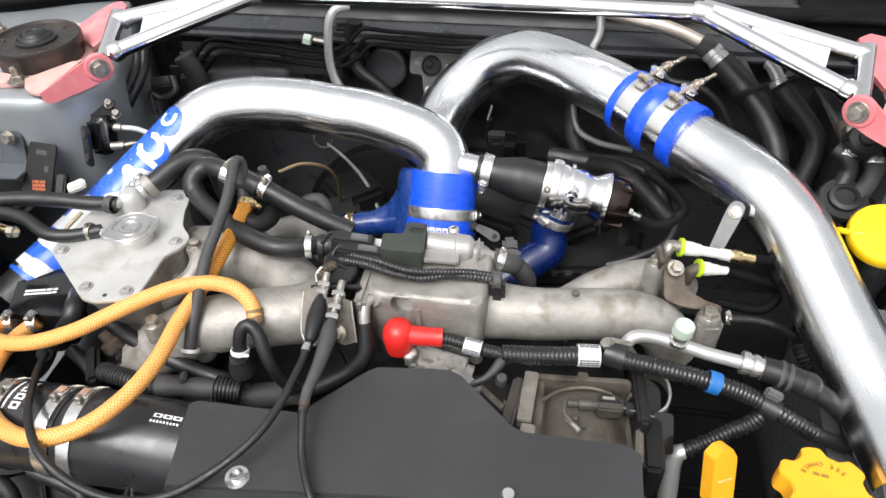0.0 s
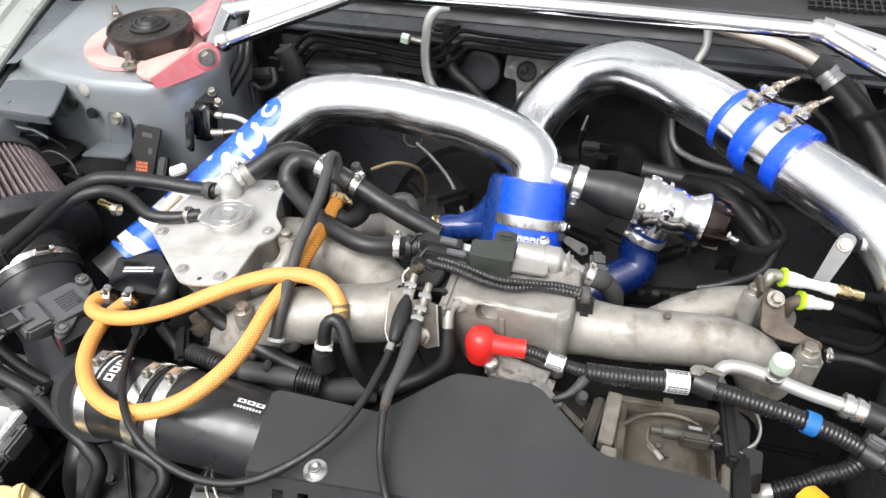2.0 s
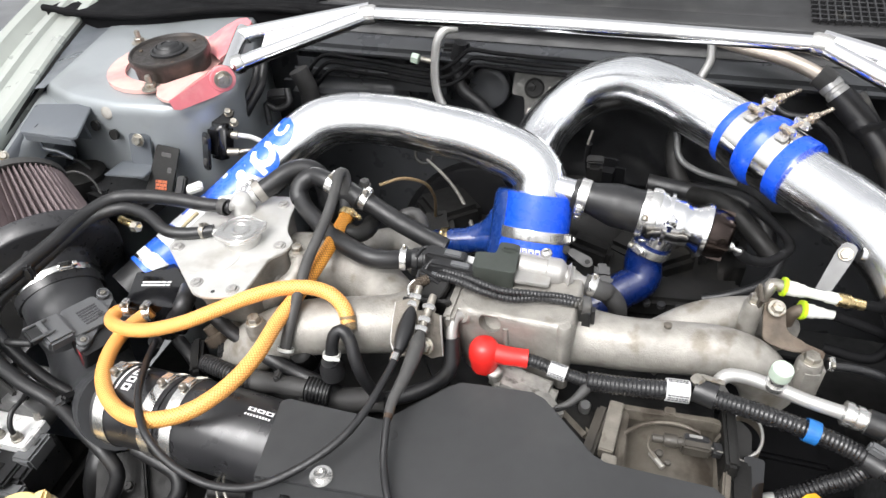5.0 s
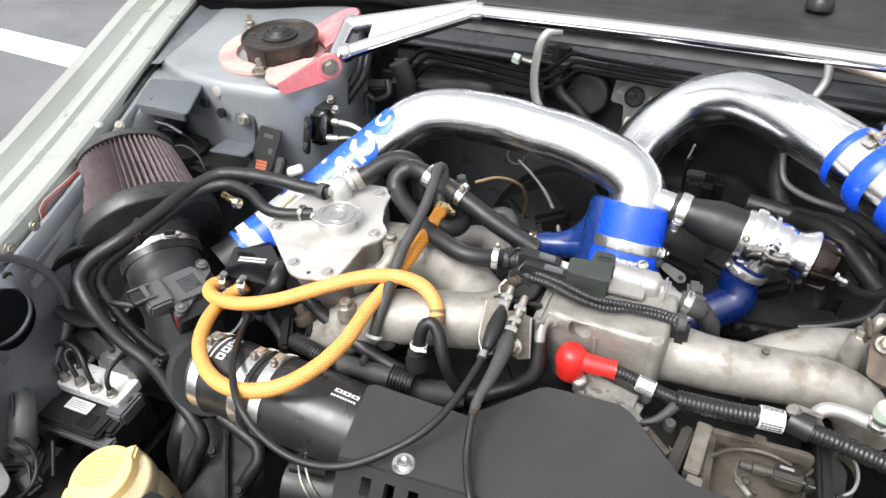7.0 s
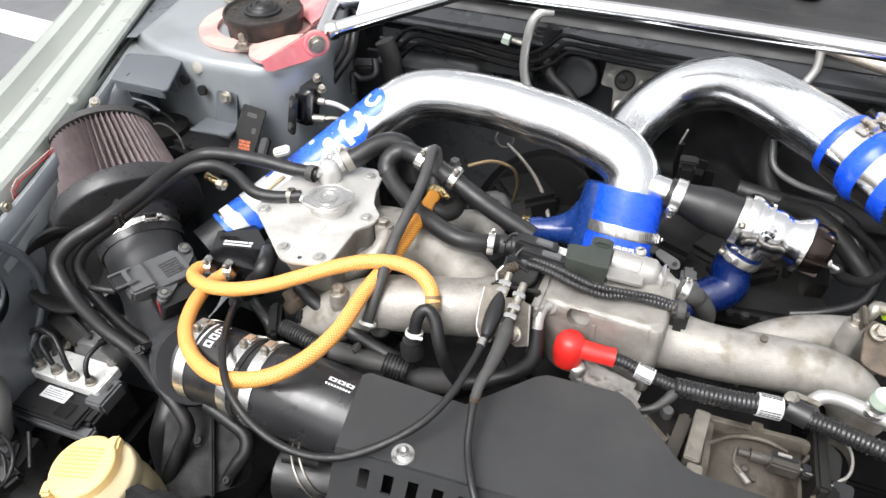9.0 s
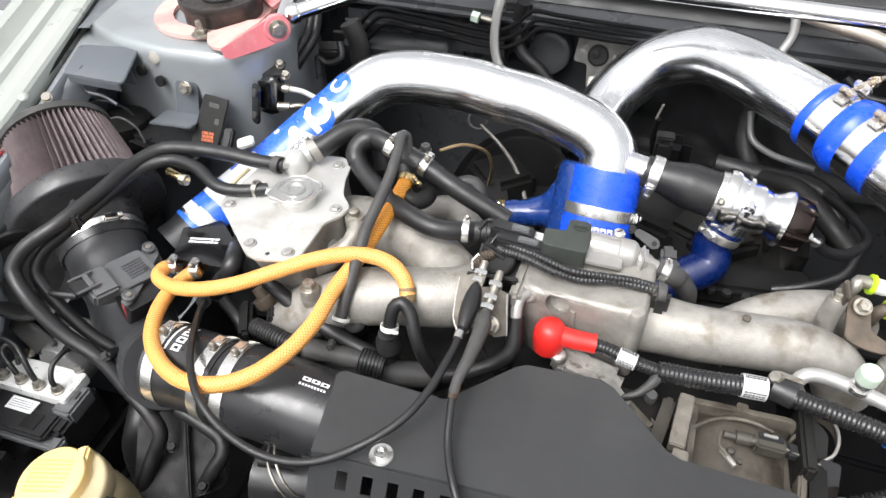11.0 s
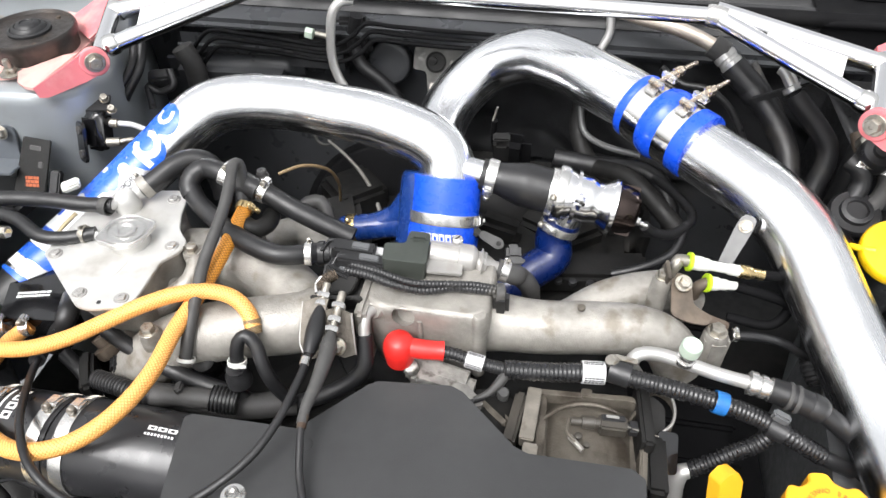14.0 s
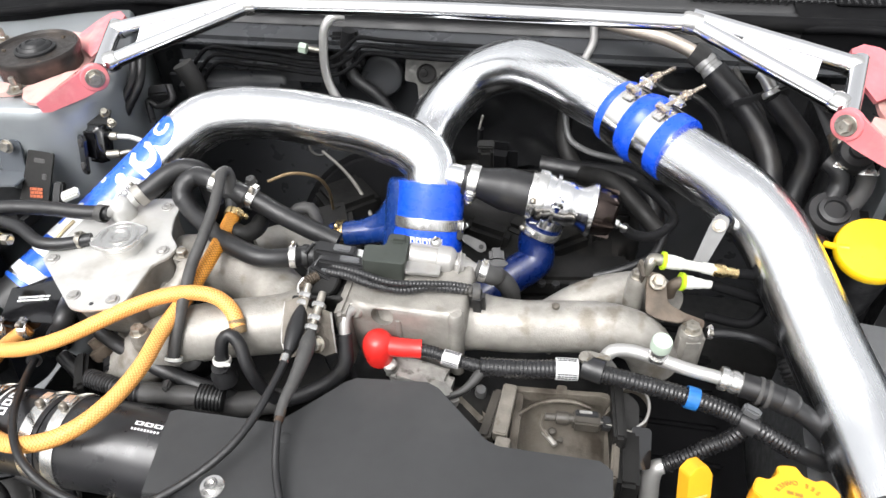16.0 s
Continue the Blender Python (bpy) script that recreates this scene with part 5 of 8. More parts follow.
part("conduit", conduit([(-0.076, 0.488, 0.795), (-0.052, 0.483, 0.797), (-0.023, 0.476, 0.795), (0.006, 0.476, 0.792), (0.032, 0.486, 0.79), (0.057, 0.489, 0.788), (0.082, 0.493, 0.783)], 0.0044), PLASTIC, loom)
part("conduit", conduit([(-0.077, 0.495, 0.798), (-0.044, 0.487, 0.8), (-0.006, 0.477, 0.8), (0.026, 0.484, 0.796), (0.053, 0.491, 0.792), (0.079, 0.495, 0.786)], 0.0036), PLASTIC, loom)
part("tie", lathe([(0.009, -0.004), (0.0098, -0.003), (0.0098, 0.003), (0.009, 0.004)], frame_of((0.078, 0.491, 0.785), (1, 0.2, -0.1)), 14), RUBBERGREY, loom)
part("wire", sweep(spline([(-0.089, 0.489, 0.8), (-0.084, 0.497, 0.806), (-0.073, 0.5, 0.803)], 0.004), 0.0016, 8), PLASTIC, loom)
part("clip", box(pose(*(0.08, 0.489, 0.775), 10, 0, 0), (0.016, 0.014, 0.03), 0.004), PLASTIC, loom)

# ---- red terminal boot and charging cable ----
CAB = [(0.015, 0.436, 0.751), (0.04, 0.438, 0.749), (0.062, 0.435, 0.745), (0.091, 0.432, 0.743), (0.135, 0.436, 0.743), (0.174, 0.442, 0.743), (0.204, 0.443, 0.742), (0.235, 0.44, 0.74), (0.292, 0.434, 0.733), (0.329, 0.428, 0.725), (0.357, 0.417, 0.718), (0.387, 0.41, 0.705), (0.417, 0.41, 0.69)]
cc = thing("charging_cable", (0.298, 0.441, 0.71), "black charging cable with red terminal boot and ribbed conduit", "cable")
cl = spline(CAB, 0.005)
part("cable", sweep(cl[:int(len(cl) * 0.42)], 0.0058, 14), RUBBER, cc)
part("conduit", conduit([CAB[0], CAB[1], CAB[2], CAB[3]], 0.0064, 0.0034, 0.045), CONDUIT, cc, "thin ribbed black conduit")
part("conduit", conduit(CAB[6:12], 0.0088, 0.0040, 0.038, 16), CONDUIT, cc, "ribbed black conduit")
part("conduit", conduit(CAB[3:6], 0.0092, 0.0040, 0.038, 16), CONDUIT, cc, "ribbed black conduit")
part("tail", sweep(spline(CAB[10:], 0.006), 0.0076, 14), RUBBER, cc)
for i, w in ((2, 0.0175), (5, 0.0215)):
    p = Vector(CAB[i])
    d = (Vector(CAB[i + 1]) - Vector(CAB[i - 1])).normalized()
    tg = band(cc, p, d, 0.0102 if i == 5 else 0.0074, w, LABEL, "tag", 0.0008, "white printed tag")
    bmt = bmesh.new()
    rt = 0.0112 if i == 5 else 0.0084
    rnd_ = random.Random(40 + i)
    for a in (-58, -44, 30, 44, 58):
        z = -w * 0.44
        while z < w * 0.40:
            q = min(rnd_.uniform(0.05, 0.20) * w, w * 0.44 - z)
            box(frame_of(p, d, (0, -0.6, 0.8)) @ pose(0, 0, 0, 0, 0, a) @ pose(rt, 0, z + q / 2), (0.0006, rt * 0.11, q * 0.75), 0, bmt)
            z += q
    part("print_bars", bmt, PRINTDARK, tg)
p = Vector(CAB[8])
band(cc, p, Vector(CAB[9]) - Vector(CAB[7]), 0.0098, 0.0115, TAPE, "tape_wrap", 0.0012, "blue tape wrap")
part("junction", sweep(spline([(0.19, 0.449, 0.742), (0.209, 0.444, 0.742)], 0.004), 0.0118, 16), PLASTIC, cc)
part("clip_bolt", lathe([(0.0068, 0), (0.0068, 0.006), (0.0052, 0.008), (0.001, 0.008)], frame_of((0.193, 0.453, 0.748), (-0.5, -0.2, 0.8)), 8), ZINC, cc)
part("clip_strap", box(pose(0.204, 0.456, 0.752, 0, 4, -6), (0.022, 0.006, 0.002), 0.0006), ZINC, cc)
part("sleeve", sweep(spline([(0.337, 0.425, 0.722), (0.351, 0.419, 0.72)], 0.004), 0.0106, 14), PLASTIC, cc)
rb = thing("terminal_boot", (-0.015, 0.438, 0.730), "bright red rubber battery terminal boot", "terminal cover")
bm = lathe([(0.0140, -0.018), (0.0148, -0.012), (0.0158, -0.006), (0.0160, 0.000), (0.0152, 0.006), (0.0128, 0.0115), (0.0090, 0.0145), (0.0045, 0.0158), (0.0008, 0.0162)], pose(*(-0.012, 0.435, 0.752)), 32)
part("dome", bm, RED, rb)
part("skirt", lathe([(0.0145, -0.014), (0.0155, 0.0)], pose(*(-0.014, 0.442, 0.738)), 24), RED, rb)
part("sleeve", sweep(spline([(-0.006, 0.435, 0.754), (0.01, 0.436, 0.752), (0.031, 0.439, 0.75)], 0.005), lambda s: 0.0100 - 0.02 * s + (0.0006 if s > 0.033 else 0), 20), RED, rb)
sc_ = thing("side_cable", (0.061, 0.402, 0.722), "thin grey cable off the charging loom", "cable")
part("sheath", sweep(spline([(0.098, 0.437, 0.742), (0.093, 0.428, 0.741), (0.086, 0.417, 0.737), (0.077, 0.408, 0.733), (0.066, 0.403, 0.730)], 0.003), lambda s: 0.0026 + 0.0026 * min(1, s / 0.012) - max(0, s - 0.018) * 0.10, 14), RUBBERGREY, sc_)
part("core", sweep(spline([(0.084, 0.411, 0.733), (0.070, 0.404, 0.728), (0.052, 0.401, 0.722)], 0.004), 0.0024, 10), RUBBER, sc_)
gc = thing("ground_conduit", (0.282, 0.4, 0.66), "ribbed black conduit ending in a silver elbow", "cable")
part("conduit", conduit([(0.341, 0.421, 0.712), (0.331, 0.416, 0.702), (0.312, 0.410, 0.691), (0.295, 0.404, 0.680), (0.277, 0.399, 0.669)], 0.0080, 0.0040, 0.05, 14), CONDUIT, gc)
part("elbow", sweep(spline([(0.276, 0.399, 0.667), (0.270, 0.398, 0.664), (0.2665, 0.396, 0.652), (0.268, 0.391, 0.628), (0.270, 0.384, 0.60)], 0.004), lambda s: 0.0074 + min(0.0022, s * 0.12), 18), ALUTUBE, gc, "silver metal elbow")

# ---- air conditioning line ----
ac = thing("air_conditioning_line", (0.225, 0.473, 0.71), "satin aluminium air conditioning line with green service cap", "metal pipe")
part("tube", sweep(spline([(0.219, 0.466, 0.72), (0.21, 0.461, 0.742), (0.216, 0.464, 0.752), (0.233, 0.467, 0.752), (0.255, 0.464, 0.75), (0.286, 0.458, 0.746), (0.318, 0.454, 0.743)], 0.005), 0.0066, 18), ALUTUBE, ac)
mvv = frame_of((0.258, 0.463, 0.752), (0.03, -0.12, 1))
part("valve_stem", lathe([(0.0095, 0), (0.0095, 0.006), (0.0062, 0.007), (0.0062, 0.0105), (0.0090, 0.011), (0.0090, 0.0150), (0.0066, 0.0155), (0.0066, 0.019)], mvv, 20), STEEL, ac, "bright service valve stem")
part("service_cap", lathe([(0.0085, 0.0165), (0.0097, 0.0175), (0.0097, 0.0270), (0.0089, 0.0288), (0.0078, 0.0288), (0.0070, 0.0274), (0.001, 0.0274)], mvv, 28), MINT, ac, "pale green screw cap")
f0, f1 = Vector((0.316, 0.454, 0.744)), Vector((0.338, 0.45, 0.742))
fd = (f1 - f0).normalized()
part("crimp", lathe([(0.0090, 0), (0.0118, 0.001), (0.0118, 0.007), (0.0100, 0.0078), (0.0100, 0.0102), (0.0114, 0.011), (0.0114, 0.016), (0.0098, 0.0168), (0.0098, 0.0192), (0.0118, 0.020), (0.0118, 0.026), (0.0095, 0.028)], frame_of(f0, fd), 22), CAPSTEEL, ac, "crimped aluminium ferrule")
part("rubber_sleeve", sweep(spline([f1 - fd * 0.002, (0.354, 0.446, 0.741), (0.374, 0.441, 0.737)], 0.004), 0.0120, 22), RUBBER, ac)
for q in (0.18, 0.44):
    at = Vector((0.347, 0.448, 0.741)).lerp(Vector((0.374, 0.441, 0.737)), q)
    band(ac, at, fd, 0.0119, 0.0038, RUBBERGREY, "raised_ring", 0.0018)
part("hose", sweep(spline([(0.367, 0.443, 0.738), (0.392, 0.434, 0.73), (0.417, 0.428, 0.71), (0.438, 0.42, 0.67), (0.467, 0.421, 0.6)], 0.006), 0.0094, 16), RUBBER, ac)
part("sleeve_end", lathe([(0.0118, -0.004), (0.0128, -0.003), (0.0128, 0.006), (0.0112, 0.010), (0.0098, 0.012)], frame_of((0.374, 0.441, 0.737), (0.9, -0.25, -0.2)), 22), PLASTIC, ac)
part("clip", box(pose(*(0.344, 0.426, 0.735), 0, 10, -20), (0.016, 0.009, 0.010), 0.002), PLASTICGREY, ac)

# ---- alternator and belt cover ----
alt = thing("alternator", (0.17, 0.39, 0.60), "dull grey cast alternator with connector", "alternator")
part("body", lathe([(0.02, 0), (0.058, 0.004), (0.064, 0.014), (0.064, 0.09), (0.056, 0.10)], frame_of((0.178, 0.345, 0.636), (0, 1, 0)), 32), DULL, alt)
part("end_frame", box(pose(0.180, 0.392, 0.672), (0.108, 0.082, 0.028), 0.006), DULL, alt)
part("side_wall", box(pose(0.131, 0.392, 0.702), (0.008, 0.082, 0.02), 0.002), DULL, alt)
rim_line = spline([(0.127, 0.433, 0.712), (0.162, 0.435, 0.712), (0.193, 0.437, 0.712), (0.217, 0.438, 0.711), (0.222, 0.432, 0.709), (0.217, 0.424, 0.706), (0.211, 0.414, 0.700)], 0.004)
part("rim", loft([[tuple(p + d) for d in (Vector((0, -0.004, -0.010)), Vector((0, -0.0036, 0.0026)), Vector((0, -0.003, 0.0034)), Vector((0, 0.002, 0.0034)), Vector((0, 0.0028, 0.0024)), Vector((0, 0.003, -0.010)))] for p in rim_line]), DULL, alt, "cast lip round the alternator pocket", 35)
part("rim_wall", loft([[tuple(p + Vector((0, 0.003, -0.009))), tuple(p + Vector((0, -0.002, -0.034)))] for p in rim_line]), DULL, alt)
part("rim_notch", box(pose(0.172, 0.436, 0.716, 0, 0, 3), (0.010, 0.010, 0.006), 0.001), DULL, alt)
part("side_bar", box(pose(*(0.12, 0.398, 0.722), 0, 0, -4), (0.0135, 0.058, 0.014), 0.0012), SIDEBAR, alt, "flat worn casting bar")
part("side_bar", box(pose(0.1215, 0.353, 0.7215, 0, 0, -4), (0.0135, 0.028, 0.014), 0.0012), SIDEBAR, alt)
mcx = frame_of((0.158, 0.405, 0.7135), (0.06, 0.004, 0.0), (0, 0, 1))
part("connector", lathe([(0.0038, 0), (0.0038, 0.010), (0.0062, 0.0105), (0.0062, 0.022), (0.0048, 0.0225), (0.0048, 0.028)], mcx, 20), SOOT, alt, "stepped round connector")
part("connector_shell", box(pose(0.197, 0.407, 0.712, 0, 2, 3), (0.026, 0.016, 0.014), 0.002), SOOT, alt)
part("latch_rail", box(pose(0.197, 0.4105, 0.719, 0, 2, 3), (0.022, 0.007, 0.003), 0.001), PLASTIC, alt)
part("screw", lathe([(0.0040, 0), (0.0040, 0.003), (0.0030, 0.004), (0.0010, 0.004)], pose(0.166, 0.392, 0.708), 8), SOOT, alt)
part("screw", lathe([(0.0030, 0), (0.0030, 0.003), (0.0010, 0.0035)], pose(0.174, 0.384, 0.708), 8), SOOT, alt)
# pale strip on the dark latch rail, drawn as its white highlight
part("latch", box(pose(0.196, 0.4105, 0.7215, 0, 2, 3), (0.012, 0.003, 0.002), 0.0006), ALLOY, alt)
part("boot", box(pose(0.216, 0.408, 0.711, 0, 2, 3), (0.013, 0.013, 0.012), 0.003), PLASTIC, alt)
part("arc_rib", sweep(spline([(0.132, 0.406, 0.71), (0.155, 0.423, 0.711), (0.182, 0.428, 0.711), (0.201, 0.424, 0.71)], 0.004), 0.0022, 8), DULL, alt)
part("end_wall", box(pose(0.226, 0.392, 0.700, 0, 0, -3), (0.007, 0.080, 0.022), 0.002), DULL, alt)
part("terminal", sweep(spline([(0.158, 0.389, 0.712), (0.17, 0.376, 0.712)], 0.004), 0.0028, 8), CAST, alt)
part("wire", sweep(spline([(0.156, 0.406, 0.714), (0.155, 0.392, 0.715), (0.163, 0.383, 0.714)], 0.004), 0.0016, 8), DULL, alt)
part("side_bracket", box(pose(*(0.226, 0.42, 0.7), 0, 0, 4), (0.012, 0.07, 0.05), 0.003), BLOCK, alt)
part("thin_wire", sweep(spline([(0.204, 0.407, 0.716), (0.224, 0.404, 0.714), (0.240, 0.405, 0.708)], 0.004), 0.0008, 6), CAST, alt)
ab = thing("belt_tensioner_bracket", (0.245, 0.423, 0.66), "dark steel bracket beside the alternator", "bracket")
part("plate", plate(rounded([(-0.012, -0.05), (0.012, -0.05), (0.014, 0.025), (0.0, 0.036), (-0.014, 0.025)], 0.006), 0.004, frame_of((0.236, 0.413, 0.700), (0.2, -0.5, 0.8), (1, 0.1, 0))), BLOCK, ab)
hook = spline([(0.229, 0.452, 0.704), (0.240, 0.463, 0.706), (0.253, 0.456, 0.706), (0.258, 0.440, 0.704), (0.254, 0.424, 0.701), (0.243, 0.415, 0.698)], 0.003)
part("hook", loft([[tuple(p), tuple(p + Vector((0.001, -0.002, -0.012)))] for p in hook]), DULL, ab, "curled steel clip")
part("hook_edge", sweep(hook, 0.0016, 8), ALLOY, ab)
part("tongue", plate(rounded([(-0.010, -0.020), (0.009, -0.020), (0.011, 0.018), (-0.009, 0.020)], 0.004), 0.003, frame_of((0.251, 0.398, 0.694), (0.25, -0.55, 0.8), (1, 0.1, 0)), 0.001), GLOSS, ab, "glossy black bracket tongue")
part("lower", box(pose(*(0.238, 0.38, 0.68), 0, 0, 0), (0.02, 0.06, 0.05), 0.004), BLOCK, ab)
bkt = thing("pump_casting", (0.03, 0.473, 0.66), "dull metal pump casting behind the belt cover", "pump")
part("casting", box(pose(*(0.028, 0.435, 0.71), 0, 6, -8), (0.07, 0.03, 0.03), 0.008), CASTRAW, bkt)
part("flange", plate(rounded([(-0.004, -0.010), (0.030, -0.014), (0.060, -0.030), (0.066, -0.024), (0.040, 0.002), (0.018, 0.012), (0.0, 0.008)], 0.004), 0.008, pose(0.010, 0.430, 0.727, -6, 8, 0), 0.0016), CASTRAW, bkt, "rough pale casting flange")
part("spigot", lathe([(0.0065, -0.02), (0.0065, 0.004), (0.0080, 0.005), (0.0080, 0.012), (0.006, 0.014), (0.002, 0.014)], frame_of((0.000, 0.432, 0.722), (0.0, -0.3, 0.9)), 16), CASTRAW, bkt)
part("cylinder", lathe([(0.0060, -0.03), (0.0060, 0.0), (0.0048, 0.002), (0.001, 0.002)], frame_of((0.092, 0.430, 0.708), (0.1, -0.2, 1)), 18), STRAP, bkt, "small grey cylinder")
part("lower_casting", box(pose(0.082, 0.414, 0.690, 8, 4, -38), (0.050, 0.018, 0.024), 0.006, None, 3), DULL, bkt)
part("strut", box(pose(0.106, 0.408, 0.690, 0, 0, -8), (0.012, 0.060, 0.030), 0.003), SOOT, bkt)
for k, (x, y) in enumerate(((0.002, 0.438), (0.022, 0.441), (0.044, 0.436))):
    part("casting_lug", box(pose(x, y, 0.722 - 0.003 * k, 10, 8, 20 * k), (0.014, 0.012, 0.012), 0.003), CASTRAW, bkt)
part("dark_body", lathe([(0.03, 0), (0.042, 0.006), (0.042, 0.05)], frame_of((0.075, 0.385, 0.66), (0, 1, 0)), 24), BLOCK, bkt)

cv = thing("belt_cover", (0.02, 0.27, 0.66), "matt black sheet metal belt cover with vent slots", "engine cover")
cov = [(-0.187, 0.331), (-0.181, 0.335), (-0.083, 0.336), (-0.033, 0.391), (-0.024, 0.397), (0.044, 0.403), (0.056, 0.398), (0.108, 0.350), (0.120, 0.345), (0.208, 0.345), (0.219, 0.337), (0.219, 0.287), (-0.172, 0.2505)]
part("top_sheet", plate(cov, 0.0022, flat(0.747), 0.0007), COVER, cv)
fa, fb = Vector((-0.172, 0.2505, 0.7455)), Vector((0.219, 0.287, 0.7455))
down = Vector((-0.05, -0.42, -0.9)).normalized()
fold = bmesh.new()
u = (fb - fa).normalized()
nrm = u.cross(down).normalized()
mf = Matrix((u, down, nrm)).transposed().to_4x4()
mf.translation = fa
Lf = (fb - fa).length
# sloping front strip, made of pieces between the slots
box(mf @ pose(Lf / 2, 0.006, 0), (Lf, 0.012, 0.0022), 0, fold)
box(mf @ pose(Lf / 2, 0.060, 0), (Lf, 0.056, 0.0022), 0, fold)
x = 0.0
slots = [0.030 + 0.0225 * k for k in range(15)]
edges = [0.0] + [q for s in slots for q in (s - 0.0048, s + 0.0048)] + [Lf]
for a, b in zip(edges[::2], edges[1::2]):
    box(mf @ pose((a + b) / 2, 0.022, 0), (b - a, 0.020, 0.0022), 0, fold)
part("front_fold", fold, COVER, cv, "slotted sloping front strip")
for q0, q1 in ((cov[0], cov[-1]), (cov[9], cov[11])):
    a, b = Vector((*q0, 0.72)), Vector((*q1, 0.72))
    side_bm = bmesh.new()
    box(frame_of((a + b) / 2, (0, 0, 1), b - a), ((b - a).length * 0.98, 0.002, 0.05), 0, side_bm)
    part("side_fold", side_bm, COVER, cv)
cbp = (-0.114, 0.266, 0.747)
part("washer", lathe([(0.0105, 0), (0.0108, 0.001), (0.010, 0.0022), (0.004, 0.0024)], pose(*cbp), 28), STEEL, cv, "bright flat washer")
part("cap_screw", lathe([(0.0058, 0.002), (0.0058, 0.006), (0.0048, 0.0072), (0.0028, 0.0072), (0.0026, 0.0045), (0.0005, 0.0045)], pose(*cbp), 18), STEEL, cv)
part("dimple", lathe([(0.006, 0), (0.0055, 0.0006), (0.002, 0.001)], pose(-0.07, 0.322, 0.747), 20), COVER, cv)
part("cap_screw", lathe([(0.0058, 0.0), (0.0058, 0.006), (0.0048, 0.0072), (0.0005, 0.0072)], pose(*(0.111, 0.282, 0.747)), 18), STEEL, cv)


# ---- coolant header tank ----
tank = thing("coolant_tank", (-0.351, 0.538, 0.72), "bare aluminium coolant header tank with pressure cap", "coolant tank")
TO = [Vector(q).to_2d() for q in ((-0.394, 0.466, 0.79), (-0.32, 0.403, 0.79), (-0.307, 0.401, 0.79), (-0.272, 0.41, 0.79), (-0.267, 0.422, 0.79), (-0.267, 0.474, 0.79), (-0.2545, 0.489, 0.79), (-0.2525, 0.504, 0.79), (-0.270, 0.522, 0.79), (-0.279, 0.546, 0.79), (-0.284, 0.573, 0.79), (-0.298, 0.585, 0.79), (-0.361, 0.574, 0.79), (-0.383, 0.555, 0.79))]
tout = rounded([tuple(q) for q in TO], 0.006, 4)
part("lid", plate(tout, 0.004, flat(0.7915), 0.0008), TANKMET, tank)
tc = sum(TO, Vector((0, 0))) / len(TO)
shell = bmesh.new()
rows = []
for g, z, sx in ((0.93, 0.788, 0), (0.90, 0.77, 0.0), (0.84, 0.745, 0.006), (0.62, 0.715, 0.016), (0.45, 0.69, 0.02)):
    rows.append([shell.verts.new((tc.x + (x - tc.x) * g + sx, tc.y + (y - tc.y) * g, z)) for x, y in tout])
for p, q in zip(rows, rows[1:]):
    for i in range(len(p)):
        shell.faces.new((p[i], p[(i + 1) % len(p)], q[(i + 1) % len(q)], q[i]))
shell.faces.new(rows[-1])
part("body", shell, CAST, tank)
part("raised_panel", plate(rounded([(-0.036, -0.022), (0.012, -0.028), (0.03, 0.0), (0.012, 0.026), (-0.03, 0.02)], 0.014), 0.004, pose(*(-0.325, 0.461, 0.792), 0, 0, 20), 0.0008), TANKMET, tank)
for at in ((-0.38, 0.466, 0.791), (-0.325, 0.419, 0.791), (-0.281, 0.419, 0.791), (-0.266, 0.496, 0.791), (-0.298, 0.568, 0.791)):
    bolt(tank, at, (0, 0, 1), 0.0052, 0.004, 1.4, ALLOY)
part("vent_hole", lathe([(0.0024, 0), (0.0024, 0.0006)], pose(*(-0.3, 0.411, 0.791)), 12), PLASTIC, tank)
mc = pose(*(-0.312, 0.495, 0.791), 0, 0, 35)
part("neck", lathe([(0.021, -0.002), (0.021, 0.008), (0.0228, 0.009), (0.0228, 0.011)], mc, 32), TANKMET, tank)
capo = []
for k in range(48):
    a = 2 * math.pi * k / 48
    r = 0.0236 + 0.0062 * max(0, math.cos(2 * a)) ** 6
    capo.append((r * math.cos(a), r * math.sin(a)))
pc = part("pressure_cap", plate(capo, 0.006, mc @ pose(0, 0, 0.0165), 0.0012), CAPSTEEL, tank, "worn steel pressure cap")
part("cap_dome", lathe([(0.0210, 0.0160), (0.0205, 0.0180), (0.0185, 0.0182), (0.0172, 0.0150), (0.0125, 0.0148), (0.0112, 0.0190), (0.0092, 0.0196), (0.0070, 0.0185), (0.0064, 0.0168), (0.0012, 0.0168)], mc, 40), CAPSTEEL, pc)
rim = [mc @ Vector((x * 0.985, y * 0.985, 0.0166)) for x, y in capo]
part("cap_rim", sweep(rim + rim[:2], 0.0012, 8), SHINY, pc, "bright rolled rim")
n0 = Vector((-0.341, 0.547, 0.797))
part("outlet_boss", lathe([(0.015, -0.008), (0.0145, 0.006), (0.011, 0.014), (0.006, 0.017)], pose(*n0), 20), TANKMET, tank)
part("nipple", sweep(spline([n0 + Vector((0, 0, 0.006)), (-0.352, 0.529, 0.807)], 0.005), 0.0062, 14), TANKMET, tank)
part("nipple", sweep(spline([n0 + Vector((0, 0, 0.004)), (-0.324, 0.572, 0.808)], 0.005), 0.0085, 14), TANKMET, tank)
part("cap_nipple", sweep(spline([mc @ Vector((0, 0, 0.004)), (-0.358, 0.494, 0.797)], 0.005), 0.0045, 12), TANKMET, tank)
part("support_arm", sweep(spline([(-0.275, 0.511, 0.755), (-0.279, 0.478, 0.745), (-0.291, 0.448, 0.73), (-0.3, 0.437, 0.7)], 0.006), 0.018, 16), CAST, tank)
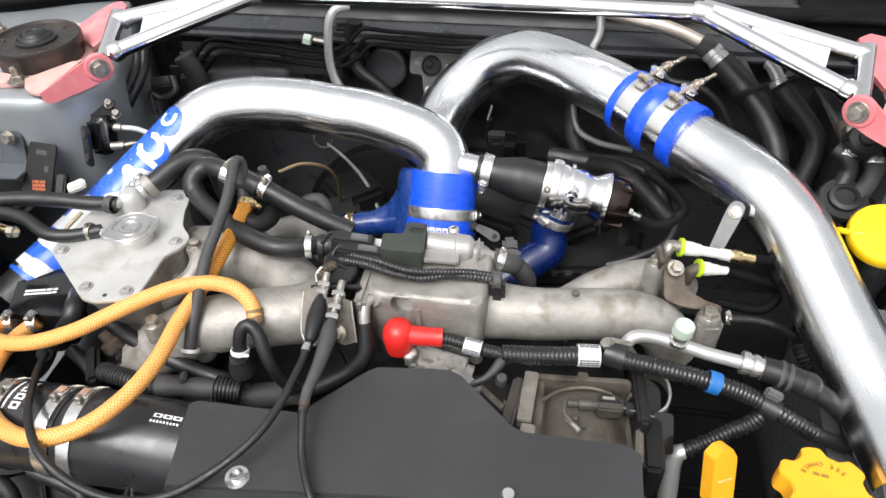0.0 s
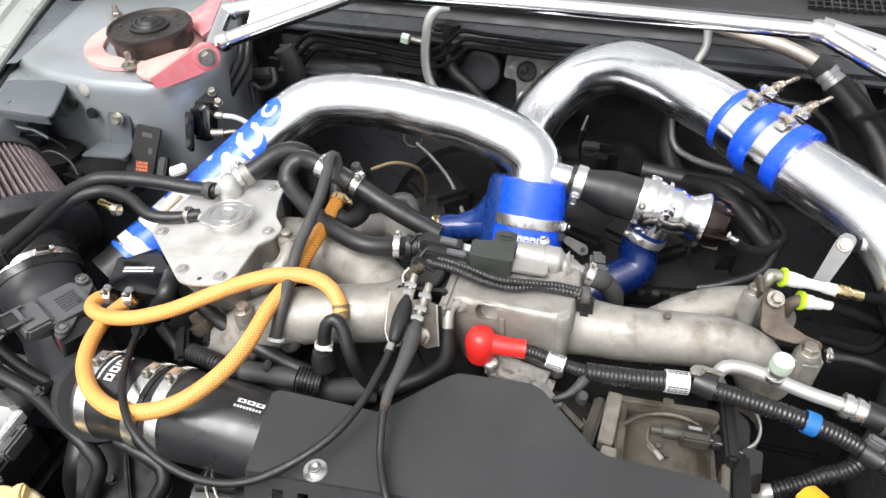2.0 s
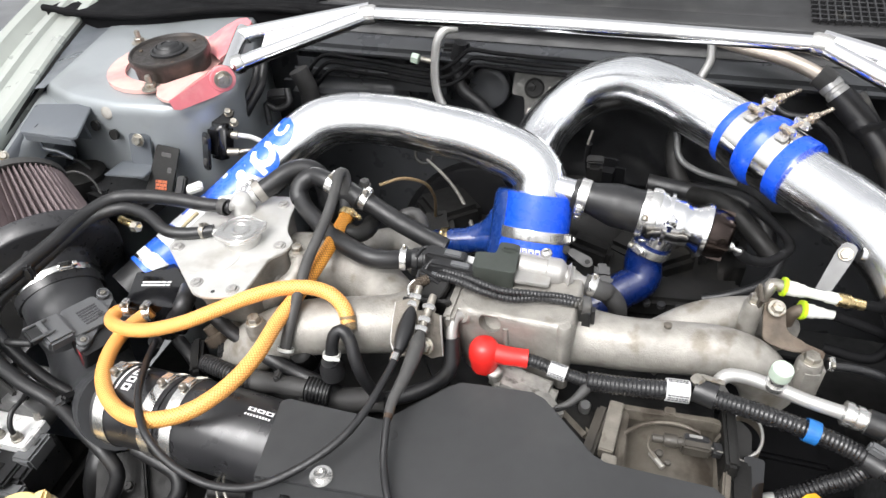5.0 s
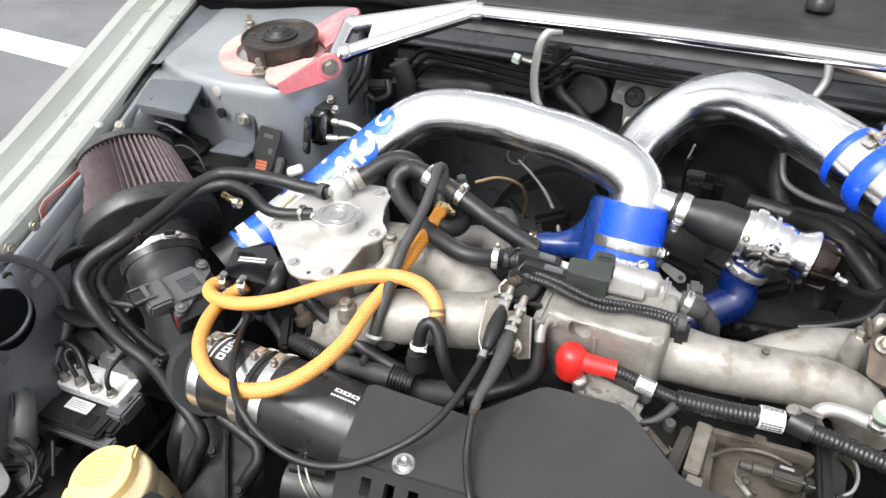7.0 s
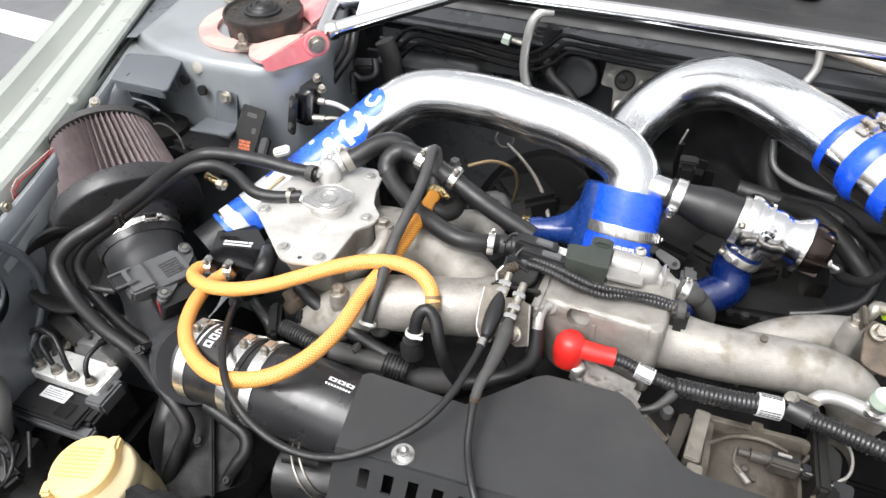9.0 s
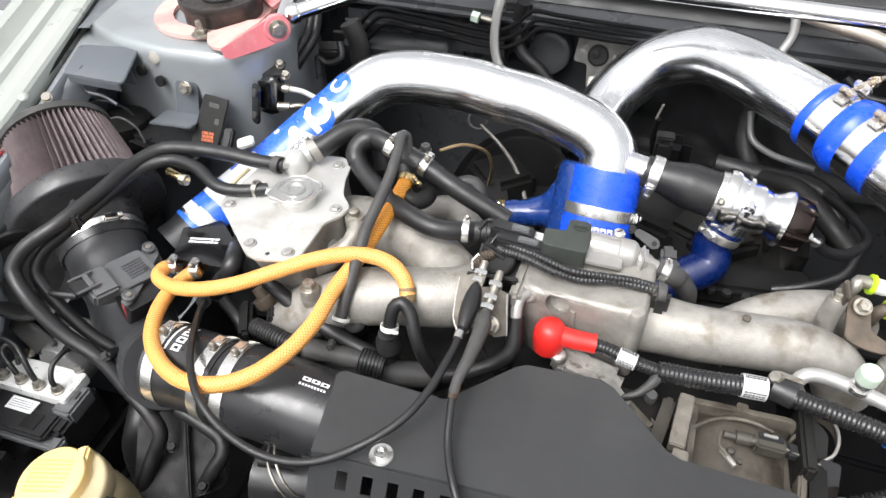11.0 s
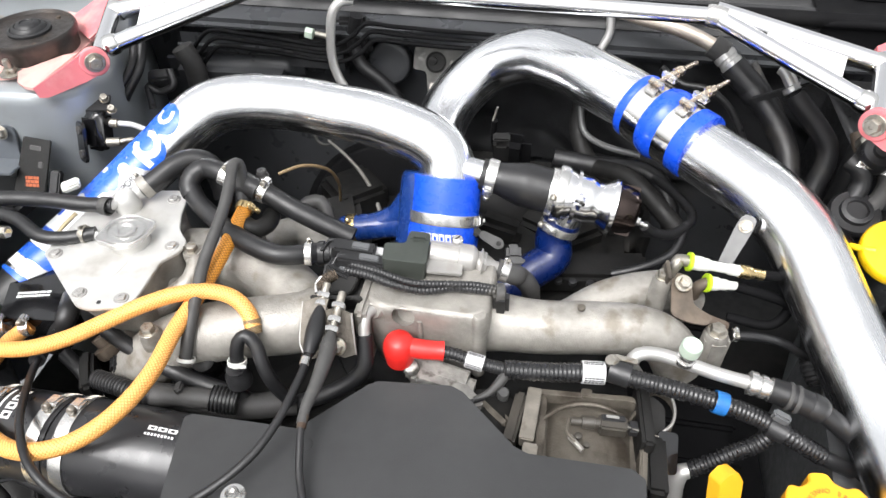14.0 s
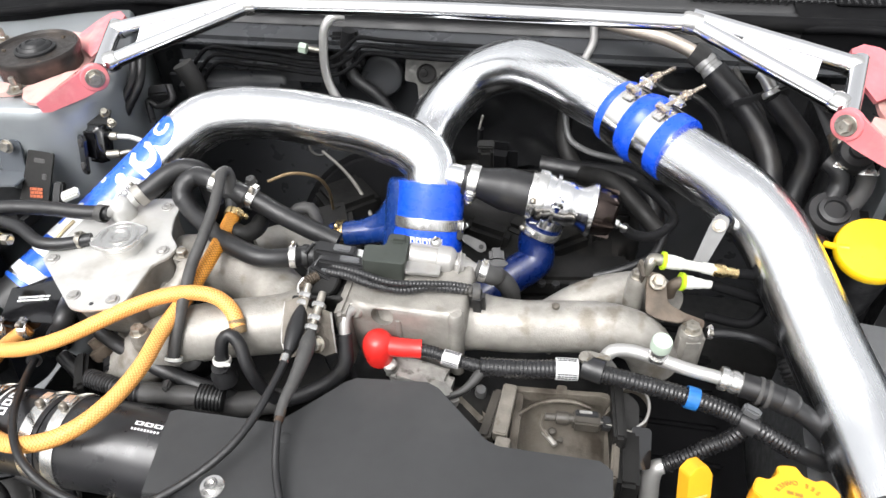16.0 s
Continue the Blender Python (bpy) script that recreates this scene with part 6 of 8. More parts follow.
bolt(tank, (-0.266, 0.528, 0.762), (0, 0, 1), 0.0075, 0.008, 1.4)
part("support_leg", box(pose(*(-0.281, 0.458, 0.72), 0, 0, 10), (0.03, 0.03, 0.09), 0.008), CAST, tank)
part("stay", sweep(spline([(-0.245, 0.500, 0.778), (-0.240, 0.488, 0.776), (-0.241, 0.474, 0.770), (-0.254, 0.460, 0.758), (-0.272, 0.450, 0.742), (-0.280, 0.444, 0.715)], 0.005), lambda q: 0.0095 - 0.02 * min(q, 0.08) + 0.004 * min(1, max(0, q - 0.03) / 0.03), 16), CAST, tank, "cast stay under the lid")
part("stay_boss", lathe([(0.0105, -0.016), (0.0110, 0.0), (0.0100, 0.003), (0.0080, 0.0035)], pose(-0.246, 0.499, 0.783), 22), CAST, tank)
part("stay_bolt", lathe([(0.0088, 0), (0.0088, 0.0012), (0.0066, 0.0014), (0.0066, 0.0062), (0.0054, 0.0074), (0.001, 0.0074)], pose(-0.246, 0.499, 0.7862, 0, 0, 12), 6), ZINC, tank)

# ---- coolant hoses ----
ha, la = nut_hose("coolant_hose", [(-0.347, 0.532, 0.806), (-0.374, 0.527, 0.808), (-0.416, 0.523, 0.812), (-0.461, 0.516, 0.814), (-0.49, 0.507, 0.813), (-0.508, 0.474, 0.81), (-0.515, 0.42, 0.806), (-0.527, 0.37, 0.8), (-0.551, 0.34, 0.785), (-0.558, 0.323, 0.768), (-0.534, 0.308, 0.745), (-0.499, 0.301, 0.712), (-0.46, 0.299, 0.688), (-0.43, 0.29, 0.66), (-0.4, 0.28, 0.64), (-0.387, 0.272, 0.625), (-0.393, 0.255, 0.6), (-0.403, 0.226, 0.56), (-0.423, 0.215, 0.5)], 0.0082, RUBBER, "long black rubber coolant hose over the intake", group="twin coolant hoses")
band(ha, (-0.353, 0.529, 0.807), (1, -0.1, 0), 0.0088, 0.009, RUBBERGREY, "crimp_ring", 0.0014)
hb, lb = nut_hose("coolant_hose", [(-0.35, 0.497, 0.797), (-0.376, 0.485, 0.797), (-0.401, 0.48, 0.8), (-0.44, 0.496, 0.806), (-0.477, 0.499, 0.806), (-0.503, 0.476, 0.803), (-0.514, 0.425, 0.797), (-0.526, 0.382, 0.787), (-0.546, 0.352, 0.77), (-0.55, 0.338, 0.752), (-0.528, 0.328, 0.725), (-0.493, 0.322, 0.692), (-0.462, 0.322, 0.672)], 0.0072, RUBBER, "black rubber overflow hose beside the coolant hose", group="twin coolant hoses")
clamp(hb, (-0.361, 0.493, 0.797), (1, 0, 0), 0.0080, 0.006, (0, 0.5, 1), size=0.4, material=ZINC)
for at, ax in (((-0.523, 0.392, 0.797), (0.7, 0.6, 0.0)), ((-0.457, 0.31, 0.685), (0.5, -0.3, -0.5))):
    part("hose_clip", box(frame_of(at, ax, (0.4, -0.6, 0)), (0.036, 0.02, 0.010), 0.003), PLASTIC, ha, "black plastic twin clip")
hc, lc = nut_hose("heater_return_hose", [(-0.329, 0.563, 0.806), (-0.316, 0.573, 0.812), (-0.301, 0.591, 0.82), (-0.285, 0.605, 0.822), (-0.268, 0.609, 0.815), (-0.261, 0.607, 0.795), (-0.256, 0.6, 0.775)], 0.0118, RUBBER, "curved black rubber hose from the coolant tank")
clamp(hc, (-0.326, 0.566, 0.808), Vector((-0.301, 0.591, 0.82)) - Vector((-0.329, 0.563, 0.806)), 0.012, 0.010, (0, 0.8, 0.4), material=CAST, size=0.6)
hd, ld = nut_hose("cross_hose", [(-0.273, 0.568, 0.802), (-0.278, 0.574, 0.808), (-0.276, 0.584, 0.816), (-0.264, 0.592, 0.822), (-0.245, 0.587, 0.823), (-0.215, 0.582, 0.812), (-0.195, 0.584, 0.802), (-0.16, 0.575, 0.79), (-0.126, 0.57, 0.777), (-0.093, 0.566, 0.765)], 0.0112, RUBBER, "black rubber hose crossing to the manifold with T-piece")
clamp(hd, (-0.236, 0.585, 0.82), Vector((-0.215, 0.582, 0.812)) - Vector((-0.245, 0.587, 0.823)), 0.0114, 0.010, (0.3, 0.2, 1), size=0.9)
clamp(hd, (-0.197, 0.584, 0.803), Vector((-0.16, 0.575, 0.79)) - Vector((-0.215, 0.582, 0.812)), 0.0114, 0.010, (0.3, 0.3, 1), size=0.9)
part("t_piece", sweep(spline([(-0.228, 0.585, 0.816), (-0.201, 0.581, 0.806)], 0.004), 0.0135, 16), PLASTIC, hd, "black plastic T-piece")
part("t_branch", sweep(spline([(-0.217, 0.581, 0.812), (-0.214, 0.568, 0.795)], 0.004), 0.009, 12), PLASTIC, hd)
bolt(hd, (-0.201, 0.599, 0.813), (0, 0, 1), 0.006, 0.008, 1.2, RUBBERGREY)
he, le = nut_hose("lower_hose", [(-0.279, 0.577, 0.808), (-0.266, 0.562, 0.8), (-0.245, 0.547, 0.795), (-0.215, 0.527, 0.792), (-0.186, 0.513, 0.79), (-0.155, 0.505, 0.788), (-0.129, 0.514, 0.784), (-0.111, 0.528, 0.778)], 0.0106, RUBBER, "black rubber hose behind the throttle")
clamp(he, (-0.125, 0.517, 0.783), (1, 0.2, -0.05), 0.0116, 0.007, (0, 0.8, 0.6), size=0.5)
part("end_fitting", lathe([(0.0122, 0), (0.0122, 0.006), (0.0105, 0.007), (0.0105, 0.012), (0.0122, 0.013), (0.0122, 0.02)], frame_of((-0.117, 0.523, 0.78), (1, 0.2, -0.05)), 16), PLASTIC, he)
hf, lf = nut_hose("breather_hose", [(-0.216, 0.574, 0.815), (-0.216, 0.583, 0.828), (-0.218, 0.585, 0.838), (-0.22, 0.578, 0.842), (-0.215, 0.557, 0.84), (-0.212, 0.527, 0.828), (-0.213, 0.495, 0.815), (-0.215, 0.468, 0.803), (-0.213, 0.44, 0.79), (-0.212, 0.416, 0.775), (-0.213, 0.4, 0.76), (-0.214, 0.388, 0.745)], 0.0060, RUBBERGREY, "greyed rubber breather hose standing over the manifold")
band(hf, (-0.213, 0.39, 0.748), Vector((-0.214, 0.388, 0.745)) - Vector((-0.213, 0.4, 0.76)), 0.0078, 0.0036, WHITEPL, "cable_tie", 0.0010, "white cable tie")
nut_hose("vacuum_hose", [(-0.315, 0.417, 0.74), (-0.281, 0.403, 0.735), (-0.247, 0.393, 0.728), (-0.203, 0.387, 0.715), (-0.167, 0.388, 0.7), (-0.152, 0.389, 0.68)], 0.0082, RUBBER, "black rubber vacuum hose under the braided hose")
hs, lsx = nut_hose("elbow_hose", [(-0.164, 0.395, 0.738), (-0.161, 0.395, 0.758), (-0.159, 0.401, 0.772), (-0.152, 0.405, 0.778), (-0.143, 0.402, 0.772), (-0.133, 0.39, 0.752), (-0.125, 0.387, 0.728), (-0.115, 0.391, 0.7)], 0.0066, RUBBER, "black rubber elbow hose on the manifold")
clamp(hs, (-0.162, 0.394, 0.75), (0, 0.4, 1), 0.0078, 0.005, (0.3, -1, 0), size=0.5, material=WHITEPL)
part("spigot_collar", lathe([(0.0125, -0.012), (0.0125, 0), (0.0095, 0.003), (0.0095, 0.01)], pose(*(-0.163, 0.39, 0.735)), 20), PLASTIC, hs)

# ---- orange braided hose ----
oh = thing("braided_boost_hose", (-0.303, 0.279, 0.735), "orange braided hose looping from the boost solenoid", "hose")
oa = spline([(-0.429, 0.408, 0.735), (-0.436, 0.4, 0.738), (-0.433, 0.386, 0.74), (-0.41, 0.375, 0.744), (-0.371, 0.374, 0.752), (-0.329, 0.384, 0.764), (-0.292, 0.399, 0.778), (-0.259, 0.417, 0.788), (-0.229, 0.433, 0.792), (-0.201, 0.443, 0.79), (-0.178, 0.443, 0.785), (-0.161, 0.434, 0.777), (-0.153, 0.423, 0.768)], 0.004)
ob_ = spline([(-0.401, 0.414, 0.735), (-0.409, 0.403, 0.732), (-0.411, 0.379, 0.735), (-0.402, 0.344, 0.74), (-0.384, 0.312, 0.743), (-0.352, 0.285, 0.748), (-0.314, 0.271, 0.754), (-0.281, 0.273, 0.76), (-0.254, 0.287, 0.765), (-0.233, 0.316, 0.77), (-0.222, 0.354, 0.774), (-0.222, 0.40, 0.776), (-0.216, 0.445, 0.781), (-0.212, 0.490, 0.787), (-0.210, 0.528, 0.793), (-0.208, 0.556, 0.800)], 0.004)
part("upper_length", sweep(oa, 0.0079, 20), ORANGE, oh)
cut = next(k for k, p in enumerate(ob_) if p.y > 0.43 and k > len(ob_) // 2)
part("lower_length", sweep(ob_[:cut + 1], 0.0079, 20), ORANGE, oh)
part("rising_length", sweep(ob_[cut:], 0.0079, 20), ORANGEDEEP, oh, "deeper orange length")
clamp(oh, (-0.429, 0.408, 0.735), (1, 0.3, 0), 0.0090, 0.009, (0, 0.2, 1), size=0.8)
clamp(oh, (-0.403, 0.411, 0.735), (1, 0.3, 0), 0.0090, 0.009, (0, 0.2, 1), size=0.8)
clamp(oh, (-0.208, 0.557, 0.8), Vector((-0.208, 0.556, 0.800)) - Vector((-0.210, 0.528, 0.793)), 0.0088, 0.008, (0.8, 0.3, 0.6), size=0.8, material=BRASS)
part("frayed_end", sweep(spline([(-0.156, 0.429, 0.773), (-0.152, 0.42, 0.763)], 0.004), lambda s: 0.0086 - 0.05 * s, 16), BRAIDTAN, oh)

# ---- boost solenoid ----
bs = thing("boost_solenoid", (-0.455, 0.473, 0.69), "glossy black boost control solenoid with printed lid", "solenoid")
q = [Vector(v) for v in ((-0.46, 0.469, 0.735), (-0.423, 0.492, 0.735), (-0.378, 0.456, 0.738), (-0.374, 0.421, 0.74), (-0.436, 0.414, 0.74))]
cq = sum(q, Vector()) / 5
part("case", plate(rounded([((v - cq).x, (v - cq).y) for v in q][::-1], 0.004), 0.045, pose(cq.x, cq.y, 0.738, -2), 0.003), GLOSS, bs)
bars(bs, pose(*(-0.419, 0.451, 0.739), 0, 0, 14), 0.036, 0.010, 2, PRINTWHITE, seed=4)
for at in ((-0.436, 0.418, 0.73), (-0.409, 0.422, 0.73)):
    part("port", sweep(spline([Vector(at) + Vector((0.012, 0.02, 0)), at], 0.004), 0.006, 12), BRASS, bs)
part("side_hose", sweep(spline([(-0.383, 0.46, 0.73), (-0.37, 0.432, 0.735), (-0.389, 0.426, 0.71), (-0.408, 0.43, 0.68)], 0.004), 0.011, 14), PLASTIC, bs)

# ---- air filter and airflow meter ----
fb, ft = Vector((-0.584, 0.452, 0.734)), Vector((-0.667, 0.516, 0.785))
fa_ = (ft - fb).normalized()
flt = thing("air_filter", fb - Vector((0, 0, 0.09)), "cone air filter with grey pleated cotton and black rubber base", "air filter")
LFt = (ft - fb).length
mfl = frame_of(fb, fa_)
pl = bmesh.new()
n = 124
rws = []
for h, r in ((0.012, 0.0785), (LFt * 0.35, 0.073), (LFt * 0.7, 0.067), (LFt, 0.061)):
    rws.append([pl.verts.new(mfl @ Vector(((r + (0.0022 if k % 2 else -0.0085)) * math.cos(2 * math.pi * k / n), (r + (0.0022 if k % 2 else -0.0085)) * math.sin(2 * math.pi * k / n), h))) for k in range(n)])
for a, b in zip(rws, rws[1:]):
    for k in range(n):
        pl.faces.new((a[k], a[(k + 1) % n], b[(k + 1) % n], b[k]))
part("pleated_element", pl, PLEAT, flt, "grey pleated cotton element", 20)
part("end_cap", lathe([(0.056, LFt - 0.004), (0.0655, LFt - 0.003), (0.066, LFt + 0.005), (0.059, LFt + 0.008), (0.03, LFt + 0.011), (0.002, LFt + 0.011)], mfl, 48), RUBBERGREY, flt)
part("base", lathe([(0.050, -0.055), (0.0535, -0.020), (0.058, -0.0145), (0.076, -0.0125), (0.079, -0.0095), (0.0875, -0.0085), (0.0905, -0.005), (0.0915, 0.010), (0.089, 0.016), (0.080, 0.018), (0.076, 0.014)], mfl, 56), MOUNTBLACK, flt, "thick black rubber base flange")
for q in (20, 140, 260):
    part("moulded_tab", box(mfl @ pose(0, 0, 0, 0, 0, q) @ pose(0.067, 0, -0.0140), (0.014, 0.020, 0.003), 0.001), MOUNTBLACK, flt)
clamp(flt, fb - fa_ * 0.040, fa_, 0.0512, 0.0095, (0.15, 0.3, 1), size=1.1, material=SHINY)

mt = thing("airflow_tube", (-0.514, 0.389, 0.62), "charcoal plastic airflow tube with sensor", "intake tube")
t0 = fb - fa_ * 0.03
tp = spline([t0, fb - fa_ * 0.075, (-0.525, 0.408, 0.662), (-0.494, 0.377, 0.64), (-0.448, 0.344, 0.642), (-0.395, 0.322, 0.675)], 0.006)
part("tube", sweep(tp, 0.0465, 36), AIRTUBE, mt)
MS = Vector((0.0245, 0.0045, 0.0))
sq = [Vector(v) + MS for v in ((-0.527, 0.377, 0.74), (-0.513, 0.415, 0.734), (-0.488, 0.408, 0.723), (-0.48, 0.394, 0.72), (-0.495, 0.355, 0.727))]
so = sum(sq, Vector()) / 5
sx_ = (sq[1] - sq[0]).normalized()
sn = sx_.cross(sq[1] - sq[4]).normalized()
sn = sn if sn.z > 0 else -sn
mpl = frame_of(so, sn, sx_)
inv = mpl.inverted()
sen = part("sensor", plate(rounded([tuple((inv @ v).to_2d()) for v in sq], 0.005), 0.010, mpl, 0.0014), PLASTICGREY, mt, "charcoal airflow sensor")
fq_ = [inv @ (Vector(v) + MS) for v in ((-0.514, 0.428, 0.735), (-0.503, 0.433, 0.731), (-0.494, 0.425, 0.727), (-0.478, 0.357, 0.72), (-0.48, 0.348, 0.722), (-0.488, 0.349, 0.725))]
part("sensor_flange", plate(rounded([tuple(v.to_2d()) for v in fq_], 0.004), 0.005, mpl @ pose(0, 0, -0.004), 0.001), PLASTICGREY, mt)
pq = [inv @ (Vector(v) + MS) for v in ((-0.526, 0.381, 0.739), (-0.508, 0.436, 0.733), (-0.461, 0.405, 0.713), (-0.458, 0.397, 0.712), (-0.475, 0.346, 0.72))]
part("sensor_pad", plate(rounded([tuple(v.to_2d()) for v in pq], 0.004), 0.036, mpl @ pose(0, 0, -0.009), 0.002), PLASTIC, mt, "black moulded sensor seat")
bars(sen, mpl @ pose(0.002, 0, 0.0001, 0, 0, 3), 0.024, 0.022, 6, PRINTDARK, seed=7)
part("moulded_dot", lathe([(0.0028, 0.0), (0.0026, 0.0006), (0.001, 0.0006)], frame_of(MS + Vector((-0.492, 0.397, 0.725)), sn), 12), PLASTIC, sen)
for at in (MS + Vector((-0.506, 0.423, 0.731)), MS + Vector((-0.485, 0.358, 0.723))):
    part("screw_seat", lathe([(0.0072, -0.004), (0.0072, 0.0012), (0.0058, 0.002), (0.0055, 0.001), (0.001, 0.001)], frame_of(at, sn), 20), PLASTICGREY, mt)
    bolt(mt, at, sn, 0.0034, 0.003, 0, ZINC, "screw")
plq = frame_of(MS + Vector((-0.516, 0.353, 0.733)), sn, sx_)
part("plug", box(plq, (0.030, 0.036, 0.018), 0.003), PLASTICGREY, mt, "charcoal wiring plug")
part("plug_latch", box(plq @ pose(-0.016, 0.004, 0.006), (0.022, 0.018, 0.010), 0.002), PLASTIC, mt)
for k in (-1, 1):
    part("latch_arm", box(plq @ pose(-0.014, 0.004 + 0.009 * k, 0.012), (0.026, 0.003, 0.003), 0.0008), PLASTICGREY, mt)
part("latch_bridge", box(plq @ pose(-0.010, 0.004, 0.013), (0.006, 0.018, 0.003), 0.0008), PLASTICGREY, mt)
part("plug_wires", sweep(spline([plq @ Vector((-0.024, 0.0, 0)), (-0.534, 0.33, 0.735), (-0.572, 0.346, 0.72), (-0.598, 0.347, 0.69)], 0.004), 0.0042, 10), PLASTIC, mt)
part("red_wire", sweep(spline([MS + Vector((-0.502, 0.358, 0.705)), MS + Vector((-0.496, 0.354, 0.697)), MS + Vector((-0.495, 0.351, 0.686))], 0.004), 0.0016, 8), PRINTRED, mt)

# ---- black silicone intake hose ----
ih = thing("intake_hose", (-0.318, 0.336, 0.64), "black silicone intake hose with bright clamps", "hose")
ip = spline([(-0.384, 0.313, 0.7), (-0.347, 0.314, 0.7), (-0.301, 0.312, 0.7), (-0.245, 0.313, 0.698), (-0.193, 0.315, 0.69), (-0.156, 0.317, 0.68)], 0.005)
tot = lengths(ip)[-1]
part("coupler", sweep(ip[:int(len(ip) * 0.36)], 0.0425, 40), SILBLACK, ih)
part("tube", sweep(ip[int(len(ip) * 0.34):], lambda s: 0.0415 + 0.003 * min(1, s / 0.02), 40), SILBLACK, ih)
for f, r in ((0.045, 0.0428), (0.30, 0.0428), (0.395, 0.0448)):
    at, d = along(ip, tot * f)
    clamp(ih, at, d, r, 0.0125, (0.25, 0.35, 1), size=1.0, slots=16)

def block_print(u, v, count, gap):
    """Hollow upright blocks in a row."""
    k = (v * count) % 1
    return 0.10 < u < 0.90 and k < gap and not (0.30 < u < 0.70 and 0.24 < k < gap - 0.22)


decal(ip, 0.0430, tot * 0.11, tot * 0.165, -36, 16, lambda u, v: block_print(u, v, 4, 0.78), ih, "print_shape", PRINTWHITE, (16, 72), "white printed shapes")
decal(ip, 0.0430, tot * 0.085, tot * 0.095, -36, 20, lambda u, v: v < 0.9, ih, "print_line", PRINTWHITE, (4, 40))
decal(ip, 0.0450, tot * 0.69, tot * 0.80, -10, -2.5, lambda u, v: block_print(v, 1 - u, 3, 0.86), ih, "print_shape", PRINTWHITE, (72, 16), "white printed shapes")
decal(ip, 0.0450, tot * 0.69, tot * 0.80, 0.5, 3.5, lambda u, v: (u * 9) % 1 < 0.6, ih, "print_bars", PRINTWHITE, (72, 4))

# ---- brake hydraulic unit ----
ab_ = thing("brake_hydraulic_unit", (-0.607, 0.273, 0.52), "anti-lock brake unit with silver block and bent brake lines", "brake unit")
u0, u1, u2 = Vector((-0.612, 0.265, 0.625)), Vector((-0.514, 0.27, 0.625)), Vector((-0.521, 0.309, 0.625))
ux = (u1 - u0).normalized()
ud = (u2 - u1).length
mab = frame_of((u0 + u2) / 2, (0, 0, 1), ux)
# colour set brighter to make up for little light reaching the block
part("valve_block", box(mab @ pose(0, 0, -0.008), ((u1 - u0).length, ud, 0.016), 0.0015), BRIGHTALU, ab_, "bright machined block")
part("control_box", box(mab @ pose(0.0, -0.018, -0.046), (0.120, 0.066, 0.056), 0.004), PLASTIC, ab_)
part("control_lid", box(mab @ pose(-0.004, -0.046, -0.018), (0.104, 0.034, 0.010), 0.003), PLASTIC, ab_)
part("box_rim", box(mab @ pose(0.0, -0.056, -0.032), (0.126, 0.018, 0.012), 0.003), PLASTICGREY, ab_)
part("lid_well", box(mab @ pose(0.022, -0.046, -0.0125), (0.020, 0.020, 0.0012), 0.0004), BLOCK, ab_)
mlb = frame_of((-0.568, 0.255, 0.613), (0, 0, 1), ux)
part("label", box(mlb, (0.036, 0.016, 0.0012), 0), WHITEVINYL, ab_, "white printed label")
bars(ab_, mlb @ pose(0, 0, 0.0006), 0.030, 0.011, 4, RUBBERGREY, seed=9, fill=0.16)
mcn = frame_of((-0.518, 0.278, 0.606), (0, 0, 1), ux)
part("connector", box(mcn, (0.026, 0.040, 0.022), 0.003), PLASTICGREY, ab_, "charcoal wiring connector")
for k in (-1, 1):
    part("connector_slot", box(mcn @ pose(0.006 * k, 0.006, 0.011), (0.0025, 0.010, 0.001), 0), BLOCK, ab_)
part("motor", lathe([(0.030, 0), (0.032, 0.003), (0.032, 0.05), (0.028, 0.056)], mab @ pose(0.014, ud / 2, -0.004, -90, 0, 0), 28), STRAP, ab_, "grey pump motor can")
part("mount", box(mab @ pose(0, 0.0, -0.12), (0.13, 0.10, 0.08), 0.01), BLOCK, ab_)
for at in ((-0.609, 0.246, 0.598), (-0.555, 0.248, 0.598)):
    bolt(ab_, at, (-0.2, -0.9, 0.4), 0.004, 0.006, 1.3)
for ln_ in ([(-0.606, 0.274, 0.628), (-0.615, 0.277, 0.642), (-0.624, 0.285, 0.655), (-0.618, 0.293, 0.664), (-0.606, 0.297, 0.662), (-0.599, 0.296, 0.65), (-0.605, 0.294, 0.625)],
            [(-0.582, 0.276, 0.628), (-0.592, 0.28, 0.645), (-0.605, 0.287, 0.655), (-0.604, 0.294, 0.66), (-0.596, 0.299, 0.655), (-0.601, 0.302, 0.63)],
            [(-0.556, 0.276, 0.628), (-0.563, 0.28, 0.648), (-0.571, 0.286, 0.66), (-0.587, 0.294, 0.668), (-0.609, 0.294, 0.67), (-0.622, 0.287, 0.66), (-0.635, 0.283, 0.635)],
            [(-0.531, 0.278, 0.628), (-0.533, 0.28, 0.645), (-0.536, 0.291, 0.655), (-0.535, 0.305, 0.658), (-0.537, 0.319, 0.655), (-0.547, 0.338, 0.645)]):
    part("line_nut", lathe([(0.0068, 0), (0.0068, 0.003), (0.0052, 0.0035), (0.0052, 0.009), (0.0035, 0.011)], pose(ln_[0][0], ln_[0][1], 0.625), 12), ZINC, ab_)
    part("brake_line", sweep(spline(ln_, 0.004), 0.0031, 10), PLASTIC, ab_, "bent black brake line")
part("line_sleeve", sweep(spline([(-0.536, 0.314, 0.656), (-0.544, 0.333, 0.648)], 0.004), 0.0046, 12), RUBBER, ab_)
part("rear_fitting", sweep(spline([(-0.6, 0.308, 0.628), (-0.594, 0.318, 0.64), (-0.601, 0.334, 0.64), (-0.622, 0.344, 0.63)], 0.004), 0.0036, 10), ZINC, ab_)
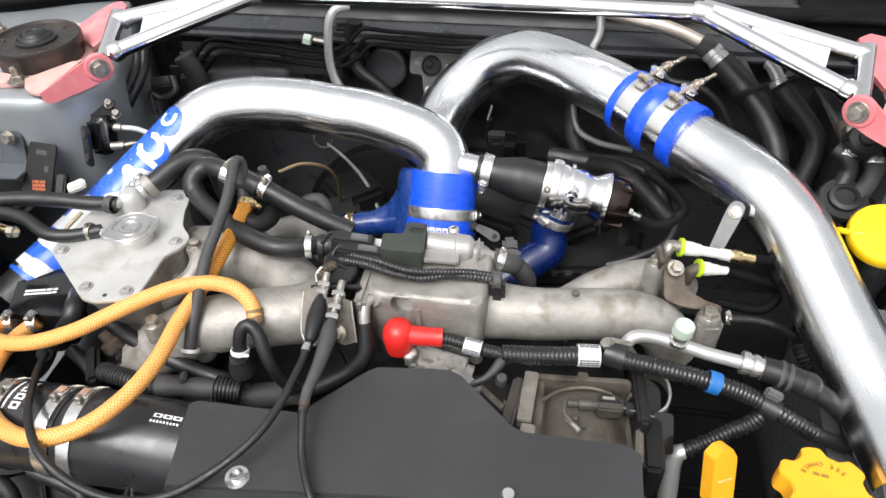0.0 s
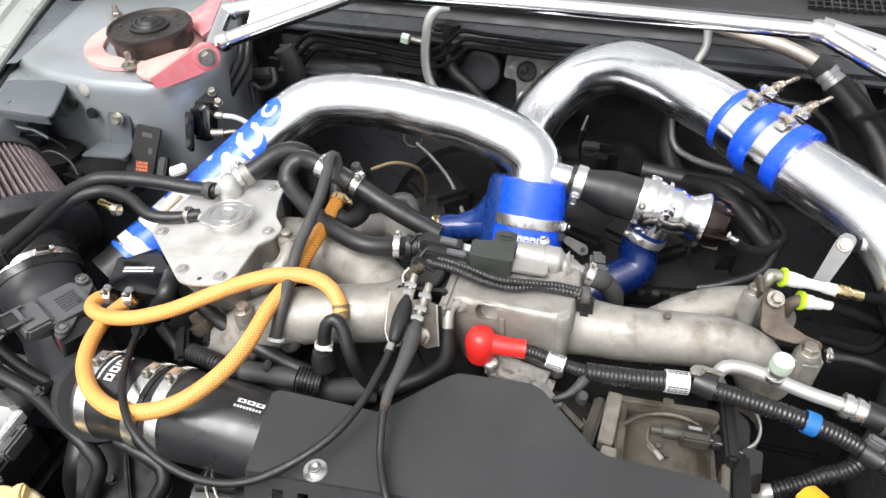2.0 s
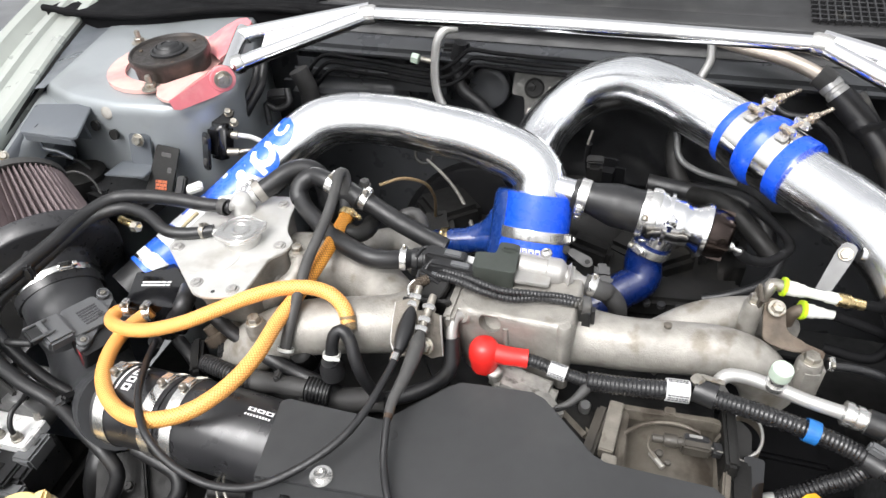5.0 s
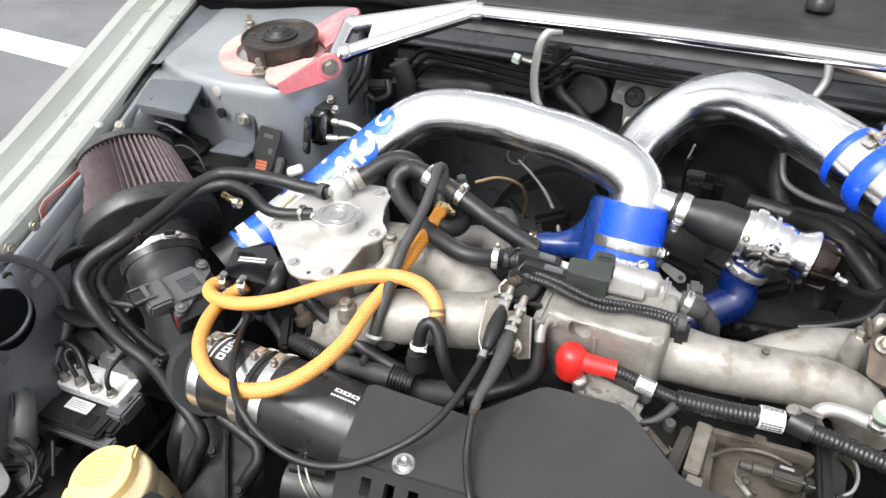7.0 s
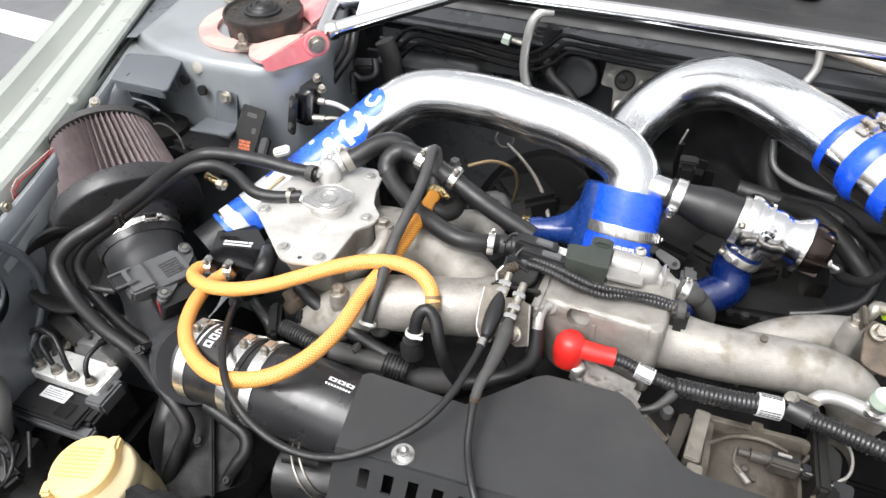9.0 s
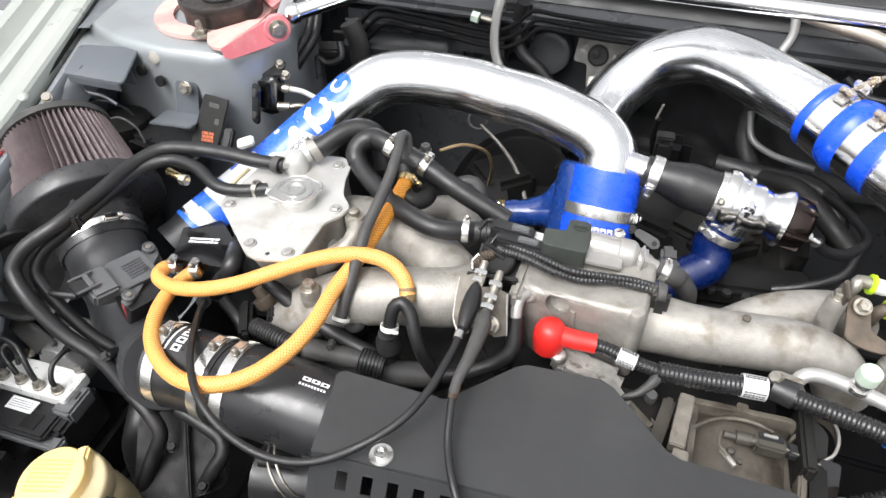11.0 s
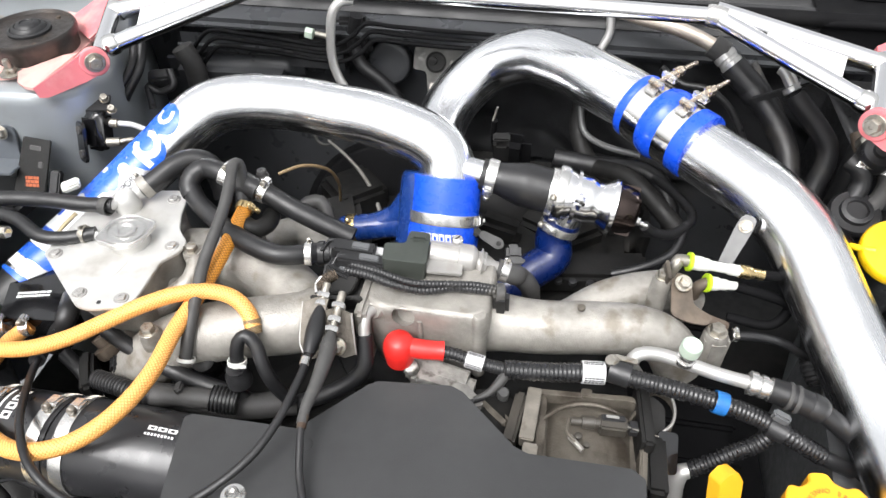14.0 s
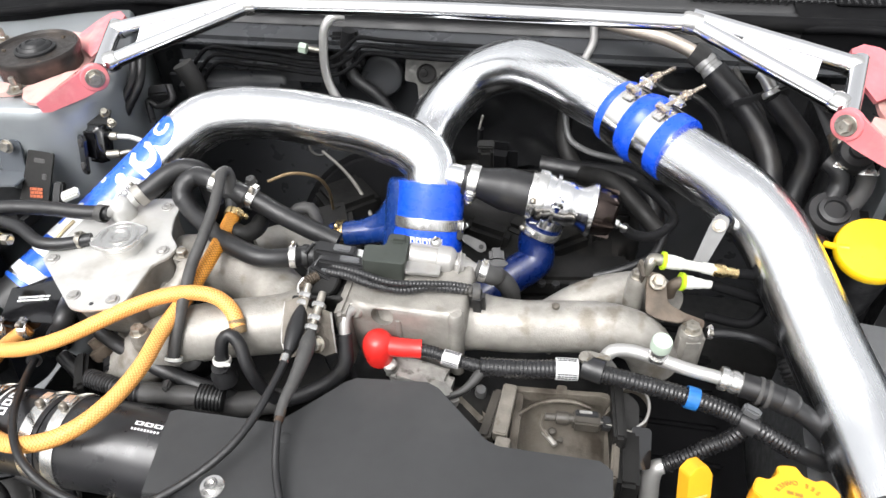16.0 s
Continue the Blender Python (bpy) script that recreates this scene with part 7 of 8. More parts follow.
part("fitting_nut", lathe([(0.0065, -0.004), (0.0065, 0.006)], frame_of((-0.6, 0.31, 0.63), (0.2, 0.5, 0.8)), 6), ZINC, ab_)
bolt(ab_, (-0.529, 0.311, 0.626), (0, 0, 1), 0.0052, 0.008, 1.3, CAST)

# ---- power steering reservoir ----
rs = thing("fluid_reservoir", (-0.53, 0.223, 0.48), "yellowed fluid reservoir with pale yellow cap", "reservoir")
mr = pose(*(-0.446, 0.184, 0.645), 6, -6, 0)
part("bottle", lathe([(0.030, -0.17), (0.046, -0.16), (0.046, -0.05), (0.040, -0.03), (0.030, -0.024)], mr @ pose(0.016, -0.006, 0), 36), CREAM, rs)
part("collar", lathe([(0.044, -0.034), (0.046, -0.030), (0.046, -0.016), (0.042, -0.012)], mr @ pose(0.010, -0.004, 0), 40), CREAM, rs)
pcap = part("cap", lathe([(0.034, -0.026), (0.0355, -0.022), (0.0355, -0.003), (0.033, 0.0), (0.002, 0.001)], mr, 48), YELLOWPALE, rs, "pale yellow screw cap")
part("grip_tab", box(mr @ pose(0.014, 0.030, -0.008, 0, 0, 25), (0.014, 0.022, 0.014), 0.003), YELLOWPALE, pcap)
part("grip_tab", box(mr @ pose(-0.020, -0.030, -0.008, 0, 0, 25), (0.014, 0.018, 0.014), 0.003), YELLOWPALE, pcap)
bars(pcap, mr @ pose(-0.003, 0.002, 0.0012, 0, 0, 14), 0.044, 0.036, 8, PRINTFAINT, seed=12, fill=0.45)

# ---- caps on the other side ----
oc = thing("oil_filler_cap", (0.368, 0.345, 0.69), "yellow ribbed oil filler cap with moulded lettering", "oil cap")
mo = pose(*(0.375, 0.342, 0.728), -4, 3, 0)
oo = []
for k in range(96):
    a = 2 * math.pi * k / 96
    r = 0.0350 + 0.0042 * math.tanh(3 * (math.cos(6 * (a - radians(98))) + 0.15))
    oo.append((r * math.cos(a), r * math.sin(a)))
part("knob", plate(oo, 0.022, mo, 0.0016), YELLOW, oc)
part("seat", lathe([(0.03, -0.08), (0.03, -0.02)], mo, 30), BLOCK, oc)


lt = None
for i, ch in enumerate("SEE OWNER"):
    if ch == " ":
        continue
    a = 43 + i * 13
    b2 = letters(ch, mo @ pose(0, 0, 0, 0, 0, a) @ pose(0.0215, 0, 0.0004, 0, 0, 90), 0.0062)
    if lt is None:
        lt = b2
    else:
        me = bpy.data.meshes.new("tmp")
        b2.to_mesh(me)
        b2.free()
        lt.from_mesh(me)
        bpy.data.meshes.remove(me)
part("lettering", lt, CREAMDARK, oc, "moulded lettering", 30)
bars(oc, mo @ pose(-0.004, 0.010, 0.0002, 0, 0, 172), 0.014, 0.005, 1, CREAMDARK, seed=23)

dp = thing("dipstick_handle", (0.33, 0.417, 0.6), "yellow plastic oil dipstick handle", "dipstick")
md = frame_of((0.299, 0.355, 0.705), (0.48, -0.78, 0.40), (0.1, 0.1, 1))
part("grip", plate(rounded([(-0.030, -0.012), (0.014, -0.0125), (0.025, -0.006), (0.025, 0.004), (0.018, 0.0125), (-0.030, 0.0135)], 0.0025), 0.015, md, 0.0018), YELLOW, dp)
bars(dp, md @ pose(-0.006, 0, 0.0002, 0, 0, 90), 0.016, 0.003, 1, YELLOWPALE, seed=15)
part("stem", sweep(spline([md @ Vector((-0.022, 0, -0.005)), md @ Vector((-0.08, 0, -0.004))], 0.008), 0.006, 12), YELLOW, dp)

wc = thing("washer_filler", (0.47, 0.62, 0.70), "bright yellow washer filler cap with tether", "filler cap")
mw = frame_of((0.474, 0.61, 0.79), (-0.1, -0.35, 0.95), (0, 1, 0))
part("lid", lathe([(0.036, -0.012), (0.037, -0.008), (0.037, -0.002), (0.035, 0.001), (0.002, 0.003)], mw, 44), YELLOWBRIGHT, wc)
part("tether", sweep(spline([(0.451, 0.61, 0.787), (0.441, 0.613, 0.785), (0.432, 0.622, 0.78)], 0.004), 0.0038, 10), YELLOWBRIGHT, wc)
part("filler_neck", lathe([(0.03, -0.12), (0.03, -0.012)], mw, 28), PLASTIC, wc)
part("tether_pin", lathe([(0.007, -0.006), (0.008, 0), (0.008, 0.004), (0.004, 0.007)], pose(*(0.429, 0.628, 0.778)), 14), BRONZE, wc)

# ---- fuel quick connectors ----
fq = thing("fuel_connectors", (0.28, 0.56, 0.74), "white fuel line quick connectors with lime rings", "fuel line")
g0, g1 = Vector((0.263, 0.563, 0.787)), Vector((0.315, 0.567, 0.778))
gd = (g1 - g0).normalized()
mg = frame_of(g0, gd)
part("connector", lathe([(0.0055, -0.002), (0.0076, 0.0), (0.0076, 0.012), (0.0068, 0.013), (0.0068, 0.018), (0.0052, 0.022), (0.0050, 0.040), (0.0060, 0.041), (0.0060, (g1 - g0).length)], mg, 20), WHITEPL, fq)
part("lock_ring", lathe([(0.0072, -0.0025), (0.0098, -0.002), (0.0098, 0.001), (0.0072, 0.0018)], mg, 24), LIME, fq, "lime green locking ring")
part("brass_end", lathe([(0.0062, 0), (0.0072, 0.002), (0.0072, 0.012), (0.0056, 0.014), (0.0056, 0.026), (0.004, 0.027)], frame_of(g1 - gd * 0.002, gd), 12), BRASS, fq, "brass fitting")
part("steel_line", sweep(spline([g0, g0 - gd * 0.012, (0.25, 0.559, 0.787), (0.246, 0.557, 0.775), (0.251, 0.559, 0.755)], 0.004), 0.0062, 12), ZINC, fq)
k0, k1 = Vector((0.285, 0.558, 0.765)), Vector((0.319, 0.565, 0.758))
kd = (k1 - k0).normalized()
mk = frame_of(k0, kd)
part("connector", lathe([(0.0055, -0.002), (0.0074, 0.0), (0.0074, 0.011), (0.0060, 0.013), (0.0060, 0.020), (0.0048, 0.023), (0.0046, (k1 - k0).length)], mk, 20), WHITEPL, fq)
part("lock_ring", lathe([(0.0075, -0.003), (0.0098, -0.002), (0.0098, 0.001), (0.0075, 0.002)], mk, 24), LIME, fq, "lime green locking ring")
part("steel_line", sweep(spline([k0, (0.277, 0.555, 0.762), (0.275, 0.557, 0.745)], 0.004), 0.0062, 12), RUST, fq)
# both hoses in cowl black, their shade below the connectors in the colour
part("fuel_hose", sweep(spline([k1 - kd * 0.004, (0.343, 0.566, 0.75), (0.378, 0.571, 0.73), (0.366, 0.562, 0.71), (0.321, 0.57, 0.705)], 0.005), 0.0055, 12), COWL, fq)
part("fuel_hose", sweep(spline([g1 + gd * 0.02, (0.355, 0.573, 0.77), (0.385, 0.586, 0.75), (0.404, 0.586, 0.71)], 0.005), 0.0055, 12), COWL, fq)
rk = thing("fuel_line_bracket", (0.27, 0.571, 0.72), "rusty steel bracket with bolt over the manifold", "bracket")
part("plate", plate(rounded([(-0.010, -0.024), (0.006, -0.030), (0.026, -0.032), (0.032, -0.022), (0.012, -0.012), (0.010, 0.018), (-0.010, 0.022)], 0.006), 0.004, frame_of((0.258, 0.54, 0.765), (0.05, -0.5, 0.85), (1, 0.05, 0)), 0.001), RUST, rk)
bolt(rk, (0.258, 0.543, 0.775), (0.05, -0.5, 0.85), 0.0062, 0.008, 1.4)
part("side_lug", box(pose(*(0.24, 0.551, 0.775), 20, 0, 10), (0.004, 0.020, 0.034), 0.001), DULL, rk)
part("arm", plate(rounded([(0, -0.007), (0.044, -0.014), (0.046, -0.003), (0, 0.005)], 0.004), 0.004, frame_of((0.267, 0.538, 0.742), (0.05, -0.5, 0.85), (1, -0.1, 0)), 0.001), RUST, rk)
mh = thing("sensor_hose", (0.355, 0.545, 0.7), "greyed hose end with clip beside the manifold", "hose")
part("tube", sweep(spline([(0.311, 0.517, 0.735), (0.338, 0.521, 0.733), (0.365, 0.524, 0.725), (0.398, 0.531, 0.7)], 0.005), 0.0046, 14), RUBBER, mh)
clamp(mh, (0.315, 0.518, 0.735), (1, 0, 0), 0.0056, 0.005, (0, 0, 1), size=0.6)
part("conduit", conduit([(0.413, 0.605, 0.7), (0.409, 0.563, 0.7), (0.405, 0.525, 0.69), (0.413, 0.512, 0.68)], 0.0105), PLASTIC, mh)


# ---- on the strut tower and apron ----
gb = thing("relay_cover", (-0.677, 0.627, 0.82), "grey folded sheet cover on the inner wing", "cover")
g = [Vector(v) for v in ((-0.692, 0.579, 0.838), (-0.712, 0.639, 0.846), (-0.631, 0.659, 0.842), (-0.604, 0.586, 0.834))]
gx = (g[3] - g[0]).normalized()
gn = gx.cross(g[1] - g[0]).normalized()
mgb = frame_of(g[0], gn, gx)
ginv = mgb.inverted()
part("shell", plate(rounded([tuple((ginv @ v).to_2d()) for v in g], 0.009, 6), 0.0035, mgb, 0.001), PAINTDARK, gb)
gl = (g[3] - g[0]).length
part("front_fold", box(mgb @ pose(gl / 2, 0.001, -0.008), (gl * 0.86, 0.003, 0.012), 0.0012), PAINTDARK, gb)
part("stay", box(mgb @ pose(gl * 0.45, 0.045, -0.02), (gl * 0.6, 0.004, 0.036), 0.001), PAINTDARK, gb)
for px in ((-0.676, 0.597, 0.838), (-0.646, 0.603, 0.836)):
    part("slot", box(frame_of(px, gn, gx), (0.0028, 0.009, 0.003), 0.0008), BLOCK, gb)
part("bent_rod", sweep(spline([(-0.691, 0.603, 0.815), (-0.689, 0.601, 0.8), (-0.667, 0.604, 0.795), (-0.648, 0.605, 0.785)], 0.004), 0.0026, 8), PAINTDARK, gb)
nut_hose("thin_wire", [(-0.71, 0.609, 0.8), (-0.699, 0.606, 0.785), (-0.67, 0.613, 0.78), (-0.656, 0.623, 0.765), (-0.646, 0.624, 0.75)], 0.0022, PLASTIC, "thin black wire under the relay cover", "wire", 0.004, 8)
nut_hose("thin_wire", [(-0.66, 0.584, 0.77), (-0.636, 0.591, 0.775), (-0.612, 0.589, 0.765), (-0.597, 0.58, 0.75)], 0.0018, RUBBERGREY, "thin black wire by the air filter", "wire", 0.004, 8)
lb_ = thing("tower_bracket", (-0.574, 0.637, 0.76), "grey steel L-bracket bolted to the strut tower", "bracket")
mbk = frame_of((-0.56, 0.64, 0.794), (0.05, -0.95, 0.3), (0, 0.3, 0.95))
part("upright", plate(rounded([(-0.03, -0.018), (0.02, -0.018), (0.02, 0.016), (-0.03, 0.016)], 0.008), 0.003, mbk, 0.0006), PAINTDARK, lb_)
part("shelf", box(pose(*(-0.563, 0.617, 0.772), -8, 0, 6), (0.06, 0.045, 0.003), 0.001), PAINTDARK, lb_)
bolt(lb_, (-0.553, 0.636, 0.809), (0.05, -0.95, 0.3), 0.0068, 0.007, 1.35)
fbk = thing("fuse_bracket", (-0.522, 0.624, 0.75), "black slotted bracket with orange label", "bracket")
mfb = frame_of((-0.518, 0.621, 0.772), (0.15, -0.8, 0.55), (0.1, 0.5, 0.85))
part("plate", plate(rounded([(-0.034, -0.018), (0.036, -0.020), (0.036, 0.014), (-0.034, 0.020)], 0.003), 0.003, mfb, 0.0006), BLOCK, fbk)
part("slot", box(mfb @ pose(0.024, -0.002, 0), (0.006, 0.014, 0.002), 0.0008), RUBBERGREY, fbk)
part("slot", box(mfb @ pose(0.004, -0.010, 0), (0.008, 0.006, 0.002), 0.0008), RUBBERGREY, fbk)
bars(fbk, mfb @ pose(-0.018, -0.002, 0.0005, 0, 0, 96), 0.017, 0.014, 3, PRINTORANGE, "label_bars", seed=3, fill=1.1)
part("side_post", box(mfb @ pose(-0.02, -0.028, -0.006), (0.04, 0.012, 0.012), 0.002), PLASTIC, fbk)
tr = thing("horn_tray", (-0.629, 0.649, 0.7), "black tray and horn below the strut tower", "tray")
part("tray", box(pose(*(-0.602, 0.619, 0.725), 0, 4, -8), (0.14, 0.06, 0.03), 0.008), PLASTIC, tr)
part("horn", lathe([(0.03, 0), (0.034, 0.006), (0.034, 0.03), (0.02, 0.036)], pose(*(-0.665, 0.62, 0.72)), 24), BLOCK, tr)
part("foot", box(pose(*(-0.766, 0.759, 0.6), 0, 0, 0), (0.05, 0.04, 0.24), 0.006), BLOCK, tr)
sb = thing("boost_sensor", (-0.474, 0.69, 0.77), "black boost sensor with pale vacuum lines", "sensor")
msb = frame_of((-0.456, 0.666, 0.8), (-0.15, -0.9, 0.35), (0.05, 0.4, 0.9))
part("case", box(msb @ pose(0, 0.0, -0.014), (0.050, 0.034, 0.03), 0.008, None, 3), GLOSS, sb)
part("face", plate(rounded([(-0.026, -0.012), (0.026, -0.012), (0.026, 0.010), (-0.026, 0.010)], 0.008), 0.004, frame_of((-0.464, 0.654, 0.792), (-0.55, -0.75, 0.3), (0.05, 0.4, 0.9)), 0.001), GLOSS, sb)
for k in (-0.015, 0.015):
    part("screw", lathe([(0.0055, 0), (0.0055, 0.002), (0.003, 0.0026)], frame_of((-0.464, 0.654, 0.792), (-0.55, -0.75, 0.3), (0.05, 0.4, 0.9)) @ pose(k, -0.001, 0), 14), RUBBERGREY, sb)
part("top_bracket", box(pose(*(-0.463, 0.696, 0.822), 20, 8, 20), (0.045, 0.026, 0.004), 0.001), PLASTIC, sb)
for a, b, c, mm in (((-0.445, 0.684, 0.803), (-0.428, 0.687, 0.802), (-0.397, 0.695, 0.79), LABEL), ((-0.438, 0.668, 0.785), (-0.422, 0.672, 0.785), (-0.399, 0.683, 0.78), ZINC)):
    part("fitting", sweep(spline([a, b], 0.003), 0.0058, 10), ZINC, sb)
    part("vacuum_line", sweep(spline([b, Vector(b).lerp(Vector(c), 0.5) + Vector((0, 0, 0.003)), c], 0.003), 0.0036, 10), mm, sb, "pale vacuum line")
for at in ((-0.447, 0.703, 0.825), (-0.436, 0.695, 0.815)):
    bolt(sb, at, (0.3, -0.4, 0.8), 0.005, 0.008, 1.2)
wcl = thing("white_clip", (-0.429, 0.572, 0.79), "small white plastic clip beside the pipe", "clip")
part("clip", box(pose(*(-0.419, 0.564, 0.8), 10, -10, 35), (0.020, 0.014, 0.008), 0.002), WHITEPL, wcl)
part("wire", sweep(spline([(-0.391, 0.525, 0.795), (-0.398, 0.508, 0.79), (-0.402, 0.494, 0.785)], 0.004), 0.0022, 8), CREAM, wcl)
cnf = thing("line_fitting", (-0.489, 0.511, 0.77), "small brass line fitting near the charge pipe", "fitting")
part("fitting", sweep(spline([(-0.49, 0.502, 0.785), (-0.462, 0.498, 0.78)], 0.003), 0.0048, 8), BRASS, cnf)
part("nut", lathe([(0.0068, -0.004), (0.0068, 0.004)], frame_of((-0.466, 0.498, 0.781), (1, 0, 0)), 6), ZINC, cnf)
# printed outline on the apron
rl = thing("apron_label", (-0.655, 0.386, 0.79), "red and white outlined label on the inner wing", "label")
def stroke(points, width, material, name):
    bm = bmesh.new()
    for (y0, z0), (y1, z1) in zip(points, points[1:]):
        p, q = Vector((-0.6675, y0, z0)), Vector((-0.6675, y1, z1))
        box(frame_of((p + q) / 2, (1, 0, 0.15), q - p), ((q - p).length + width * 0.6, width, 0.0010), 0, bm)
    return part(name, bm, material, rl)


stroke([(0.446, 0.816), (0.388, 0.808), (0.377, 0.801), (0.373, 0.787), (0.420, 0.745)], 0.0011, PINKPALE, "outline")
stroke([(0.446, 0.812), (0.390, 0.8035), (0.381, 0.798), (0.378, 0.790)], 0.0016, PRINTRED, "inner_line")
stroke([(0.378, 0.7875), (0.421, 0.749)], 0.0046, PRINTRED, "stripe")
for i, (at, ax) in enumerate((((-0.687, 0.541, 0.825), (0.6, -0.5, 0.6)), ((-0.652, 0.354, 0.797), (1, 0, 0.2)), ((-0.622, 0.302, 0.811), (1, 0, 0.2)))):
    bolt(car, at, ax, 0.0048, 0.005, 1.4)

wclp = thing("wing_clip", (-0.713, 0.53, 0.84), "small pale plastic clip pressed into the wing edge", "clip")
part("head", lathe([(0.0075, 0), (0.0075, 0.002), (0.005, 0.0045), (0.001, 0.005)], frame_of((-0.7135, 0.530, 0.826), (0.1, -0.1, 1)), 16), FENDER, wclp)

# ---- low in the front corner ----
lo = thing("radiator_hose", (-0.473, 0.3, 0.52), "thick black radiator hose behind the coolant hoses", "hose")
part("tube", sweep(spline([(-0.458, 0.338, 0.6), (-0.446, 0.294, 0.58), (-0.451, 0.279, 0.55), (-0.441, 0.265, 0.5)], 0.008), 0.018, 20), RUBBER, lo)
nut_hose("washer_hose", [(-0.377, 0.298, 0.64), (-0.345, 0.294, 0.63), (-0.324, 0.29, 0.62), (-0.318, 0.28, 0.61), (-0.325, 0.264, 0.595), (-0.334, 0.254, 0.575)], 0.0085, RUBBER, "black rubber hose below the intake")
fan = thing("radiator_shroud", (-0.376, 0.339, 0.4), "black plastic radiator fan shroud", "fan shroud")
part("panel", box(pose(-0.22, 0.14, 0.56, -20, 0, -4), (0.30, 0.05, 0.20), 0.015), PLASTIC, fan)
part("duct", sweep(spline([(-0.257, 0.266, 0.63), (-0.205, 0.274, 0.63), (-0.16, 0.289, 0.62)], 0.008), 0.03, 18), PLASTIC, fan)
part("rib", box(pose(-0.22, 0.165, 0.66, -20, 0, -4), (0.30, 0.02, 0.02), 0.006), PLASTIC, fan)
for at in ((-0.366, 0.264, 0.62), (-0.32, 0.244, 0.6), (-0.235, 0.269, 0.66)):
    bolt(fan, at, (0, -0.3, 1), 0.005, 0.006, 1.2, BLOCK)
for k in (0, 1):
    rp = [Vector(v) for v in ((-0.205, 0.272, 0.672), (-0.225, 0.258, 0.66))]
    part("clamp_wire", lathe([(0.0290, -0.0009), (0.0310, -0.0009), (0.0310, 0.0009), (0.0290, 0.0009)], frame_of(rp[0].lerp(rp[1], 0.4 + 0.3 * k), rp[1] - rp[0]), 24, cap=False), ZINC, fan)
part("catch", sweep(spline([(-0.242, 0.256, 0.68), (-0.225, 0.26, 0.68), (-0.209, 0.265, 0.675)], 0.004), 0.006, 10), BLOCK, fan)
gd_ = thing("splash_guard", (-0.422, 0.318, 0.46), "black ribbed plastic guard low beside the radiator", "guard")
part("panel", box(pose(-0.36, 0.24, 0.49, -24, 8, 10), (0.22, 0.20, 0.012), 0.004), PLASTIC, gd_)
for k in range(4):
    part("rib", box(pose(-0.36, 0.24, 0.49, -24, 8, 10) @ pose(-0.075 + 0.05 * k, 0, 0.010), (0.006, 0.19, 0.012), 0.002), PLASTIC, gd_)
part("side_panel", plate(rounded([(-0.055, -0.055), (0.045, -0.040), (0.055, 0.050), (-0.045, 0.055)], 0.012), 0.006, frame_of((-0.372, 0.272, 0.585), (0.25, -0.35, 0.9), (0.8, 0.5, 0)), 0.002), BLOCK, gd_, "near-black side panel")
part("panel_rib", box(frame_of((-0.362, 0.268, 0.589), (0.25, -0.35, 0.9), (0.5, -0.8, 0)), (0.09, 0.006, 0.008), 0.002), BLOCK, gd_)
part("corner", box(pose(-0.335, 0.20, 0.545, -30, 14, 24), (0.09, 0.08, 0.05), 0.012, None, 3), PLASTIC, gd_)
hl = thing("headlamp_housing", (-0.781, 0.253, 0.45), "black headlamp housing with wiring in the front corner", "headlamp")
part("housing", box(pose(-0.60, 0.16, 0.52, 0, 0, 12), (0.16, 0.14, 0.14), 0.03, None, 3), PLASTIC, hl)
part("duct", sweep(spline([(-0.648, 0.232, 0.648), (-0.622, 0.226, 0.650), (-0.603, 0.216, 0.645), (-0.592, 0.200, 0.630), (-0.590, 0.186, 0.605)], 0.005), lambda s: 0.011 + 0.004 * min(1, s / 0.06), 20), STRAP, hl, "pale grey plastic duct")
part("duct_mouth", lathe([(0.008, -0.004), (0.016, -0.004), (0.017, 0.002), (0.014, 0.004)], frame_of((-0.591, 0.190, 0.612), (0.05, -0.45, -0.85)), 22), STRAP, hl)
for k, pts in enumerate((((-0.640, 0.238, 0.668), (-0.612, 0.222, 0.670), (-0.597, 0.204, 0.655), (-0.588, 0.190, 0.632), (-0.580, 0.180, 0.610)),
                         ((-0.606, 0.187, 0.622), (-0.579, 0.184, 0.630), (-0.556, 0.181, 0.628), (-0.535, 0.167, 0.622), (-0.532, 0.150, 0.612), (-0.545, 0.138, 0.600)),
                         ((-0.600, 0.176, 0.615), (-0.575, 0.172, 0.622), (-0.552, 0.168, 0.620), (-0.540, 0.156, 0.610)),
                         ((-0.560, 0.205, 0.610), (-0.548, 0.190, 0.600), (-0.540, 0.178, 0.590)))):
    part("wire", sweep(spline(pts, 0.004), 0.0020 + 0.0006 * (k % 2), 8), PLASTIC, hl)
for at, turn, size in (((-0.586, 0.176, 0.590), 30, (0.044, 0.026, 0.026)), ((-0.556, 0.160, 0.592), -15, (0.036, 0.024, 0.022)), ((-0.610, 0.196, 0.585), 10, (0.030, 0.030, 0.028))):
    plug = part("plug", box(pose(*at, 8, 10, turn), size, 0.004), PLASTIC, hl)
    part("latch", box(pose(*at, 8, 10, turn) @ pose(size[0] * 0.1, 0, size[2] * 0.5), (size[0] * 0.5, size[1] * 0.4, 0.004), 0.001), PLASTICGREY, plug)
tabm = pose(-0.560, 0.137, 0.622, 4, 6, -24)
part("metal_tab", plate(rounded([(-0.030, -0.020), (0.014, -0.020), (0.016, 0.002), (0.004, 0.012), (-0.030, 0.010)], 0.006), 0.003, tabm, 0.0006), ALLOY, hl, "bright metal corner tab")
part("tab_hole", lathe([(0.0042, 0), (0.0042, 0.0006), (0.001, 0.0006)], tabm @ pose(0.001, -0.004, 0), 16), BLOCK, hl)
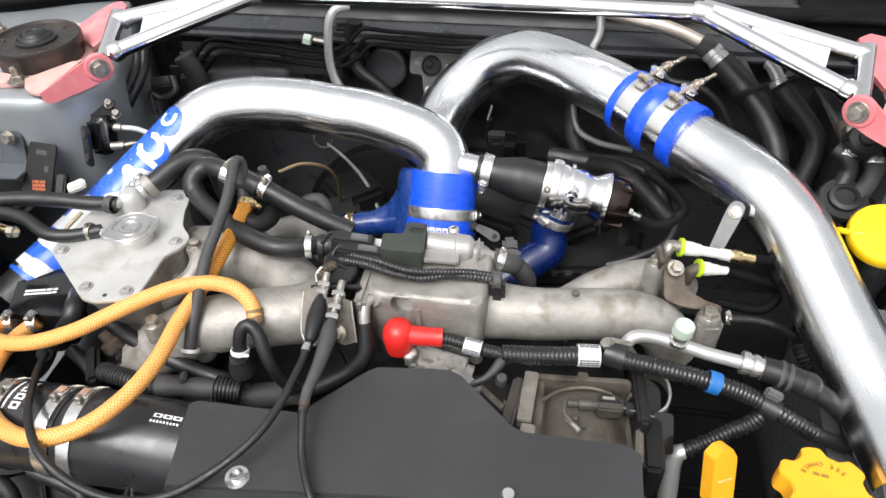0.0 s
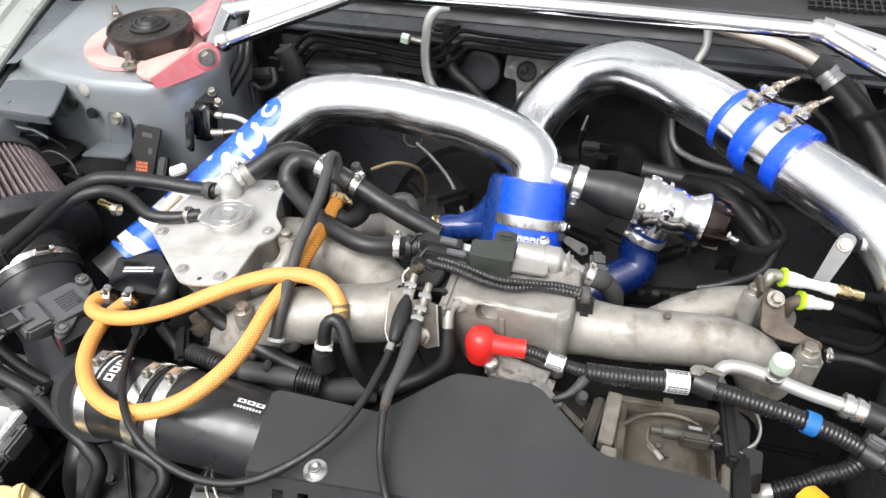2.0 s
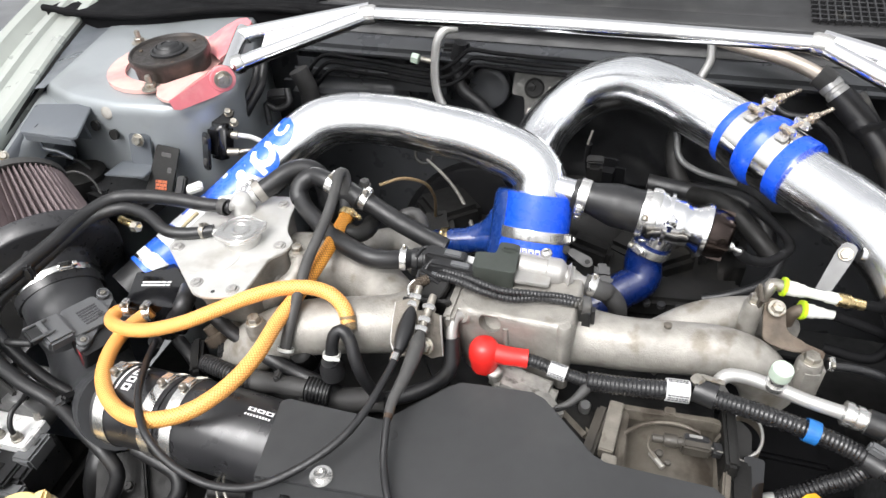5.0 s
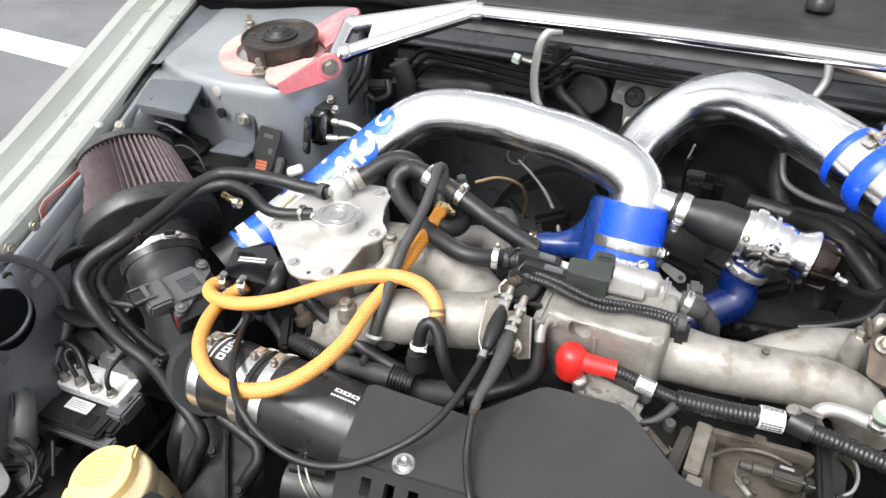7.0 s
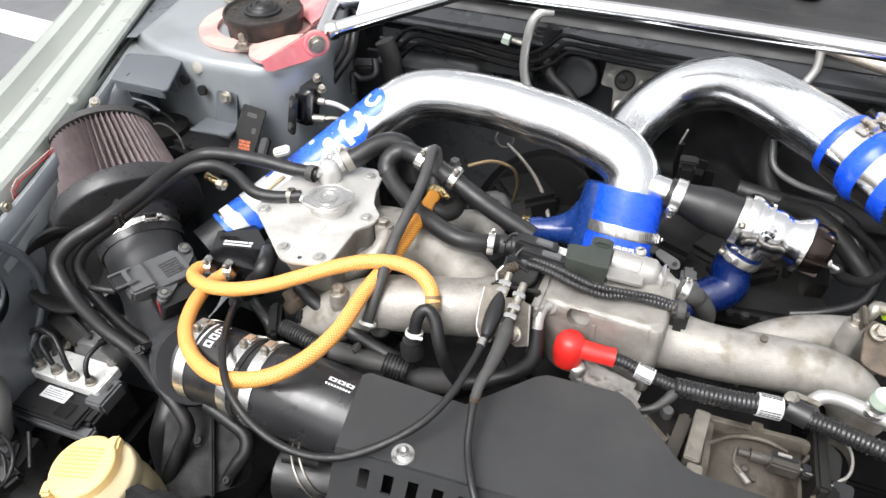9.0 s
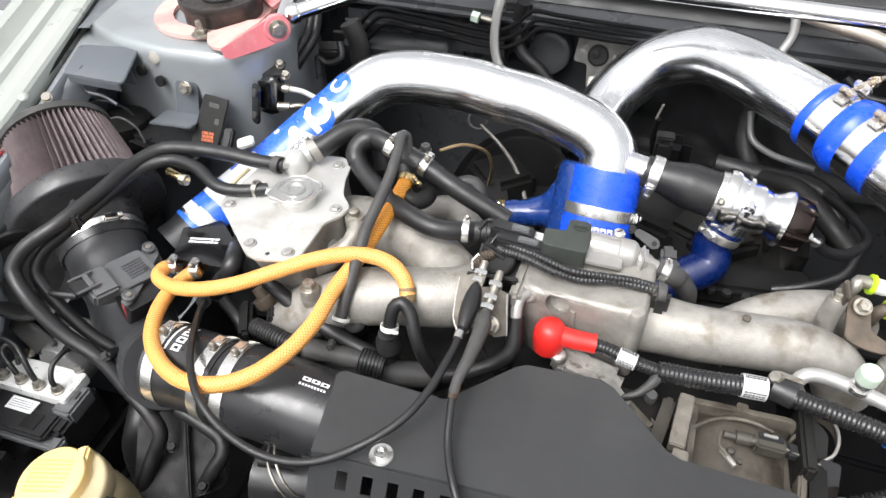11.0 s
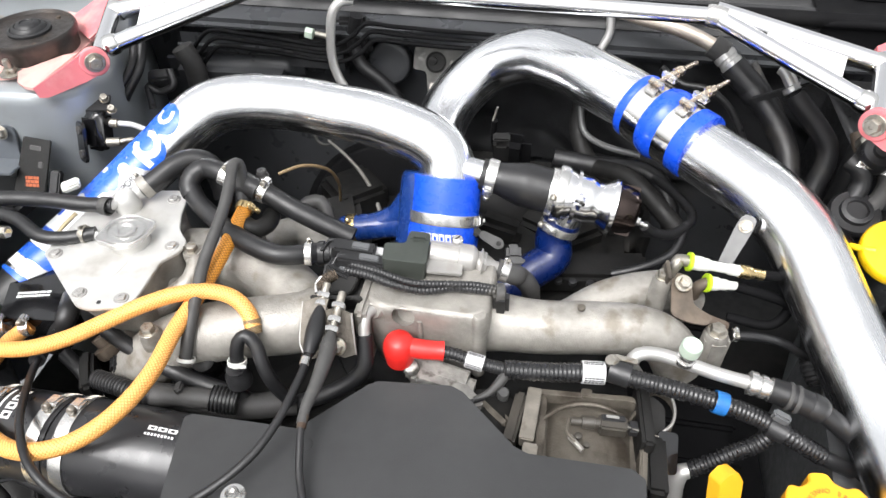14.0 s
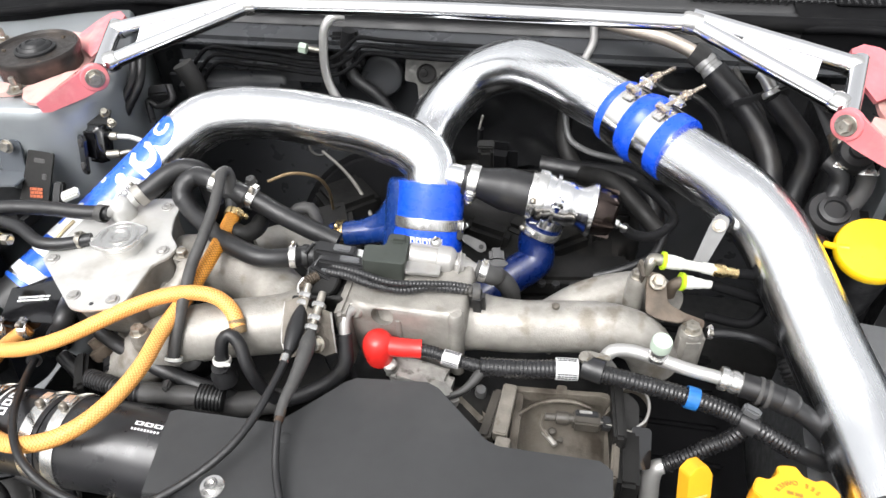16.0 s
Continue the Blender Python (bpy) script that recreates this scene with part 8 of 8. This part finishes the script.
idu = thing("inlet_duct", (-0.661, 0.374, 0.62), "round black rubber air duct on the inner wing", "duct")
mid_ = frame_of((-0.6, 0.357, 0.715), (0.75, -0.45, 0.45))
part("ring", lathe([(0.040, -0.02), (0.050, -0.006), (0.054, 0.004), (0.051, 0.009), (0.046, 0.006), (0.041, -0.004), (0.036, -0.012), (0.002, -0.014)], mid_, 36), RUBBER, idu)
part("neck", lathe([(0.046, -0.07), (0.044, -0.01)], mid_, 30), BLOCK, idu)
dtr = thing("duct_shelf", (-0.615, 0.339, 0.64), "black plastic shelf below the air duct", "tray")
part("shelf", box(frame_of((-0.608, 0.337, 0.66), (0.2, -0.3, 0.9), (0.9, -0.3, 0)), (0.09, 0.05, 0.006), 0.002), BLOCK, dtr)
part("lip", box(frame_of((-0.596, 0.327, 0.662), (0.2, -0.3, 0.9), (0.9, -0.3, 0)), (0.09, 0.006, 0.016), 0.002), BLOCK, dtr)
for pts in ([(-0.624, 0.285, 0.812), (-0.624, 0.309, 0.787), (-0.622, 0.329, 0.744), (-0.621, 0.327, 0.701), (-0.62, 0.302, 0.664), (-0.62, 0.269, 0.641)],
            [(-0.62, 0.269, 0.641), (-0.62, 0.242, 0.634), (-0.62, 0.214, 0.643)], [(-0.621, 0.327, 0.701), (-0.618, 0.336, 0.647), (-0.616, 0.335, 0.588)]):
    part("pressed_rib", sweep(spline(pts, 0.006), 0.0052, 10), PAINTDARK, car)
# panel holes as small black discs, the darkness inside put into colour
for at in ((-0.624, 0.286, 0.782), (-0.623, 0.314, 0.73)):
    part("panel_hole", lathe([(0.0055, -0.002), (0.0055, 0.0012), (0.0045, 0.0018), (0.001, 0.0012)], frame_of(at, (1, -0.05, 0.05)), 16), BLOCK, car)

# ---- between intake hose and throttle ----
fr_ = thing("fuel_rail", (-0.249, 0.4, 0.64), "dark fuel rail with ribbed wiring conduit", "fuel rail")
part("rail", sweep(spline([(-0.263, 0.367, 0.71), (-0.226, 0.376, 0.7), (-0.162, 0.384, 0.69), (-0.118, 0.403, 0.68)], 0.006), 0.0135, 16), RUBBERGREY, fr_)
part("conduit", conduit([(-0.309, 0.372, 0.72), (-0.28, 0.366, 0.722), (-0.251, 0.362, 0.72), (-0.240, 0.364, 0.718)], 0.0092), PLASTIC, fr_)
part("loom", sweep(spline([(-0.244, 0.363, 0.719), (-0.215, 0.369, 0.715), (-0.188, 0.374, 0.711), (-0.165, 0.378, 0.706)], 0.005), lambda s: 0.0100 + 0.0008 * math.sin(s * 190), 16), RUBBERGREY, fr_, "taped wiring loom")
part("conduit", conduit([(-0.188, 0.372, 0.715), (-0.163, 0.375, 0.71)], 0.0125), PLASTIC, fr_)
part("sensor", lathe([(0.012, 0), (0.014, 0.004), (0.014, 0.012), (0.008, 0.014), (0.008, 0.024)], frame_of((-0.321, 0.416, 0.7), (-0.5, 0.2, 0.8)), 18), RUST, fr_, "brown-stained sensor body")
part("plug", box(pose(*(-0.294, 0.399, 0.71), 0, 20, 30), (0.03, 0.018, 0.016), 0.003), PLASTIC, fr_)
part("bracket", box(pose(*(-0.33, 0.385, 0.7), 0, 0, 30), (0.014, 0.05, 0.03), 0.004), BLOCK, fr_)
part("injector", lathe([(0.008, -0.03), (0.010, 0.0), (0.012, 0.004), (0.012, 0.016), (0.007, 0.02)], frame_of((-0.209, 0.411, 0.715), (0.1, -0.4, 0.9)), 14), BLOCK, fr_)
part("clip", box(pose(*(-0.218, 0.371, 0.726), 0, 10, 10), (0.007, 0.012, 0.010), 0.002), RUBBERGREY, fr_)
part("tube", sweep(spline([(-0.381, 0.414, 0.69), (-0.35, 0.397, 0.68), (-0.337, 0.383, 0.66)], 0.006), 0.008, 12), RUBBER, fr_)
pv = thing("crank_pulley", (-0.06, 0.40, 0.56), "dark engine pulley behind the belt cover", "pulley")
part("wheel", lathe([(0.02, 0), (0.05, 0.002), (0.052, 0.006), (0.046, 0.01), (0.052, 0.014), (0.046, 0.018), (0.052, 0.022), (0.05, 0.03)], frame_of((-0.055, 0.40, 0.60), (0, 0.9, 0.2)), 32), BLOCK, pv)

# ---- along the bulkhead ----
fp = thing("bulkhead_pipe", (-0.207, 0.93, 0.752), "bright metal pipe standing on the bulkhead with bolt", "metal pipe")
part("pipe", sweep(spline([(-0.185, 0.935, 0.869), (-0.2, 0.925, 0.869), (-0.209, 0.918, 0.858), (-0.214, 0.912, 0.829), (-0.215, 0.908, 0.795), (-0.21, 0.905, 0.77), (-0.197, 0.9, 0.746)], 0.004), 0.0068, 14), ALUTUBE, fp)
part("bolt_shank", sweep(spline([(-0.236, 0.909, 0.828), (-0.215, 0.912, 0.823)], 0.004), 0.0042, 10), ZINC, fp)
part("bolt_head", lathe([(0.0085, -0.006), (0.0085, 0.005)], frame_of((-0.244, 0.909, 0.828), (1, 0, -0.2)), 6), MINT, fp, "pale plated bolt head")
bp_ = thing("loom_bracket", (-0.189, 0.95, 0.772), "black loom bracket on the bulkhead", "bracket")
part("bracket", box(pose(*(-0.191, 0.95, 0.809), 0, 0, 4), (0.05, 0.02, 0.06), 0.006), PLASTIC, bp_)
part("loom", sweep(spline([(-0.182, 0.94, 0.845), (-0.191, 0.94, 0.805), (-0.179, 0.93, 0.774), (-0.148, 0.925, 0.751), (-0.122, 0.92, 0.723)], 0.006), 0.010, 12), RUBBER, bp_)
for k in range(3):
    off = Vector((0.006 * k, -0.001 * k, -0.0115 * k))
    bp3 = [Vector(v) + off for v in ((-0.454, 0.925, 0.762), (-0.432, 0.92, 0.792), (-0.405, 0.92, 0.815), (-0.356, 0.918, 0.815), (-0.297, 0.916, 0.812), (-0.245, 0.914, 0.808), (-0.209, 0.914, 0.81), (-0.18, 0.918, 0.827), (-0.165, 0.92, 0.842), (-0.124, 0.925, 0.839), (-0.067, 0.93, 0.835), (0.019, 0.94, 0.829))]
    bpo, bpl = nut_hose("brake_pipe", bp3, 0.0032, COWL, "thin black brake pipe along the bulkhead", "metal pipe", 0.008, 10, "brake pipes")
    part("union_nut", lathe([(0.0062, -0.006), (0.0062, 0.006), (0.004, 0.009)], frame_of(bp3[0], bp3[0] - bp3[1]), 6), ZINC, bpo)
dk = thing("bulkhead_plug", (-0.146, 0.97, 0.758), "round dark plug in the bulkhead", "plug")
part("disc", lathe([(0.035, -0.01), (0.034, 0.002), (0.031, 0.005), (0.024, 0.006), (0.021, 0.005), (0.008, 0.006), (0.002, 0.0065)], frame_of((-0.145, 0.965, 0.761), (0, -0.95, 0.25)), 36), FIREWALL, dk)
hb_ = thing("hoist_bracket", (-0.065, 0.95, 0.75), "pale metal hoist bracket with round hole", "bracket")
mhb = frame_of((-0.056, 0.945, 0.78), (0.05, -0.9, 0.4), (1, 0, 0))
part("plate", plate(rounded([(-0.046, -0.014), (-0.044, 0.022), (0.050, 0.024), (0.052, 0.008), (0.014, 0.004), (0.010, -0.040), (-0.010, -0.052), (-0.022, -0.050), (-0.026, -0.016)], 0.005), 0.004, mhb, 0.001), HOIST, hb_)
part("folded_edge", box(mhb @ pose(0.010, -0.014, 0.004, 0, 0, -6), (0.0035, 0.034, 0.008), 0.0015), CAST, hb_, "bright folded edge")
part("folded_edge", box(mhb @ pose(0.002, 0.022, 0.003, 0, 0, 1), (0.088, 0.003, 0.006), 0.0012), CAST, hb_)
part("lower_tab", plate(rounded([(-0.012, -0.012), (0.010, -0.014), (0.012, 0.012), (-0.008, 0.012)], 0.004), 0.003, mhb @ pose(-0.010, -0.042, 0.004, -18, 0, 8), 0.0008), CAST, hb_)
part("hole", lathe([(0.0155, 0), (0.0155, 0.0014), (0.0135, 0.002), (0.0125, 0.0006), (0.001, 0.0006)], mhb @ pose(-0.012, -0.002, 0), 28), BLOCK, hb_)
part("stud", lathe([(0.006, 0), (0.0055, 0.004), (0.001, 0.005)], mhb @ pose(-0.016, 0.000, 0.001), 14), BLOCK, hb_)
bl_ = thing("bulkhead_duct", (-0.368, 0.93, 0.765), "moulded black duct on the bulkhead", "duct")
part("moulding", box(pose(*(-0.388, 0.945, 0.747), 12, 0, 3), (0.22, 0.06, 0.075), 0.028, None, 5), FIREWALL, bl_)
part("ridge", box(pose(*(-0.38, 0.94, 0.773), 12, 0, 3), (0.19, 0.012, 0.010), 0.004), PLASTIC, bl_)
nut_hose("ribbed_hose", [(-0.445, 0.9, 0.796), (-0.434, 0.9, 0.766), (-0.433, 0.9, 0.735)], 0.016, RUBBERGREY, "ribbed dark hose beside the strut tower")
cb_ = thing("tower_hook", (-0.42, 0.78, 0.794), "grey steel hook bracket beside the strut tower", "bracket")
part("arm", sweep(spline([(-0.409, 0.8, 0.817), (-0.404, 0.79, 0.799), (-0.428, 0.785, 0.79), (-0.438, 0.785, 0.798), (-0.436, 0.775, 0.768)], 0.004), 0.005, 8), PLASTIC, cb_)
part("plate", box(pose(*(-0.426, 0.8, 0.798), 20, 0, 20), (0.03, 0.02, 0.03), 0.003), PLASTIC, cb_)
for s_, px in ((0, ((-0.444, 0.8, 0.865), (-0.439, 0.77, 0.84), (-0.453, 0.75, 0.815), (-0.464, 0.74, 0.798))), (1, ((-0.435, 0.8, 0.862), (-0.43, 0.77, 0.836), (-0.445, 0.75, 0.809), (-0.46, 0.74, 0.786)))):
    nut_hose("tower_loom", list(px), 0.006, RUBBER, "black wiring loom running down the strut tower", "cable")
# dipstick with ring, braided hose
ds = thing("gearbox_dipstick", (-0.113, 0.742, 0.66), "thin steel dipstick with loop handle", "dipstick")
ringc = Vector((-0.214, 0.83, 0.708))
part("loop", sweep([ringc + Vector((0.014 * math.cos(a), 0.004 * math.sin(a), 0.012 * math.sin(a))) for a in np.linspace(0, 2 * math.pi, 25)], 0.0026, 8), RUBBERGREY, ds)
part("rod", sweep(spline([(-0.209, 0.83, 0.702), (-0.176, 0.805, 0.696), (-0.149, 0.785, 0.683), (-0.13, 0.77, 0.662), (-0.118, 0.755, 0.643)], 0.005), lambda s: 0.0020 + 0.010 * s, 8), CAST, ds)
nut_hose("braided_line", [(-0.193, 0.621, 0.8), (-0.172, 0.64, 0.8), (-0.153, 0.665, 0.78), (-0.151, 0.694, 0.74), (-0.17, 0.743, 0.66)], 0.0021, BRAIDTAN, "tan braided line looping behind the hoses", "hose", 0.004, 10)
trb = thing("turbo_heat_shield", (-0.13, 0.80, 0.60), "black domed heat shield deep behind the engine", "heat shield")
# dome in cowl black, which carries the deep shade behind the engine
part("dome", lathe([(0.115, 0), (0.112, 0.02), (0.09, 0.04), (0.085, 0.038), (0.05, 0.055), (0.02, 0.06), (0.002, 0.06)], frame_of((-0.14, 0.82, 0.585), (-0.1, -0.55, 0.85)), 40), COWL, trb)
nut_hose("pale_elbow", [(-0.182, 0.632, 0.735), (-0.171, 0.64, 0.745), (-0.157, 0.643, 0.745), (-0.147, 0.635, 0.735), (-0.148, 0.63, 0.72)], 0.0085, RUBBERGREY, "greyed rubber elbow behind the throttle")
# rubber elbow in the deep-bay black, darker than the other hoses
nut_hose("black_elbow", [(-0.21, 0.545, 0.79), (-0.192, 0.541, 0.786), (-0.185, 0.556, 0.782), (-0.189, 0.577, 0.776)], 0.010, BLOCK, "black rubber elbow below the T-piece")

# ---- right-hand hoses and valves ----
al = thing("air_conditioning_hose", (0.402, 0.76, 0.742), "thick black air conditioning hose on aged alloy pipe", "hose")
part("pipe", sweep(spline([(0.179, 0.94, 0.876), (0.217, 0.93, 0.871), (0.258, 0.92, 0.866), (0.293, 0.91, 0.857), (0.314, 0.9, 0.85)], 0.006), 0.0092, 18), PIPEBEIGE, al, "aged alloy pipe")
part("grommet", sweep(spline([(0.303, 0.903, 0.855), (0.32, 0.897, 0.847)], 0.004), 0.0150, 18), RUBBERGREY, al)
mcr = frame_of((0.317, 0.897, 0.847), Vector((0.353, 0.873, 0.82)) - Vector((0.317, 0.897, 0.847)))
part("crimp", lathe([(0.012, 0), (0.0145, 0.002), (0.0145, 0.009), (0.0132, 0.010), (0.0132, 0.014), (0.0145, 0.015), (0.0145, 0.022), (0.0132, 0.023), (0.0132, 0.027), (0.0145, 0.028), (0.0145, 0.034), (0.013, 0.036)], mcr, 24), ALUTUBE, al, "crimped alloy ferrule")
hl2 = spline([(0.331, 0.888, 0.836), (0.349, 0.877, 0.822), (0.368, 0.865, 0.807), (0.392, 0.845, 0.784), (0.409, 0.82, 0.758), (0.415, 0.795, 0.73), (0.412, 0.765, 0.693)], 0.006)
part("hose", sweep(hl2, lambda s: 0.0172 if s < 0.058 else 0.0152, 20), RUBBER, al)
ph = thing("return_pipe", (0.434, 0.76, 0.736), "black hose with bright alloy end fitting", "hose")
part("fitting", sweep(spline([(0.382, 0.862, 0.851), (0.387, 0.858, 0.849), (0.398, 0.845, 0.835)], 0.004), 0.0080, 14), ALUTUBE, ph)
part("collar", lathe([(0.0105, -0.004), (0.012, -0.003), (0.012, 0.003), (0.0105, 0.004)], frame_of((0.398, 0.845, 0.833), Vector((0.413, 0.83, 0.818)) - Vector((0.387, 0.858, 0.849))), 18), ALUTUBE, ph)
part("clip", box(pose(*(0.404, 0.845, 0.836), 0, -24, 10), (0.030, 0.018, 0.014), 0.003), PLASTIC, ph)
part("link_strap", box(pose(0.383, 0.846, 0.825, 0, -28, -6), (0.058, 0.004, 0.009), 0.0012), PLASTIC, ph, "black strap to the neighbouring hose")
band(ph, (0.362, 0.868, 0.811), Vector((0.024, -0.02, -0.023)), 0.0160, 0.010, PLASTIC, "strap_ring", 0.0014)
part("hose", sweep(spline([(0.4, 0.842, 0.829), (0.414, 0.835, 0.815), (0.437, 0.825, 0.793), (0.453, 0.815, 0.774), (0.455, 0.805, 0.754), (0.449, 0.795, 0.731), (0.442, 0.78, 0.705)], 0.006), 0.0132, 18), RUBBER, ph)
ev = thing("purge_valve", (0.494, 0.757, 0.7), "round black purge valve with hoses", "valve")
mev = frame_of((0.46, 0.697, 0.765), (-0.05, -0.4, 0.9))
part("disc", lathe([(0.026, -0.02), (0.0285, -0.006), (0.0285, 0.0), (0.026, 0.004), (0.018, 0.004), (0.017, 0.009), (0.012, 0.010), (0.011, 0.007), (0.001, 0.007)], mev, 32), PLASTIC, ev)
part("hose", sweep(spline([(0.475, 0.705, 0.765), (0.489, 0.718, 0.775), (0.495, 0.731, 0.79), (0.492, 0.744, 0.8)], 0.005), 0.0105, 14), RUBBERGREY, ev)
part("hose", sweep(spline([(0.461, 0.718, 0.77), (0.467, 0.728, 0.785), (0.461, 0.735, 0.8), (0.45, 0.743, 0.805)], 0.005), 0.011, 14), RUBBER, ev)
clamp(ev, (0.493, 0.737, 0.795), (0, 0.6, 0.6), 0.0108, 0.007, (1, 0, 0.3), size=0.6)
clamp(ev, (0.46, 0.737, 0.8), (0.3, 0.6, 0.5), 0.0112, 0.007, (0, -0.5, 0.8), size=0.6)
vv = thing("vacuum_valve", (0.494, 0.783, 0.79), "small round black vacuum valve under the bracket", "valve")
part("disc", lathe([(0.020, -0.016), (0.021, 0.0), (0.018, 0.005), (0.010, 0.006), (0.009, 0.010), (0.002, 0.010)], frame_of((0.476, 0.739, 0.82), (0.0, -0.5, 0.85)), 24), PLASTIC, vv)
part("fitting", sweep(spline([(0.462, 0.778, 0.82), (0.466, 0.765, 0.81), (0.474, 0.753, 0.8)], 0.004), 0.0085, 12), RUST, vv)
part("cap_nut", lathe([(0.008, -0.006), (0.008, 0.006), (0.005, 0.009)], frame_of((0.464, 0.758, 0.82), (0, -0.5, 0.85)), 6), ZINC, vv)
part("base", box(pose(*(0.51, 0.812, 0.75), 0, 0, 0), (0.04, 0.04, 0.12), 0.01), BLOCK, vv)
nut_hose("small_pipe", [(0.173, 0.95, 0.865), (0.175, 0.945, 0.843), (0.165, 0.935, 0.819)], 0.0058, ALUTUBE, "short bright pipe at the bulkhead", "metal pipe")
# rubber hose in the deep-bay black, so its shade is part of its colour
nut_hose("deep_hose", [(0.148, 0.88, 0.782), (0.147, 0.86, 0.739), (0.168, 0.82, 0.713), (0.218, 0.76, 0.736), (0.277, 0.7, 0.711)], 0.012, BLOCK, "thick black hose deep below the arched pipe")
vc = thing("vapour_canister", (0.57, 0.70, 0.50), "black plastic vapour canister beside the strut tower", "canister")
part("body", box(pose(0.575, 0.695, 0.66, 0, 0, -8), (0.15, 0.16, 0.20), 0.03, None, 4), PLASTIC, vc)
part("shoulder", box(pose(0.52, 0.86, 0.70, 0, 0, 0), (0.10, 0.16, 0.22), 0.02, None, 3), PLASTIC, vc)
gbx = thing("gearbox", (0.12, 0.86, 0.55), "oily black gearbox casing deep in the bay", "gearbox")
part("casing", box(pose(0.10, 0.86, 0.58, 10, 0, 0), (0.34, 0.16, 0.12), 0.03, None, 3), BLOCK, gbx)
part("rib", box(pose(0.10, 0.80, 0.645, 10, 0, 0), (0.3, 0.012, 0.03), 0.004), BLOCK, gbx)
part("bracket", box(pose(0.20, 0.80, 0.66, 0, 0, 30), (0.06, 0.03, 0.04), 0.006), DULL, gbx)

# assumed tank body, added to cover the paler apron and darken this corner
wt = thing("washer_tank", (0.46, 0.48, 0.42), "assumed dark washer tank below its yellow filler", "tank")
part("tank", box(pose(0.475, 0.47, 0.56, 0, 0, -6), (0.12, 0.30, 0.28), 0.03, None, 4), PLASTICGREY, wt)

# ---- deep behind the arched pipe ----
dbk = thing("deep_bracket", (0.04, 0.80, 0.66), "black casting with an added edge highlight under the arched pipe", "bracket")
# casting and stay in cowl black, for the shade under the arched pipe
part("casting", box(pose(0.062, 0.825, 0.685, 6, 0, -6), (0.05, 0.03, 0.13), 0.014, None, 4), COWL, dbk)
# thin pale box stands in for a slight highlight on the casting
part("highlight_strip", box(pose(0.036, 0.806, 0.786, 6, 14, -6), (0.0026, 0.004, 0.026), 0.001), CAST, dbk, "pale strip drawn as the edge's highlight")
part("stay", sweep(spline([(0.036, 0.808, 0.775), (0.034, 0.815, 0.745), (0.040, 0.825, 0.70)], 0.008), 0.004, 10), COWL, dbk)
rly = thing("vacuum_switch", (0.05, 0.755, 0.70), "small black vacuum switch above the bypass hose", "switch")
part("body", box(pose(0.050, 0.757, 0.755, 4, 0, 5), (0.020, 0.018, 0.050), 0.004), BLOCK, rly)
part("top", box(pose(0.050, 0.757, 0.784, 4, 0, 5), (0.022, 0.016, 0.005), 0.002), BLOCK, rly)
nut_hose("bulkhead_wire", [(0.251, 0.93, 0.804), (0.281, 0.92, 0.787), (0.315, 0.91, 0.787), (0.348, 0.9, 0.766), (0.384, 0.88, 0.71)], 0.005, PLASTIC, "black wire beside the air conditioning hose", "wire")
nut_hose("bulkhead_wire", [(0.358, 0.9, 0.835), (0.377, 0.88, 0.812), (0.4, 0.87, 0.787), (0.42, 0.85, 0.727)], 0.006, RUBBERGREY, "greyed wire between the two hoses", "wire")

# ---- small fittings behind the manifold and on the cowl ----
lt_ = thing("lifting_tab", (0.061, 0.644, 0.71), "small dark steel tab with a hole behind the coupler", "bracket")
mlt = frame_of((0.06, 0.617, 0.735), (0.1, -0.6, 0.75), (0.8, -0.4, 0))
part("tab", plate(rounded([(-0.02, -0.004), (0.007, -0.007), (0.013, 0.0), (0.007, 0.007), (-0.02, 0.005)], 0.004), 0.003, mlt, 0.0006), RUBBERGREY, lt_)
part("hole", lathe([(0.003, 0), (0.003, 0.0008), (0.001, 0.0008)], mlt @ pose(0.005, 0, 0), 14), BLOCK, lt_)
part("stay", box(mlt @ pose(-0.024, 0, -0.03), (0.010, 0.010, 0.06), 0.002), BLOCK, lt_)
ksn = thing("knock_sensor_plug", (0.083, 0.655, 0.68), "dark grey plastic sensor plug behind the manifold", "sensor")
part("plug", box(frame_of((0.082, 0.623, 0.715), (0.1, -0.5, 0.8), (1, 0.2, 0)), (0.018, 0.018, 0.018), 0.004), PLASTIC, ksn)
part("collar", box(frame_of((0.084, 0.614, 0.708), (0.1, -0.5, 0.8), (1, 0.2, 0)), (0.026, 0.012, 0.012), 0.003), PLASTIC, ksn)
part("stem", lathe([(0.008, -0.06), (0.008, 0)], frame_of((0.083, 0.629, 0.705), (0, 0, 1)), 12), BLOCK, ksn)
wn2 = thing("wiper_pivot", (0.152, 1.144, 0.875), "black wiper pivot with bright nut on the cowl", "wiper pivot")
part("pivot_base", lathe([(0.020, -0.006), (0.019, 0.004), (0.012, 0.010), (0.008, 0.014)], pose(*(0.151, 1.12, 0.882)), 22), PLASTIC, wn2)
part("nut", lathe([(0.0075, 0.012), (0.0075, 0.019), (0.004, 0.022)], pose(*(0.151, 1.12, 0.882)), 6), ZINC, wn2)
for pts, r in (([(-0.11, 0.516, 0.79), (-0.105, 0.531, 0.792), (-0.091, 0.526, 0.795), (-0.078, 0.513, 0.797)], 0.0018), ([(-0.101, 0.501, 0.785), (-0.099, 0.488, 0.78), (-0.087, 0.48, 0.775), (-0.077, 0.487, 0.785)], 0.0022), ([(-0.095, 0.507, 0.79), (-0.096, 0.493, 0.785), (-0.081, 0.482, 0.785)], 0.0015)):
    part("wire", sweep(spline(pts, 0.003), r, 8), PLASTIC, con)
